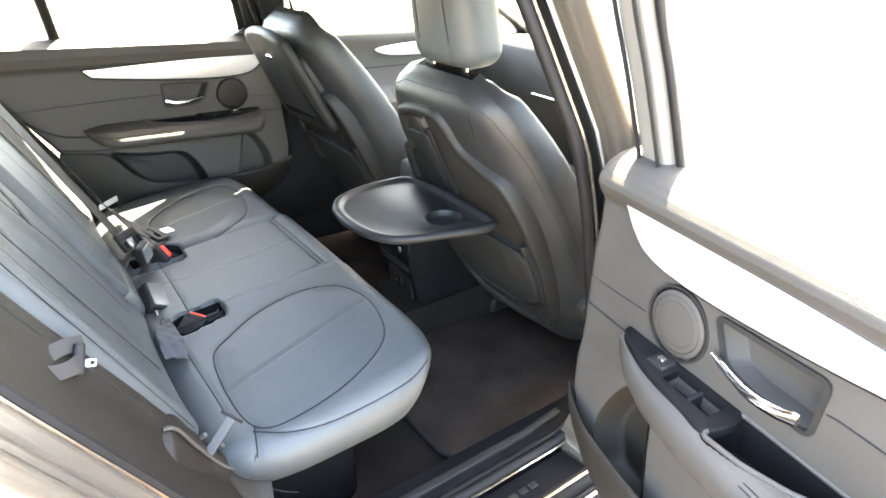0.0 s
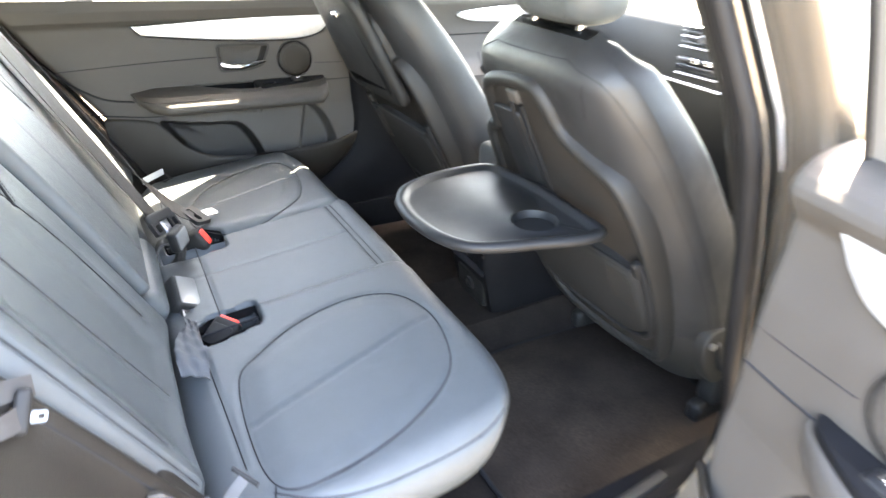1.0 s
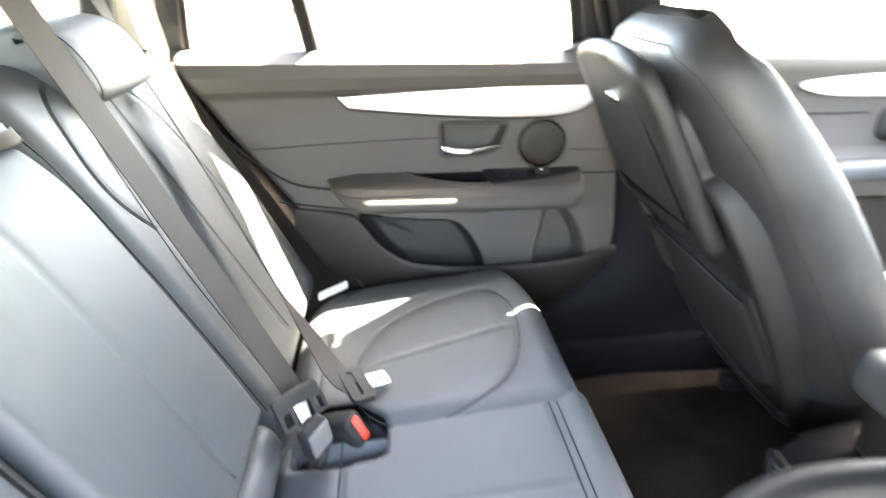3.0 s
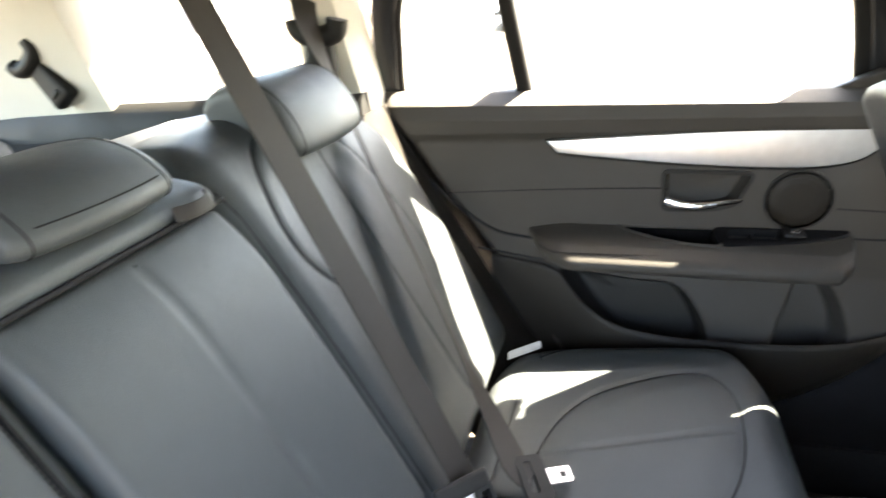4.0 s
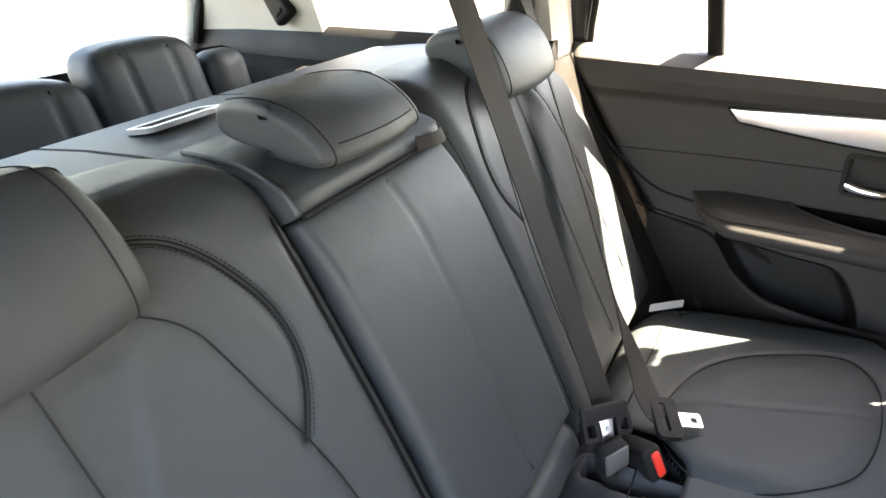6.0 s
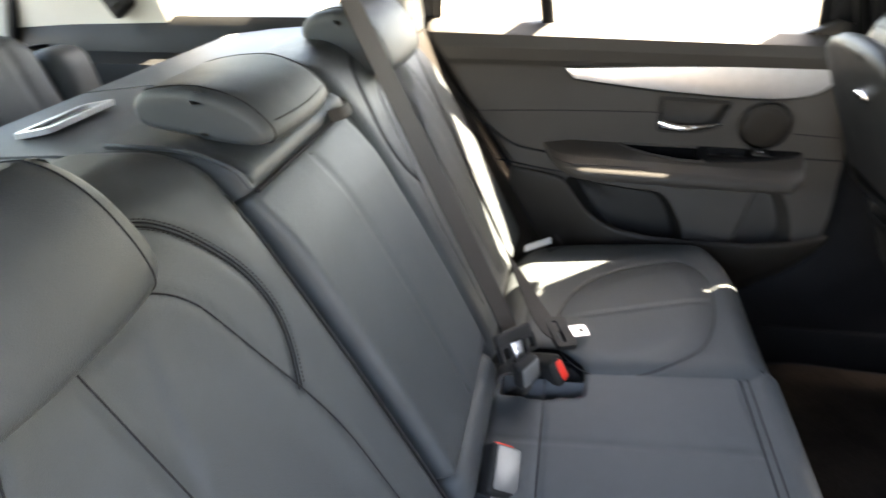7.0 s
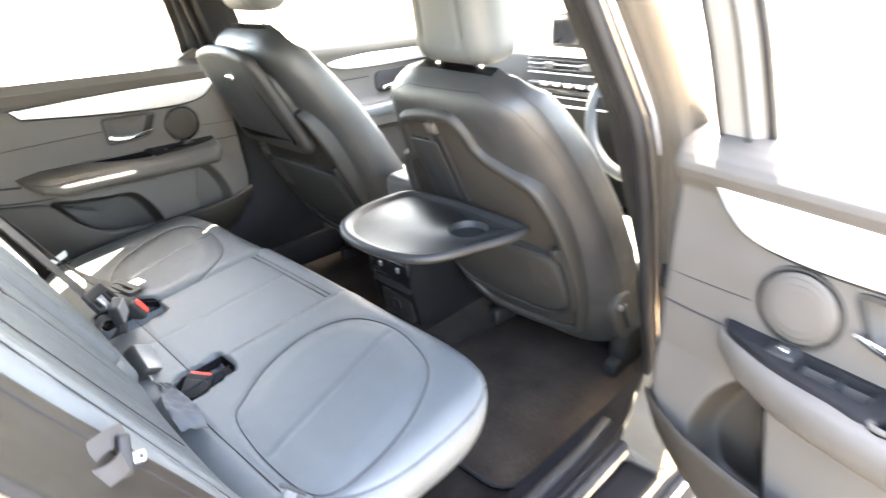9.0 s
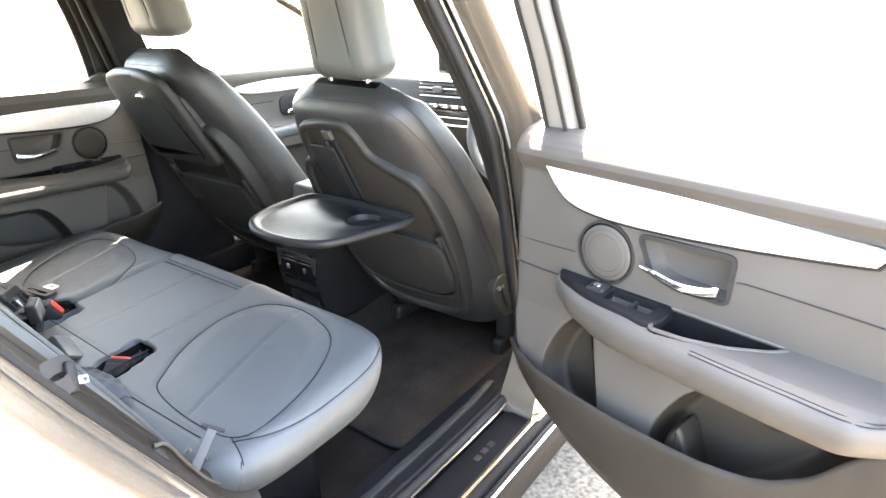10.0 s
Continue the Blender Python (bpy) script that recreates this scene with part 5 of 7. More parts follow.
def tongue(th_, at, fwd, across, k=1.0):
    fwd, across = np.array(fwd, float), np.array(across, float)
    fwd /= np.linalg.norm(fwd)
    across = across - fwd * (across @ fwd)
    across /= np.linalg.norm(across)
    up = np.cross(fwd, across)
    at = np.array(at, float)
    put = lambda a, b, h: at + fwd * a + across * b + up * h
    part("tongue_grip", frame_ring(M(), rrect(0, 0, 0.042 * k, 0.070, 0.008), rrect(-0.004, 0, 0.012 * k, 0.050, 0.004), -0.005, 0.005, put), BUCKLE, th_, "black moulded tongue grip")
    part("tongue_plate", frame_ring(M(), rrect(0.020 + 0.018 * k, 0, 0.040 * k, 0.026 * k, 0.004), rrect(0.020 + 0.025 * k, 0, 0.010, 0.010 * k, 0.002), -0.0012, 0.0012, put), STEEL, th_, "bright steel tongue")


tongue(fb, (0.006, 0.206, 0.702), (0.040, 0.022, -0.006), (-0.40, 0.75, 0.20), 0.95)


def slide_tongue(th_, at, fwd, across):
    """The wide tongue of the middle belt: a grip with two square windows and a steel tongue between."""
    fwd, across = np.array(fwd, float), np.array(across, float)
    fwd /= np.linalg.norm(fwd)
    across = across - fwd * (across @ fwd)
    across /= np.linalg.norm(across)
    up = np.cross(fwd, across)
    at = np.array(at, float)
    put = lambda a, b, h: at + fwd * a + across * b + up * h
    grip = part("tongue_grip", Pad(0.024, 0.084, 0.012, 0.005, ident, lambda a, b, h: put(a - 0.012, b, h), (), 0.005, 0).mesh(), BUCKLE, th_, "black moulded tongue grip", sharp=70)
    for k in (-1, 1):
        frame_ring(q := M(), rrect(0.010, k * 0.029, 0.032, 0.026, 0.005), rrect(0.011, k * 0.029, 0.018, 0.014, 0.002), -0.005, 0.005, put)
        part("grip_window", q, SATIN, grip, "square window in the grip")
    part("tongue_plate", prism(M(), [(-0.004, -0.013), (0.022, -0.010), (0.040, -0.010), (0.040, 0.010), (0.022, 0.010), (-0.004, 0.013)], -0.002, 0.003, 0.001, put), STEEL, th_, "bright steel tongue")
    part("tongue_rivet", tube(M(), [put(0.012, 0, 0.002), put(0.012, 0, 0.006)], 0.004, 10), STEEL, th_, "round rivet")


slide_tongue(mb, (-0.068, 0.118, 0.742), (0.35, -0.40, -0.78), (0.55, 0.85, 0.0))


def buckle(name, label, at, fwd, across, button, size=(0.055, 0.046, 0.028), thick=0.75):
    fwd, across = np.array(fwd, float), np.array(across, float)
    fwd /= np.linalg.norm(fwd)
    across = across - fwd * (across @ fwd)
    across /= np.linalg.norm(across)
    up = np.cross(fwd, across)
    if up[2] < 0:
        up = -up
    at = np.array(at, float)
    put = lambda a, b, h: at + fwd * a + across * b + up * h
    th_ = thing(name, label, "belt buckle", at, "belt buckles")
    L, W_, H = size
    box = Pad(L, W_, H, 0.006, ident, lambda a, b, h: put(a, b, h), (), 0.006, 0)
    part("buckle_housing", box.mesh(), BUCKLE, th_, "black plastic buckle housing", sharp=70)
    if button:
        part("release_button", Pad(0.012, W_ * 0.76, H * thick, 0.003, ident, lambda a, b, h: put(a + L / 2 - 0.002, b, h + 0.002), (), 0.005, 0).mesh(), RED, th_, "red release button", sharp=70)
    m = tube(M(), spline([put(-L / 2, 0, 0), put(-L / 2 - 0.03, 0.0, -0.012), put(-L / 2 - 0.06, 0, -0.04)], 5), 0.011, 8)
    part("buckle_stalk", m, WEB, th_, "grey webbing buckle stalk")
    return th_, put


b1, p1 = buckle("belt_buckle", "black belt buckle with a red button lying on the cushion", (-0.028, -0.214, 0.632), (0.058, 0.047, 0.034), (0.025, -0.036, -0.010), True, (0.082, 0.052, 0.034))
b2, p2 = buckle("belt_buckle", "black belt buckle with a red button beside the middle seat", (-0.016, 0.150, 0.662), (0.058, -0.040, 0.036), (0.026, -0.010, -0.030), True, (0.076, 0.050, 0.034), 0.42)
GREYB = material("grey_buckle_plastic", (0.10, 0.10, 0.098), 0.30, spec=0.6, noise_scale=25, noise_amt=0.1, bump_scale=900, bump=0.15)
b3, p3 = buckle("belt_buckle", "grey belt buckle standing upright with a red top edge", (-0.068, -0.093, 0.673), (0.0, 0.86, 0.50), (0.755, 0.51, -0.41), False, (0.072, 0.052, 0.030))
b3.children[0].data.materials[0] = BUCKLE
part("buckle_face", prism(M(), rrect(0.003, 0.003, 0.062, 0.043, 0.005), 0.012, 0.0162, 0.002, p3), GREYB, b3, "smooth grey face plate")
part("red_edge", Pad(0.005, 0.034, 0.008, 0.002, ident, lambda a, b, h: p3(a + 0.036, b, h + 0.004), (), 0.005, 0).mesh(), RED, b3, "thin red release edge")
part("cable_fork", frame_ring(M(), rrect(-0.046, 0, 0.030, 0.026, 0.006), rrect(-0.046, 0, 0.018, 0.014, 0.004), -0.003, 0.005, p3), DARKSTEEL, b3, "small metal fork under the housing")
b4, p4 = buckle("belt_buckle", "black buckle clipped onto the middle belt", (-0.046, 0.088, 0.708), (-0.10, -0.10, 0.95), (0.55, 0.78, -0.20), False, (0.050, 0.046, 0.024))
part("buckle_face", prism(M(), rrect(0.002, 0, 0.040, 0.040, 0.004), 0.009, 0.0132, 0.002, p4), GREYB, b4, "smooth grey face plate")
for pp, ob in ((p1, b1), (p2, b2)):
    part("slot_plate", prism(M(), rrect(0.0, 0, 0.050, 0.044, 0.006), 0.014, 0.0195, 0.002, pp), BUCKLE, ob, "black upper shell")
    for k in (-1, 1):
        part("shell_rivet", tube(M(), [pp(-0.030, k * 0.010, 0.017), pp(-0.030, k * 0.010, 0.020)], 0.0035, 10), STEEL, ob, "small rivet")
# crumpled webbing that runs from the upright buckle over the rear edge of the near cushion
m = M()
rings = []
for (x, y, z), w in zip(spline([(-0.066, -0.165, 0.660), (-0.068, -0.205, 0.672), (-0.074, -0.245, 0.684), (-0.080, -0.290, 0.688), (-0.082, -0.325, 0.688), (-0.083, -0.352, 0.674)], 6), spline([(0.020, 0), (0.022, 0), (0.034, 0), (0.046, 0), (0.050, 0), (0.044, 0)], 6)[:, 0]):
    row = [(x + 0.92 * w * c, y - 0.25 * w * c, z - 0.30 * w * c + 0.0025 * math.sin(60 * y + 14 * c) + 0.0016 * math.sin(210 * y + 5 * c)) for c in np.linspace(-0.5, 0.5, 9)]
    rings.append(row + [(a, b_, c - 0.003) for a, b_, c in reversed(row)])
part("anchor_webbing", loft(m, rings), WEBGREY, b3, "crumpled grey webbing behind the buckle", sharp=70)
# folded webbing root behind the middle buckle
part("belt_root", beam(M(), spline([(-0.105, 0.08, 0.66), (-0.085, 0.09, 0.70), (-0.062, 0.10, 0.695), (-0.045, 0.105, 0.665)], 6), 0.028, 0.006, YD), WEB, b4, "folded grey webbing root")
# near outer belt: it lies along the pillar trim, hangs in a slack loop and turns back through its tongue
nbt, _ = belt("seat_belt", "grey outer seat belt in a slack loop by the pillar trim",
              [(-0.226, -0.632, 0.931), (-0.242, -0.642, 0.938), (-0.260, -0.652, 0.941), (-0.276, -0.665, 0.939), (-0.279, -0.675, 0.933), (-0.266, -0.680, 0.928), (-0.249, -0.673, 0.923), (-0.235, -0.658, 0.920)], 0.020,
              [(-0.10, -0.60, -0.66)] * 8)
tp_ = lambda a, b, h: np.array([-0.236, -0.656, 0.922]) + a * np.array([0.80, 0.10, -0.30]) + b * np.array([0.25, 0.55, 0.70]) + h * np.array([0.25, -0.80, 0.50])
part("tongue_bar", Pad(0.016, 0.046, 0.010, 0.004, ident, tp_, (), 0.005, 0).mesh(), BUCKLE, nbt, "black moulded tongue bar", sharp=70)
part("tongue_plate", frame_ring(M(), rrect(0.016, -0.006, 0.016, 0.012, 0.003), rrect(0.018, -0.006, 0.006, 0.005, 0.002), -0.001, 0.001, tp_), DARKSTEEL, nbt, "bright steel tongue")

hc = thing("hinge_cover", "light grey plastic cover over the seat hinge", "hinge cover", (-0.10, -0.64, 0.66))
path = spline([(-0.164, -0.650, 0.762), (-0.147, -0.650, 0.753), (-0.125, -0.645, 0.703), (-0.090, -0.640, 0.636), (-0.051, -0.642, 0.604), (-0.020, -0.646, 0.592)], 8)
part("cover_lip", beam(M(), path, 0.018, 0.006, (0.3, -0.9, 0.4)), DOORSOFT, hc, "light grey rounded lip")
part("cover_wall", beam(M(), path + np.array([0.004, 0.024, -0.010]), 0.040, 0.004, (0.2, 0.9, -0.1)), HARDTRIM, hc, "dark side wall of the cover")
m = M()
rings = []
for q in path:
    row = [q + np.array(v) for v in ((0.0, 0.0, 0.0), (-0.004, -0.022, -0.010), (-0.012, -0.050, -0.034), (-0.022, -0.080, -0.066))]
    rings.append(row + [p + np.array((-0.004, 0.002, -0.003)) for p in reversed(row)])
part("cover_side", loft(m, rings), HARDTRIM, hc, "dark plastic side below the lip", sharp=60)
for k in (0, 1):
    part("cover_rivet", tube(M(), [(-0.112 + 0.022 * k, -0.636, 0.706 - 0.034 * k), (-0.106 + 0.022 * k, -0.640, 0.712 - 0.034 * k)], 0.004, 10), STEEL, hc, "small steel rivet")

# belt guides on the far pillars: a stem with an open two-pronged fork at its head
for at, k, sw in (((-0.410, 0.590, 1.245), 1.0, 0.10), ((-1.055, 0.600, 1.240), 0.95, -0.62)):
    th_ = thing("belt_guide", "black plastic seat belt guide on the light pillar trim", "belt guide", at, "belt guides")
    at = np.array(at)
    gx, gz = np.array([math.cos(sw), 0, -math.sin(sw)]), np.array([math.sin(sw), 0, math.cos(sw)])
    g_ = lambda a, y, c: at + k * (a * gx + c * gz) + np.array([0, y, 0])
    m = M()
    tube(m, [g_(a, -0.012, c) for a, c in spline([(-0.040, 0.058), (-0.036, 0.044), (-0.020, 0.034), (0.0, 0.032), (0.020, 0.034), (0.036, 0.044), (0.040, 0.062)], 6)], 0.019 * k, 10)
    part("guide_fork", m, SATIN, th_, "curved black guide fork")
    part("guide_stem", Pad(0.060 * k, 0.115 * k, 0.034, 0.013, ident, lambda a, b, h: g_(a / k * (1 - 0.2 * b / k / 0.06), h, b / k - 0.018), (), 0.008, 0).mesh(), SATIN, th_, "black tapering guide stem", sharp=70)
    part("guide_slot", Pad(0.030 * k, 0.012, 0.010, 0.004, ident, lambda a, b, h: g_(a / k, h - 0.015, b / k - 0.050), (), 0.006, 0).mesh(), RUBBER, th_, "dark slot in the stem", sharp=70)

# ---- front seats ----
FT = radians(27)
FDN = np.array([math.sin(FT), 0, -math.cos(FT)])
FRE = np.array([-math.cos(FT), 0, -math.sin(FT)])


def front_seat(label, origin, sg, table_open, head_up, crown):
    """A front seat; origin: the middle of the back panel's top edge; sg: -1 near seat, +1 its mirror."""
    O = np.array(origin, float)
    seat = thing("front_seat", label, "car seat", (O[0] + 0.35, O[1], 0.40), "front seats")

    def B(y, s, h):
        """On the seat's back: y outwards from its middle, s down, h out to the rear."""
        return O + np.array([0, sg * y, 0]) + FDN * s + FRE * h

    # upholstered back: a loft of sections going down
    m = M()
    rings = []
    for s in np.linspace(-0.085, 0.70, 40):
        hw = np.interp(s, (-0.085, -0.075, -0.055, -0.02, 0.05, 0.15, 0.30, 0.45, 0.60, 0.70), (0.10, 0.140, 0.165, 0.190, 0.220, 0.242, 0.258, 0.262, 0.250, 0.235))
        rear = np.interp(s, (-0.085, -0.075, -0.055, -0.02, 0.05, 0.30, 0.60, 0.70), (-0.050, -0.028, -0.012, -0.002, 0.0, -0.004, -0.002, -0.01))
        deep = np.interp(s, (-0.085, -0.07, 0.0, 0.2, 0.45, 0.70), (0.03, 0.07, 0.11, 0.135, 0.15, 0.15))
        ring = []
        for a in np.linspace(0, 2 * math.pi, 44, endpoint=False):
            c, q = math.cos(a), math.sin(a)
            e = 0.42 if q < 0 else 0.62
            yy = hw * math.copysign(abs(c) ** 0.5, c)
            hh = rear - deep / 2 + deep / 2 * math.copysign(abs(q) ** e, q) * 1.0
            hh -= 0.030 * abs(c) ** 3 if q > 0 else -0.0
            if q < 0:
                hh -= 0.035 * abs(c) ** 2 * np.interp(s, (-0.085, 0.1, 0.5), (0, 0.6, 1))
            ring.append(B(yy, s if s > 0 else s * crown, hh))
        rings.append(ring)
    loft(m, rings)
    back_ = part("backrest", m, SHADED_LEATHER, seat, "black leather front seat backrest", sharp=70)
    mids = [np.mean(r, axis=0) for r in rings]
    part("lower_shield", loft(M(), [[c_ + (np.array(p) - c_) * k for p in r] for r, c_, k in [(rings[31], mids[31], 1.0)] + [(r, c_, 1.022) for r, c_ in zip(rings[32:], mids[32:])]]), PLASTIC, seat, "dark plastic shield over the foot of the backrest", sharp=70)
    # seams from the headrest over the shoulder
    for k in (-1, 1):
        sm = spline([(k * 0.142, -0.036 * crown, -0.0075), (k * 0.139, -0.010 * crown, -0.0042), (k * 0.136, 0.020, -0.0032), (k * 0.134, 0.035, -0.0030)], 6)
        part("piping", tube(M(), [B(*q) for q in sm], 0.0007, 6), SEAM, back_, "dark sewn seam")
    for k in (-1, 1):
        line = []
        for s in np.linspace(-0.070, 0.52, 40):
            a = radians(np.interp(s, (-0.07, -0.03, 0.1, 0.5), (66, 42, 28, 21)))
            c, q = math.cos(a), math.sin(a)
            hw = np.interp(s, (-0.085, -0.075, -0.055, -0.02, 0.05, 0.15, 0.30, 0.45, 0.60, 0.70), (0.10, 0.140, 0.165, 0.190, 0.220, 0.242, 0.258, 0.262, 0.250, 0.235))
            rear = np.interp(s, (-0.085, -0.075, -0.055, -0.02, 0.05, 0.30, 0.60, 0.70), (-0.050, -0.028, -0.012, -0.002, 0.0, -0.004, -0.002, -0.01))
            deep = np.interp(s, (-0.085, -0.07, 0.0, 0.2, 0.45, 0.70), (0.03, 0.07, 0.11, 0.135, 0.15, 0.15))
            line.append(B(k * hw * c ** 0.5, s if s > 0 else s * crown, rear - deep / 2 + deep / 2 * q ** 0.62 - 0.030 * c ** 3))
        part("piping", tube(M(), line, 0.0006, 6), SEAM, back_, "dark sewn seam")
    over = []
    for a in np.radians(np.linspace(66, 114, 16)):
        c, q = math.cos(a), math.sin(a)
        over.append(B(0.1465 * math.copysign(abs(c) ** 0.5, c), -0.070 * crown, -0.024 - 0.035 + 0.035 * q ** 0.62 - 0.030 * abs(c) ** 3))
    part("piping", tube(M(), over, 0.0007, 6), SEAM, back_, "dark sewn seam")
    # hard back panel with its raised rim
    rim = spline([(-0.085, 0.0), (-0.02, -0.010), (0.030, -0.006), (0.058, 0.030), (0.075, 0.075), (0.125, 0.107), (0.180, 0.140), (0.205, 0.195), (0.216, 0.28), (0.214, 0.40), (0.198, 0.53), (0.165, 0.63), (0.05, 0.665), (-0.08, 0.665), (-0.165, 0.63), (-0.205, 0.53), (-0.222, 0.38), (-0.220, 0.25), (-0.200, 0.16), (-0.175, 0.125), (-0.155, 0.115), (-0.150, 0.075), (-0.130, 0.02)], 6, True)
    pan = M()
    loft(pan, [[B(y, s, h) for y, s in r] for r, h in ((rim, -0.03), (rim, 0.006), (inset2(rim, 0.004), 0.011), (inset2(rim, 0.008), 0.013), (inset2(rim, 0.018), 0.013), (inset2(rim, 0.024), 0.008), (inset2(rim, 0.026), 0.001))])
    panel = part("back_panel", pan, PLASTIC, seat, "dark grained plastic back panel with raised rim", sharp=60)
    part("panel_face", prism(M(), inset2(rim, 0.0255), -0.004, 0.0030, 0.001, B), PANEL, panel, "brown-grey matt panel inside the rim", sharp=60)
    # slot for the folding table's arm
    part("table_slot", prism(M(), rrect(0.0, 0.0, 0.030, 0.245, 0.008), 0.0, 0.006, 0.003, lambda a, b, h: B(a - 0.040, b + 0.155, h)), RUBBER, panel, "recessed table slot")
    part("slot_cap", prism(M(), rrect(-0.040, 0.034, 0.028, 0.026, 0.004), 0.0, 0.012, 0.003, lambda a, b, h: B(a, b, h)), DOORSOFT, panel, "grey slot cap")
    if table_open:
        for k in (-1, 1):
            part("table_guide", tube(M(), [B(-0.040 + k * 0.016, 0.05, 0.008), B(-0.040 + k * 0.016, 0.27, 0.010)], 0.004, 6), SATIN, panel, "black slide guide")
        part("table_arm", prism(M(), rrect(-0.085, 0.165, 0.085, 0.19, 0.012), 0.0, 0.011, 0.003, B), SATIN, panel, "wide black arm of the folding table")
        part("table_hinge", prism(M(), rrect(-0.03, 0.275, 0.05, 0.028, 0.006), 0.0, 0.03, 0.005, lambda a, b, h: B(a, b, h)), SATIN, panel, "black table hinge")
    # seat-back pocket: a soft bag with a straight mouth and round lower corners
    def bag(k, h, lift=0.0):
        out = []
        for a in np.linspace(0, 2 * math.pi, 64, endpoint=False):
            c, q = math.cos(a), math.sin(a)
            yy = 0.186 * math.copysign(abs(c) ** 0.42, c)
            ss = 0.115 * math.copysign(abs(q) ** (0.34 if q < 0 else 0.52), q)
            yy *= 1 - 0.16 * max(0.0, ss / 0.115) ** 2
            out.append(B(yy * (1 - (1 - k) * 0.62), 0.442 + ss * k, h))
        return out
    pocket = part("pocket", loft(M(), [bag(1.0, 0.0), bag(1.0, 0.010), bag(0.985, 0.017), bag(0.95, 0.022), bag(0.88, 0.025), bag(0.6, 0.027), bag(0.2, 0.028)]), NET, seat, "mesh fabric seat-back pocket", sharp=60)
    part("pocket_rim", tube(M(), [B(y, s, 0.013) for y, s in spline([(0.196, 0.30), (0.199, 0.36), (0.190, 0.46), (0.163, 0.535), (0.085, 0.572), (-0.085, 0.572), (-0.163, 0.535), (-0.197, 0.43), (-0.196, 0.30)], 8)], 0.008, 8), SATIN, pocket, "black moulded pocket rim")
    part("pocket_mouth", tube(M(), [B(y, 0.329, 0.020) for y in np.linspace(-0.178, 0.178, 12)], 0.0035, 8), SATIN, pocket, "thin black pocket mouth edge")
    part("pocket_tab", Pad(0.018, 0.038, 0.016, 0.006, ident, lambda a, b, h: B(a + 0.188, b + 0.322, h + 0.016), (), 0.006, 0).mesh(), PLASTIC, pocket, "black corner tab", sharp=70)
    # the ribbed weave of the mesh
    for k in range(8):
        y = 0.112 + 0.0082 * k
        part("pocket_rib", tube(M(), [B(y, 0.345, 0.0262), B(y, 0.39, 0.0280), B(y * 0.985, 0.435, 0.0282)], 0.0011, 4), PLASTIC, pocket)
    # lower shield and recliner cover
    side_ = lambda a, b, h: O + np.array([0, sg * (0.246 + h), 0]) + FDN * (b + 0.595) + FRE * (a - 0.060)
    rec_ = part("recliner_cover", prism(M(), spline([(0.040, 0.0), (0.030, 0.055), (0.0, 0.075), (-0.035, 0.055), (-0.042, 0.0), (-0.035, -0.055), (0.0, -0.075), (0.030, -0.055)], 5, True), -0.01, 0.014, 0.006, side_), PLASTIC, seat, "oval plastic recliner cover", sharp=70)
    part("recliner_lever", Pad(0.016, 0.085, 0.012, 0.005, ident, lambda a, b, h: side_(a, b - 0.005, h + 0.018), (), 0.006, 0).mesh(), SATIN, rec_, "black recliner lever", sharp=70)
    part("hinge_bolt", tube(M(), [side_(0.012, -0.050, 0.010), side_(0.012, -0.050, 0.020)], 0.007, 12), STEEL, rec_, "bright steel bolt")
    # seat cushion and rails
    cs = Pad(0.44, 0.50, 0.16, 0.06, ident, lambda a, b, h: (O[0] + 0.58 + a, O[1] + b, 0.56 + h + 0.05 * a), (), 0.02, 0)
    part("cushion", cs.mesh(), LEATHER, seat, "black leather front cushion", sharp=80)
    for k in (-1, 1):
        part("seat_rail", Pad(0.40, 0.035, 0.05, 0.008, ident, lambda a, b, h: (O[0] + 0.58 + a, O[1] + k * 0.2 + b, 0.375 + h), (), 0.02, 0).mesh(), PLASTIC, seat, "steel seat rail", sharp=70)
        part("rail_support", Pad(0.30, 0.05, 0.12, 0.012, ident, lambda a, b, h: (O[0] + 0.56 + a, O[1] + k * 0.2 + b, 0.45 + h), (), 0.02, 0).mesh(), PLASTIC, seat, "dark rail cover", sharp=70)
    # headrest on two posts
    t = radians(4)
    A = np.array([-math.sin(t), 0, math.cos(t)])
    N = np.array([-math.cos(t), 0, -math.sin(t)])
    H0 = O + np.array([0.055, 0, 0.082 + head_up])

    def hshape(Q):
        Q = Q.copy()
        a, b, h = Q[:, 0] / 0.103, Q[:, 1] / 0.105, Q[:, 2] / 0.055
        Q[:, 0] *= 1 - 0.06 * np.clip(b, -1, 1)
        Q[:, 2] += -0.018 * a ** 2
        Q[:, 2] += 0.012 * b
        return Q

    hline = [np.array([(k * 0.048, -0.104), (k * 0.050, -0.05), (k * 0.047, 0.06), (k * 0.044, 0.10)]) for k in (-1, 1)]
    hp_ = Pad(0.205, 0.215, 0.105, 0.042, hshape, lambda a, b, h: H0 + np.array([0, sg * a, 0]) + A * (b + 0.1075) + N * h, hline, 0.006, 0.003, 0.004)
    hd = part("headrest", hp_.mesh(), LEATHER, seat, "padded leather headrest", sharp=80)
    add_seams(hp_, hd, hline, 0.0012, -0.0018)
    for k in (-1, 1):
        b = H0 + np.array([0, k * 0.058, 0])
        part("headrest_post", tube(M(), [b + A * 0.03, b - A * (0.09 + head_up)], 0.0065, 10), CHROME, seat, "chrome headrest post")
        part("post_guide", prism(M(), rrect(0, 0, 0.034, 0.042, 0.012), 0, 0.010, 0.004, lambda p, q, h: (b[0] + p - 0.004, b[1] + q, O[2] + 0.076 * crown - 0.006 + h)), CHROME, seat, "chrome post guide cap")
    return seat, B


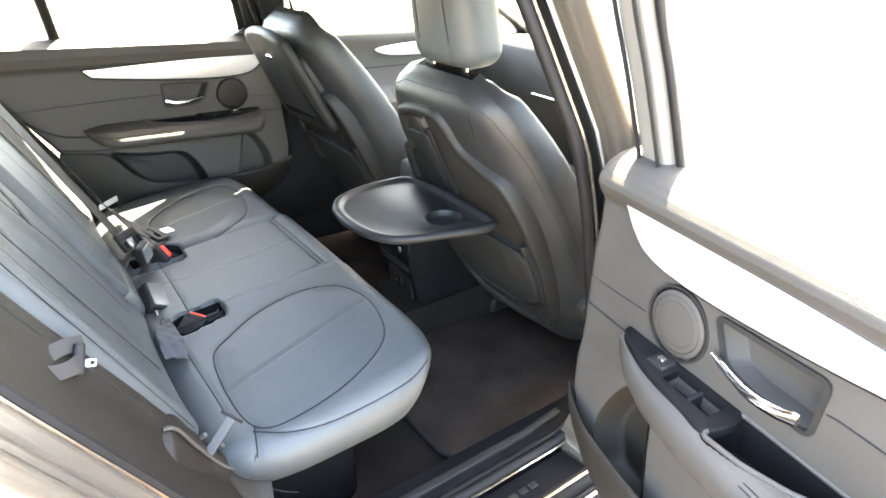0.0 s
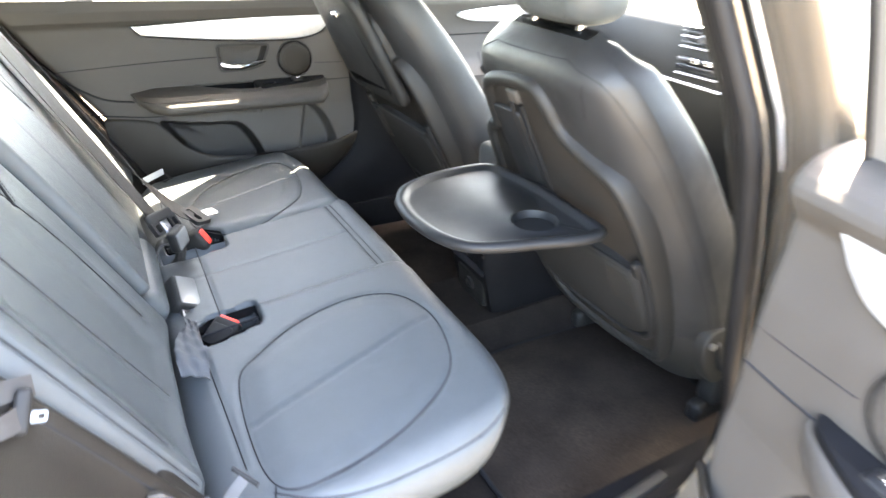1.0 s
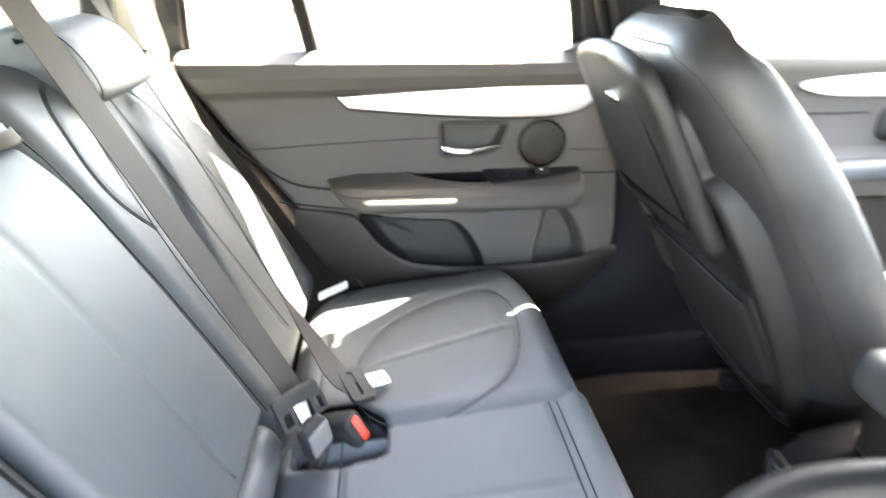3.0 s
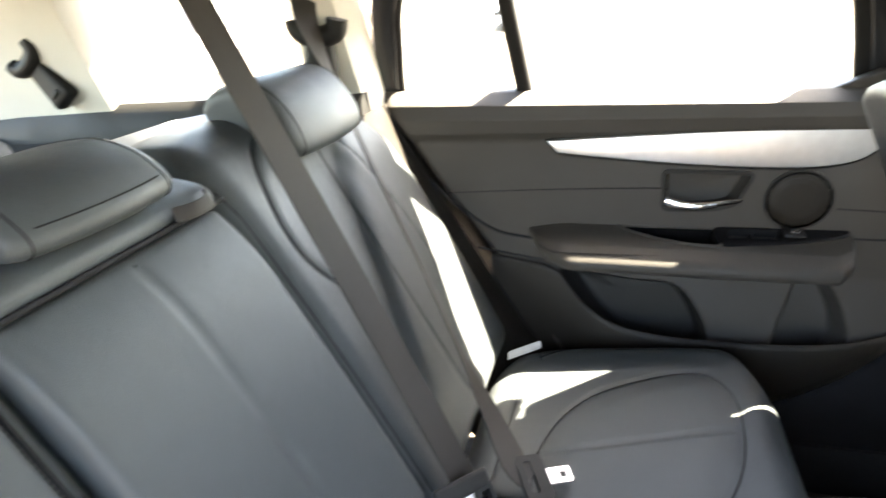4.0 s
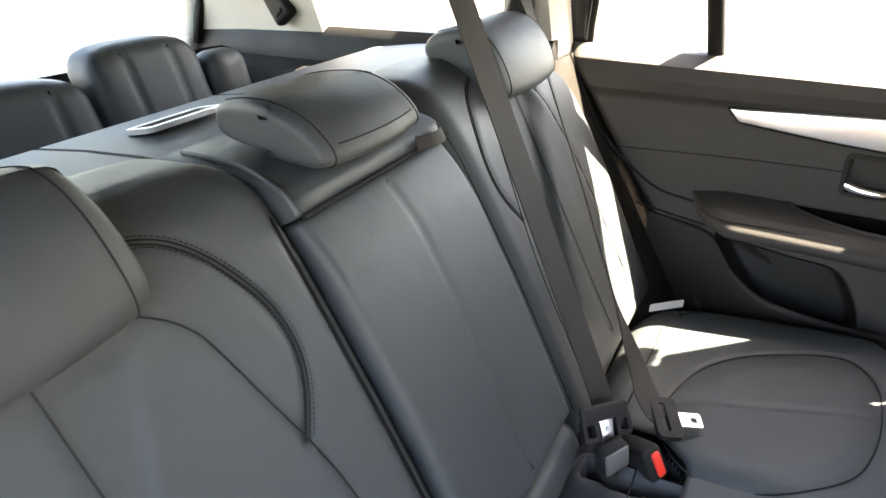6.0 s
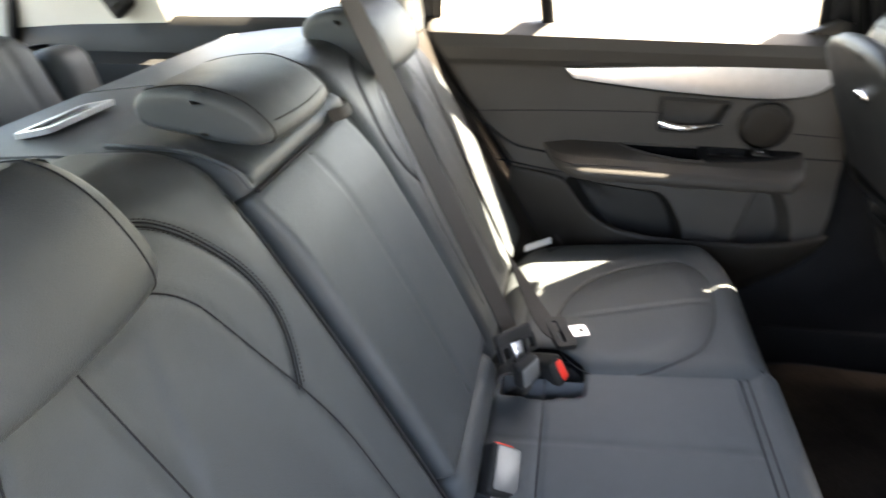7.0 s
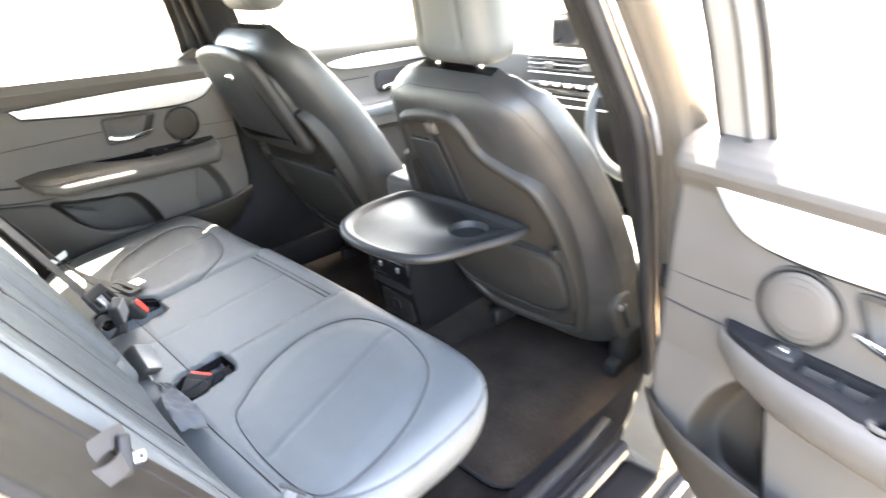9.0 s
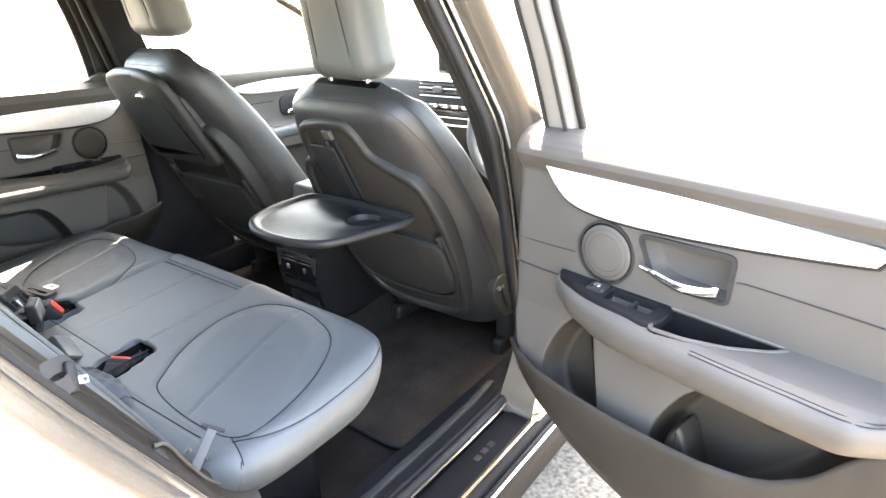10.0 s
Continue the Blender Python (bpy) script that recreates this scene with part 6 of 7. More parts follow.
near_front, NB = front_seat("black leather front seat with its folding table lowered", (0.492, -0.385, 1.093), -1, True, 0.008, 0.62)
far_front, FB = front_seat("black leather front seat with its folding table stowed", (0.463, 0.343, 1.133), 1, False, 0.055, 0.85)

# lowered table on the near front seat
tb = thing("folding_table", "black plastic folding table with a cup ring, lowered behind the seat", "folding table", (0.45, -0.39, 0.873))
tz = 0.874
out = spline([(0.316, -0.262), (0.350, -0.220), (0.416, -0.194), (0.487, -0.189), (0.545, -0.200), (0.566, -0.245), (0.576, -0.350), (0.570, -0.450), (0.565, -0.520), (0.558, -0.549), (0.535, -0.558), (0.495, -0.552), (0.440, -0.532), (0.370, -0.507), (0.330, -0.478), (0.306, -0.425), (0.298, -0.355), (0.303, -0.300)], 6, True)
TP = lambda a, b, h: (a, b, tz + h + 0.03 * (a - 0.45))
m = M()
CUPC = np.array([0.483, -0.459])
ang = np.arctan2(out[:, 1] - CUPC[1], out[:, 0] - CUPC[0])
cc = lambda r: np.column_stack([CUPC[0] + r * np.cos(ang), CUPC[1] + r * np.sin(ang)])
rr = [(out, -0.010), (inset2(out, -0.004), -0.003), (inset2(out, -0.002), 0.004), (inset2(out, 0.006), 0.007), (inset2(out, 0.014), 0.005), (inset2(out, 0.020), -0.001), (inset2(out, 0.026), -0.002), (cc(0.044), -0.002), (cc(0.0425), 0.0005), (cc(0.040), 0.0005), (cc(0.038), -0.004), (cc(0.037), -0.013)]
loft(m, [[TP(a, b, -0.016) for a, b in inset2(out, 0.012)]] + [[TP(a, b, h) for a, b in r] for r, h in rr])
top = part("tabletop", m, SATIN, tb, "satin black moulded table top", sharp=60)
for k in (-1, 1):
    part("table_arm", beam(M(), [NB(-0.03 + k * 0.05, 0.285, 0.01), NB(-0.03 + k * 0.05, 0.275, 0.05), TP(0.56, -0.36 - k * 0.05, -0.014), TP(0.50, -0.36 - k * 0.05, -0.016)], 0.03, 0.012, YD), SATIN, tb, "black table arm")
# stowed table on the far front seat
st = thing("folding_table", "black folding table stowed upright against the seat back", "folding table", FB(0, 0.15, 0.02))
so = spline([(-0.14, -0.040), (-0.085, -0.070), (0.0, -0.078), (0.09, -0.070), (0.150, -0.040), (0.172, 0.06), (0.188, 0.16), (0.196, 0.225), (0.178, 0.245), (0.08, 0.250), (-0.08, 0.250), (-0.152, 0.243), (-0.170, 0.222), (-0.164, 0.16), (-0.156, 0.06)], 6, True)
m = M()
loft(m, [[FB(a, b, h) for a, b in r] for r, h in ((inset2(so, 0.004), 0.010), (so, 0.016), (so, 0.030), (inset2(so, 0.006), 0.038), (inset2(so, 0.016), 0.040), (inset2(so, 0.05), 0.041))])
part("tabletop", m, PLASTIC, st, "dark grained table back", sharp=60)
part("release_catch", Pad(0.034, 0.014, 0.012, 0.004, ident, lambda a, b, h: FB(a - 0.008, b + 0.0, h + 0.042), (), 0.005, 0).mesh(), CHROME, st, "small bright release catch", sharp=70)
part("catch_surround", prism(M(), rrect(0.0, -0.052, 0.075, 0.020, 0.008), 0.02, 0.040, 0.006, lambda a, b, h: FB(a, b - 0.012, h)), SATIN, st, "dark catch surround")

# ---- centre console and floor mats ----
con = thing("centre_console", "black plastic centre console with rear air vents", "centre console", (0.75, YC, 0.42))
m = M()
rings = []
for x, zt, hw in ((0.615, 0.60, 0.085), (0.622, 0.655, 0.09), (0.66, 0.68, 0.095), (0.80, 0.70, 0.10), (1.05, 0.70, 0.10), (1.35, 0.72, 0.12)):
    zb = 0.36
    rings.append([(x + 0.05 * (z < 0.5) * (x < 0.7), YC + y, z) for y, z in ((-hw, zb), (-hw, zt - 0.03), (-hw + 0.02, zt), (hw - 0.02, zt), (hw, zt - 0.03), (hw, zb))])
loft(m, rings)
part("console_body", m, SILL, con, "black plastic console body", sharp=50)
vp = lambda a, b, h: (0.625 - h - (0.62 - b) * -0.10, YC + a, b)
vent = part("vent_surround", frame_ring(M(), rrect(0, 0.590, 0.168, 0.125, 0.016), rrect(0, 0.597, 0.146, 0.085, 0.008), 0.0, 0.012, vp), GLOSS, con, "glossy vent surround")
part("vent_backing", prism(M(), rrect(0, 0.597, 0.15, 0.09, 0.008), -0.01, 0.001, 0.0005, vp), RUBBER, con)
for k in (-1, 1):
    for j in range(6):
        part("vent_slat", prism(M(), rrect(k * 0.037, 0.563 + 0.0135 * j, 0.066, 0.006, 0.002), 0.002, 0.010, 0.0015, vp), GLOSS, con, "glossy black vent slat")
    part("vent_knob", prism(M(), rrect(k * 0.037, 0.596, 0.012, 0.016, 0.003), 0.008, 0.016, 0.002, vp), STEEL, con, "small vent knob")
part("vent_bar", prism(M(), rrect(0, 0.597, 0.008, 0.09, 0.002), 0.0, 0.011, 0.002, vp), SATIN, con)
part("socket_panel", prism(M(), rrect(0, 0.465, 0.13, 0.085, 0.014), -0.02, 0.006, 0.005, vp), PLASTIC, con, "lower panel with a power socket")
part("power_socket", frame_ring(M(), circle(0, 0.470, 0.018, 24), circle(0, 0.470, 0.013, 24), 0.004, 0.012, vp), SATIN, con, "round power socket")
arm = thing("centre_armrest", "black leather front centre armrest catching the sun", "armrest", (0.85, YC, 0.70), )
ar = Pad(0.36, 0.175, 0.07, 0.022, ident, lambda a, b, h: (0.845 + a, YC - 0.035 + b, 0.812 + h), (), 0.012, 0)
part("lid", ar.mesh(), LEATHER, arm, "padded leather lid", sharp=80)
part("box", Pad(0.32, 0.15, 0.11, 0.012, ident, lambda a, b, h: (0.855 + a, YC - 0.035 + b, 0.735 + h), (), 0.02, 0).mesh(), PLASTIC, arm, "dark storage box", sharp=70)
for s, lab in ((-1, "brown-grey carpet floor mat by the open door"), (1, "brown-grey carpet floor mat on the far side")):
    m = M()
    poly = roundpoly([(0.385, 0.17), (0.72, 0.165), (0.95, 0.17), (0.985, 0.32), (0.97, 0.56), (0.90, 0.635), (0.62, 0.655), (0.385, 0.605)], 0.05, 6)
    prism(m, poly, 0.343, 0.356, 0.005, lambda a, b, h: (a, YC + s * b, h + 0.004 * math.sin(11 * a + 5 * b)))
    th_ = thing("floor_mat", lab, "floor mat", (0.65, YC + s * 0.4, 0.34), "floor mats")
    part("carpet", m, MAT, th_, "looped brown-grey carpet")
    part("mat_edge", tube(M(), [(a, YC + s * b, 0.352 + 0.004 * math.sin(11 * a + 5 * b)) for a, b in poly], 0.005, 6, True), SEAM, th_, "dark bound edge")


# ---- front cabin ----
fd = thing("car_door", "closed front door beyond the seats, charcoal lining with silver trim", "car door", (1.1, 0.74, 0.4), "car doors")
FP = lambda a, b, h: (a, 0.745 - h, b)
m = M()
rings = []
for x in np.linspace(0.70, 1.68, 30):
    sec = [(-0.04, 1.135), (0.0, 1.12), (0.016, 1.095), (0.012, 1.07), (0.0, 1.05), (0.0, 0.9), (0.02, 0.86), (0.06, 0.84), (0.06, 0.79), (0.01, 0.76), (0.01, 0.50), (-0.05, 0.46), (-0.13, 0.48), (-0.14, 0.9), (-0.10, 1.12)]
    dz = -0.02 * (x - 1.0)
    rings.append([FP(x, z + dz, h) for h, z in sec])
loft(m, rings)
part("lining", m, DOORSOFT, fd, "charcoal soft door lining", sharp=50)
tr = spline([(1.02, 1.048), (1.25, 1.066), (1.45, 1.070), (1.60, 1.062), (1.60, 1.015), (1.40, 1.010), (1.20, 1.010), (1.06, 1.020)], 5, True)
part("silver_trim", prism(M(), tr, -0.004, 0.010, 0.003, FP), ALU, fd, "brushed silver trim strip", sharp=60)
part("handle_recess", prism(M(), rrect(1.325, 0.945, 0.19, 0.085, 0.03), -0.004, 0.005, 0.003, FP), SATIN, fd, "dark handle recess")
part("door_handle", Pad(0.145, 0.018, 0.014, 0.006, ident, lambda a, b, h: FP(1.325 + a, 0.925 + b - 0.9 * a * a, h + 0.022), (), 0.008, 0).mesh(), CHROME, fd, "chrome door release lever", sharp=70)
part("lining_seam", tube(M(), [FP(0.9, 0.975, 0.001), FP(1.2, 0.972, 0.001)], 0.002, 6), SEAM, fd)
part("armrest_highlight_pad", Pad(0.46, 0.05, 0.06, 0.02, ident, lambda a, b, h: FP(1.33 + a, 0.845 + b, h + 0.04), (), 0.015, 0).mesh(), LEATHER, fd, "leather door armrest", sharp=70)
part("window_pane", prism(M(), [(0.66, 1.13), (1.70, 1.09), (1.25, 1.40), (0.95, 1.47), (0.55, 1.48)], 0, 0.003, 0.001, lambda a, b, h: (a, 0.785 - lean(b) + h, b)), GLASS, fd, "front side window glass")
nd = thing("car_door", "closed driver's front door beside the centre pillar", "car door", (1.1, -0.79, 0.4), "car doors")
NP = lambda a, b, h: (a, -0.79 + h, b)
m = M()
rings = []
for x in np.linspace(0.74, 1.68, 20):
    sec = [(-0.04, 1.135), (0.0, 1.12), (0.016, 1.095), (0.0, 1.05), (0.0, 0.9), (0.06, 0.84), (0.06, 0.79), (0.01, 0.76), (0.01, 0.50), (-0.05, 0.40), (-0.09, 0.48), (-0.09, 0.9), (-0.07, 1.12)]
    rings.append([NP(x, z - 0.02 * (x - 1.0), h) for h, z in sec])
loft(m, rings)
part("door_body", m, DOORSOFT, nd, "charcoal lined front door", sharp=50)
part("window_pane", prism(M(), [(0.66, 1.13), (1.70, 1.09), (1.25, 1.40), (0.95, 1.47), (0.55, 1.48)], 0, 0.003, 0.001, lambda a, b, h: (a, -0.83 + lean(b) + h, b)), GLASS, nd, "front side window glass")

mi = thing("door_mirror", "light wing mirror on the driver's front door", "mirror", (1.52, -0.96, 1.08))
part("mirror_housing", Pad(0.10, 0.20, 0.14, 0.045, ident, lambda a, b, h: (1.52 + a, -0.985 + b, 1.205 + h), (), 0.012, 0).mesh(), PAINT, mi, "painted mirror housing", sharp=80)
part("mirror_glass", prism(M(), rrect(-0.985, 1.205, 0.165, 0.105, 0.03), 0, 0.003, 0.001, lambda a, b, h: (1.4695 - h, a, b)), CHROME, mi, "bright mirror glass")
part("mirror_foot", beam(M(), [(1.53, -0.84, 1.09), (1.53, -0.90, 1.105), (1.53, -0.96, 1.15)], 0.06, 0.03, (1, 0, 0)), PAINT, mi, "black mirror foot")

dash = thing("dashboard", "black dashboard with bright air vent blades and radio strip", "dashboard", (1.6, YC, 0.7))
m = M()
rings = []
for y in np.linspace(-0.76, 0.76, 25):
    sec = [(1.84, 1.02), (1.70, 1.075), (1.56, 1.085), (1.48, 1.075), (1.46, 1.05), (1.47, 0.95), (1.455, 0.90), (1.50, 0.80), (1.52, 0.55), (1.85, 0.50)]
    rings.append([(x + 0.05 * (y / 0.76) ** 2, YC + y, z) for x, z in sec])
loft(m, rings)
part("dash_body", m, PLASTIC, dash, "dark grained dashboard", sharp=50)
DP = lambda a, b, h: (1.462 - h, a, b)
for k, (z, hh, mt) in enumerate(((1.062, 0.003, ALU), (1.048, 0.005, GLOSS), (1.034, 0.003, ALU), (1.018, 0.005, GLOSS), (1.004, 0.003, ALU), (0.968, 0.008, DARKSTEEL), (0.945, 0.016, GLOSS), (0.925, 0.003, ALU))):
    part("vent_blade" if k < 5 else "radio_strip", prism(M(), rrect(-0.03, z, 0.34, hh, hh * 0.4), -0.01, 0.012, 0.002, DP), mt, dash, "bright vent blade" if mt is ALU else "dark strip")
for yy in (-0.10, 0.05):
    part("vent_wheel", prism(M(), rrect(yy, 1.032, 0.045, 0.022, 0.006), 0.0, 0.018, 0.004, DP), DARKSTEEL, dash, "silver vent adjuster")
for k in range(5):
    part("radio_button", prism(M(), rrect(-0.13 + 0.05 * k, 0.968, 0.035, 0.014, 0.004), 0.005, 0.016, 0.003, DP), CHROME, dash, "bright radio button")
part("lower_trim", tube(M(), [(1.46, -0.30, 0.90), (1.455, -0.03, 0.895), (1.46, 0.30, 0.90)], 0.004, 6), ALU, dash, "thin silver line")
scr = thing("display_screen", "dark centre display standing on the dashboard", "screen", (1.47, -0.06, 1.08))
part("screen_frame", Pad(0.24, 0.115, 0.02, 0.008, ident, lambda a, b, h: (1.475 - h, -0.06 + a, 1.145 + b), (), 0.012, 0).mesh(), SATIN, scr, "black screen frame", sharp=70)
part("screen_glass", prism(M(), rrect(-0.06, 1.148, 0.215, 0.092, 0.004), 0.0, 0.0025, 0.001, lambda a, b, h: (1.4655 - h, a, b)), SCREEN, scr, "glossy dark display glass")
sw = thing("steering_wheel", "black leather steering wheel with grey spokes", "steering wheel", (1.15, -0.47, 0.95))
C = np.array([1.17, -0.49, 0.99])
e1, e2 = np.array([0, 1, 0.0]), np.array([0.42, 0, 0.907])
e3 = np.cross(e1, e2)
part("rim", tube(M(), [C + 0.185 * (math.cos(a) * e1 + math.sin(a) * e2) for a in np.linspace(0, 2 * math.pi, 48, endpoint=False)], 0.0155, 12, True), LEATHER, sw, "leather steering wheel rim")
part("hub", Pad(0.16, 0.13, 0.05, 0.022, ident, lambda a, b, h: C + e1 * a + e2 * b + e3 * (h), (), 0.014, 0).mesh(), PLASTIC, sw, "airbag hub", sharp=70)
for a in (0, 180, 270):
    r = radians(a)
    d_ = math.cos(r) * e1 + math.sin(r) * e2
    part("spoke", beam(M(), [C + d_ * 0.06, C + d_ * 0.12, C + d_ * 0.18], 0.035, 0.014, np.cross(d_, e3)), SATIN, sw, "satin spoke")
part("column", tube(M(), [C + np.array((0.02, 0, 0)), C + np.array((0.32, 0, -0.10))], 0.05, 16), PLASTIC, sw, "column shroud")

# ---- third row ----
for s, y0, y1, lab in ((1, 0.090, 0.335, "folding third-row seat back in black leather"), (-1, -0.40, 0.084, "folding third-row seat back beside the other")):
    th_ = thing("third_row_seat", lab, "car seat", (-1.05, (y0 + y1) / 2, 0.5), "third-row seats")
    cy, wd = (y0 + y1) / 2, y1 - y0
    tp = 1.195 if s > 0 else 1.165

    def tshape(Q, wd=wd):
        Q = Q.copy()
        a, b = Q[:, 0] / (wd / 2), Q[:, 1] / 0.3
        Q[:, 2] += 0.012 * (1 - b ** 2) - 0.02 * np.clip(b - 0.6, 0, 1)
        Q[:, 1] -= 0.025 * np.abs(a) ** 4 * (b > 0)
        return Q

    sm = [np.array([(-wd / 2 + 0.075, -0.28), (-wd / 2 + 0.070, 0.29)]), np.array([(wd / 2 - 0.075, -0.28), (wd / 2 - 0.07, 0.29)])]
    p = Pad(wd, 0.60, 0.10, 0.03, tshape, lambda a, b, h: (-1.02 - 0.18 * b + h, cy + a, tp - 0.30 + b), sm, 0.009, 0.005, 0.006)
    c = part("backrest", p.mesh(), LEATHER, th_, "black leather seat back", sharp=80)
    add_seams(p, c, sm)
    part("side_bolster", Pad(0.10, 0.50, 0.08, 0.03, ident, lambda a, b, h: (-0.99 - 0.18 * b + h, (y1 + 0.050 if s > 0 else y0 - 0.045) + a, tp - 0.295 + b), (), 0.012, 0).mesh(), LEATHER, th_, "black leather side bolster", sharp=80)
    part("cushion", Pad(0.40, wd, 0.14, 0.04, ident, lambda a, b, h: (-0.80 + a, cy + b, 0.55 + h), (), 0.02, 0).mesh(), LEATHER, th_, "black leather cushion", sharp=80)
hk = thing("load_cover_clip", "small black clips along the load space ledge", "clip", (-0.80, 0.60, 1.10))
for k, x in enumerate((-0.72, -0.80, -0.95)):
    part("clip", Pad(0.05, 0.02, 0.016, 0.006, ident, lambda a, b, h: (x + a, 0.575 + b, 1.085 - 0.01 * k + h), (), 0.006, 0).mesh(), SATIN, hk, sharp=70)

# ---- around the car ----
LEAF = material("sunlit_leaves", (0.10, 0.14, 0.03), 0.6, noise_scale=3, noise_amt=0.3, stain_scale=25, stain=0.2)
BARK = material("grey_bark", (0.16, 0.13, 0.10), 0.9, noise_scale=9, noise_amt=0.3, bump_scale=30, bump=1.0)
CARW = material("white_car_paint", (0.75, 0.75, 0.74), 0.25, coat=1.0, noise_scale=4, noise_amt=0.03)
CARS = material("silver_car_paint", (0.45, 0.46, 0.48), 0.3, metal=0.5, coat=1.0, noise_scale=4, noise_amt=0.04)
TYRE = material("tyre_rubber", (0.03, 0.03, 0.03), 0.8, noise_scale=12, noise_amt=0.2)
rng = random.Random(4)


def leaves(centre, size, count, leaf, m):
    for _ in range(count):
        while True:
            v = np.array([rng.uniform(-1, 1) for _ in range(3)])
            if 0.25 < v @ v < 1:
                break
        v = v * (0.75 + 0.25 * noise.noise(Vector(v * 3)))
        p = np.array(centre) + v * np.array(size)
        a = np.array([rng.gauss(0, 1) for _ in range(3)])
        b = np.array([rng.gauss(0, 1) for _ in range(3)])
        a /= np.linalg.norm(a)
        b = b - a * (a @ b)
        b /= np.linalg.norm(b)
        k = leaf * rng.uniform(0.6, 1.3)
        c = np.cross(a, b) * k * 0.15
        m.add([p - a * k, p - b * k * 0.45 + c, p + a * k, p + b * k * 0.45 + c], [(0, 1, 2, 3)])


for k, (x, y, sx, sz) in enumerate(((9.5, 2.2, 1.3, 0.8), (10.3, 3.6, 1.0, 0.6), (10.8, 5.2, 1.5, 0.9), (9.3, 0.6, 1.1, 0.7), (11.0, 7.2, 1.3, 0.7), (10.4, -1.2, 1.2, 0.8), (11.5, 9.0, 1.4, 0.9))):
    sh = thing("shrub", "low sunlit green shrub at the yard's edge", "shrub", (x, y, 0), "shrubs")
    m = M()
    leaves((x, y, sz * 0.9), (sx * 0.6, sx, sz), 900, 0.07, m)
    part("foliage", m, LEAF, sh, "many small sunlit leaves")
    m = M()
    for j in range(6):
        a = j * 1.05
        tube(m, [(x, y, 0), (x + 0.2 * math.cos(a), y + 0.3 * math.sin(a), sz * 0.6), (x + 0.4 * math.cos(a), y + 0.6 * math.sin(a), sz * 1.2)], [0.02, 0.015, 0.006], 5)
    part("stems", m, BARK, sh, "thin woody stems")
for x, y, h in ((11.2, 4.3, 5.5), (13.5, 1.2, 6.0), (13.0, 8.0, 6.5)):
    tr_ = thing("tree", "slender tree with a sunlit airy crown", "tree", (x, y, 0), "trees")
    m = M()
    tube(m, spline([(x, y, 0), (x + 0.05, y - 0.04, h * 0.3), (x - 0.05, y + 0.05, h * 0.6), (x, y, h * 0.9)], 5), list(np.linspace(0.13, 0.03, 16)), 9)
    for j in range(9):
        a, z = j * 2.4, h * (0.4 + 0.05 * j)
        tube(m, [(x, y, z), (x + 0.6 * math.cos(a), y + 0.6 * math.sin(a), z + 0.4), (x + 1.2 * math.cos(a), y + 1.2 * math.sin(a), z + 0.9)], [0.05, 0.03, 0.01], 6)
    part("trunk", m, BARK, tr_, "grey bark trunk with limbs")
    m = M()
    for j in range(9):
        a, z = j * 2.4, h * (0.4 + 0.05 * j)
        leaves((x + 1.0 * math.cos(a), y + 1.0 * math.sin(a), z + 0.9), (0.8, 0.8, 0.6), 260, 0.08, m)
    part("crown", m, LEAF, tr_, "airy crown of small leaves")


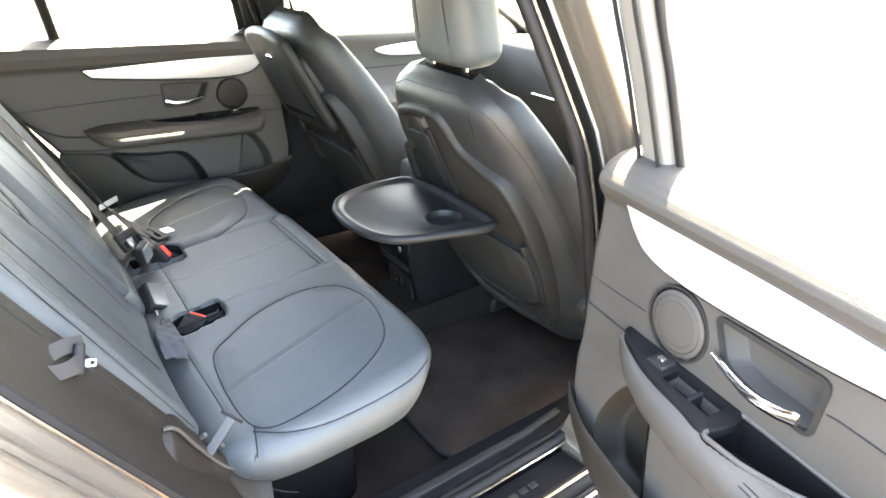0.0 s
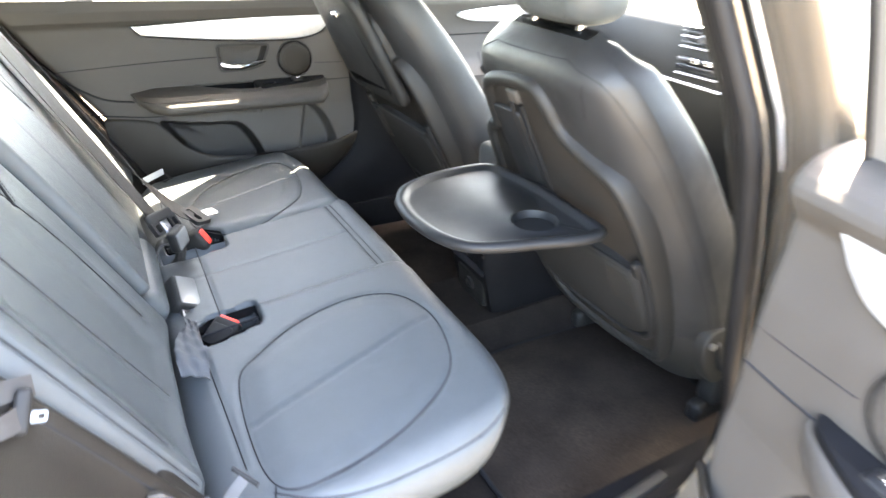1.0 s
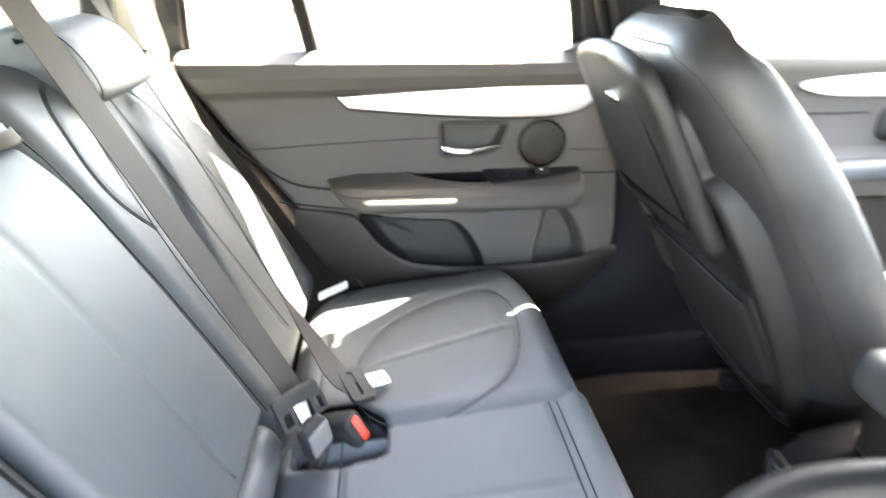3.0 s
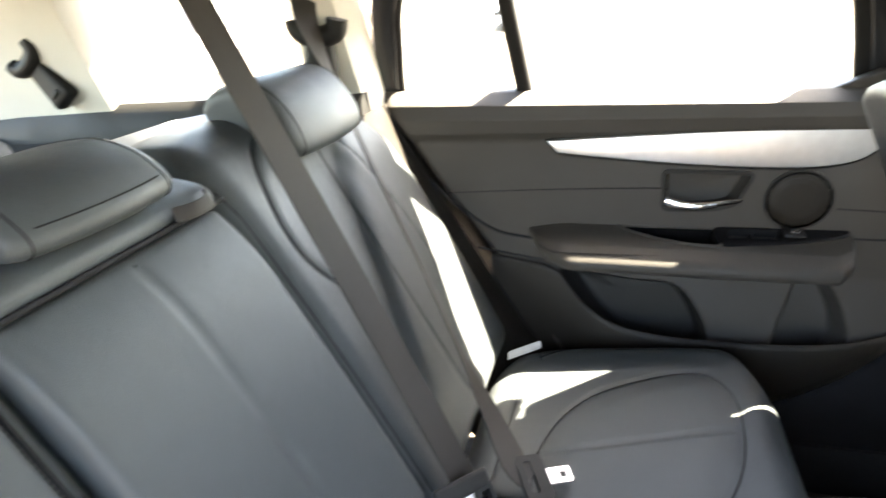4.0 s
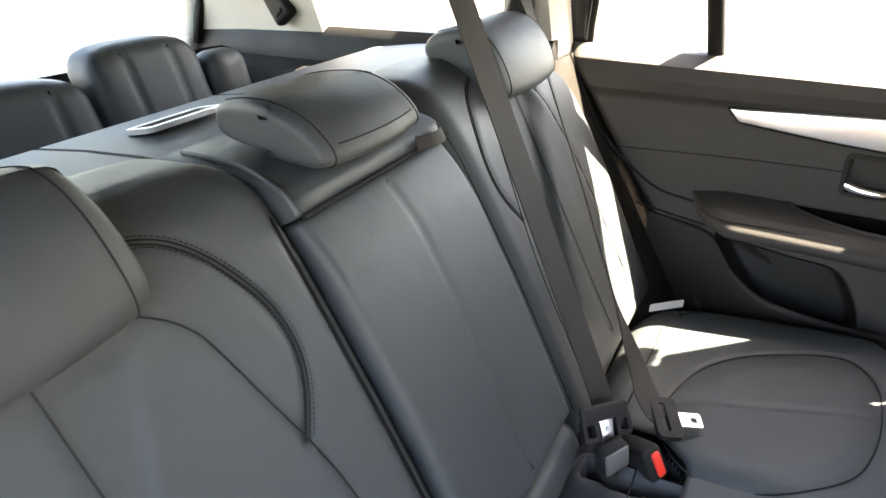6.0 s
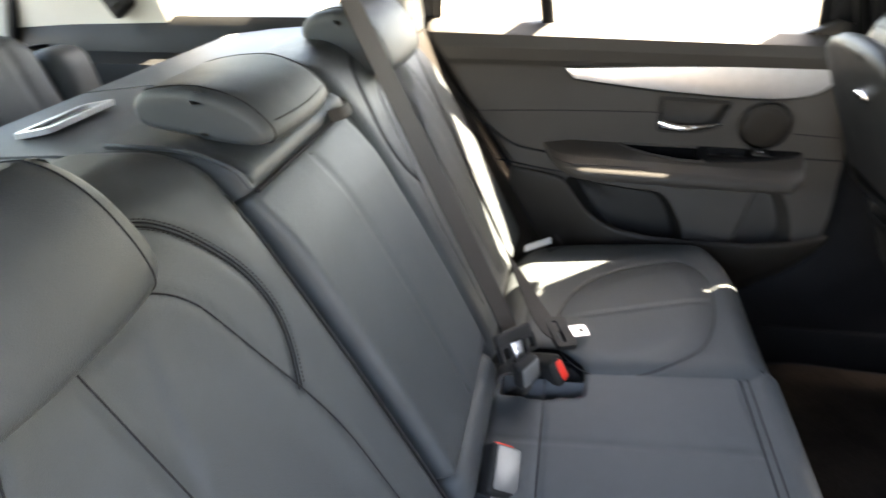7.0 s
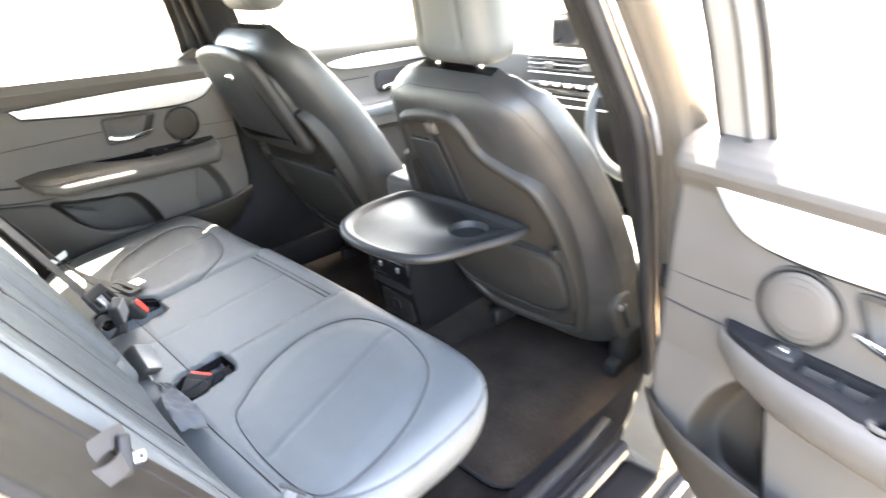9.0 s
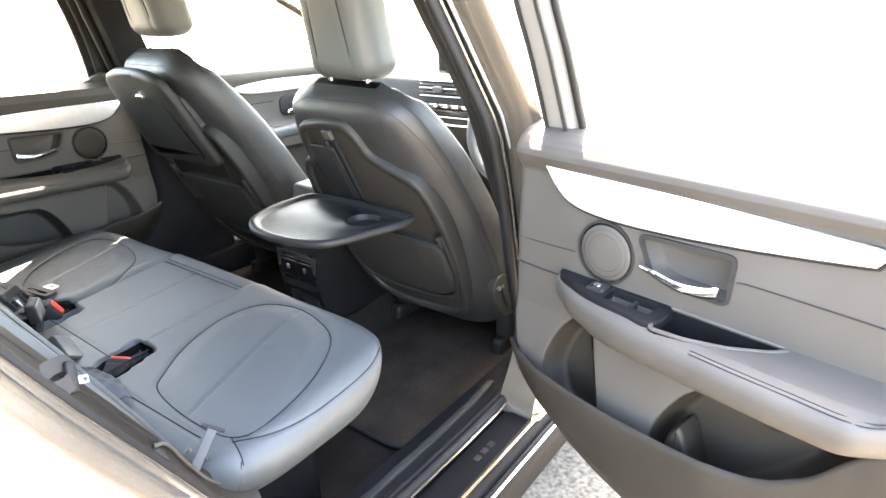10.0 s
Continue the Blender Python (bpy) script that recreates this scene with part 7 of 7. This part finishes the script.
def parked_car(x, y, turn, paint, label):
    th_ = thing("parked_car", label, "car", (x, y, 0), "parked cars")
    R = Matrix.Translation((x, y, 0)) @ Matrix.Rotation(radians(turn), 4, "Z")
    put = lambda a, b, h: tuple(R @ Vector((a, b, h)))
    m = M()
    rings = []
    for b in (-0.86, -0.82, -0.6, 0, 0.6, 0.82, 0.86):
        k = 1 - 0.12 * (abs(b) / 0.86) ** 6
        sec = [(-2.05, 0.32), (-2.12, 0.60), (-2.02, 0.88), (-1.85, 0.98), (-0.95, 1.0), (1.0, 0.98), (1.75, 0.86), (2.08, 0.68), (2.12, 0.45), (2.02, 0.25), (-1.9, 0.24)]
        rings.append([put(a * k, b, 0.25 + (z - 0.25) * (0.97 + 0.03 * k)) for a, z in sec])
    loft(m, rings)
    part("body", m, paint, th_, "painted car body", sharp=50)
    m = M()
    rings = []
    for z, a0, a1, w in ((0.97, -1.80, 1.05, 0.78), (1.15, -1.66, 0.70, 0.73), (1.38, -1.35, 0.25, 0.64), (1.46, -1.15, 0.0, 0.58)):
        rings.append([put(a, b, z) for a, b in ((a0, -w), (a1, -w), (a1 + 0.08, 0), (a1, w), (a0, w), (a0 - 0.05, 0))])
    loft(m, rings)
    part("cabin", m, GLOSS, th_, "dark glazed cabin", sharp=50)
    part("roof", prism(M(), rrect(-0.55, 0, 1.15, 1.14, 0.15), 1.44, 1.48, 0.02, put), paint, th_, "painted roof", sharp=50)
    for a in (-1.3, 1.32):
        for b in (-0.80, 0.80):
            w = part("wheel", tube(M(), [put(a, b - 0.09, 0.31), put(a, b + 0.09, 0.31)], 0.31, 24), TYRE, th_, "black tyre")
            part("rim", tube(M(), [put(a, b - 0.095, 0.31), put(a, b + 0.095, 0.31)], 0.20, 18), STEEL, w, "bright wheel rim")
    gr = part("grille", prism(M(), rrect(0, 0.55, 0.8, 0.16, 0.04), 2.02, 2.10, 0.01, lambda a, b, h: put(h, a, b)), RUBBER, th_, "dark slatted grille")
    for j in range(9):
        part("grille_slat", prism(M(), rrect(-0.36 + 0.09 * j, 0.55, 0.012, 0.14, 0.003), 2.09, 2.115, 0.004, lambda a, b, h: put(h, a, b)), STEEL, gr)
    for b in (-0.62, 0.62):
        part("headlight", prism(M(), rrect(b, 0.68, 0.30, 0.12, 0.04), 1.93, 2.04, 0.02, lambda a, c, h: put(h - 0.10 * abs(a) * 0.3, a, c)), CHROME, th_, "clear headlight")


parked_car(-9.0, 11.5, -62, CARW, "white car parked behind in the sun")
parked_car(-3.5, 22.0, -90, CARW, "white car parked across the yard")
parked_car(3.4, 24.0, -84, CARS, "silver car parked across the yard")
parked_car(-15.5, 4.0, 10, CARW, "white car parked further back in the yard")
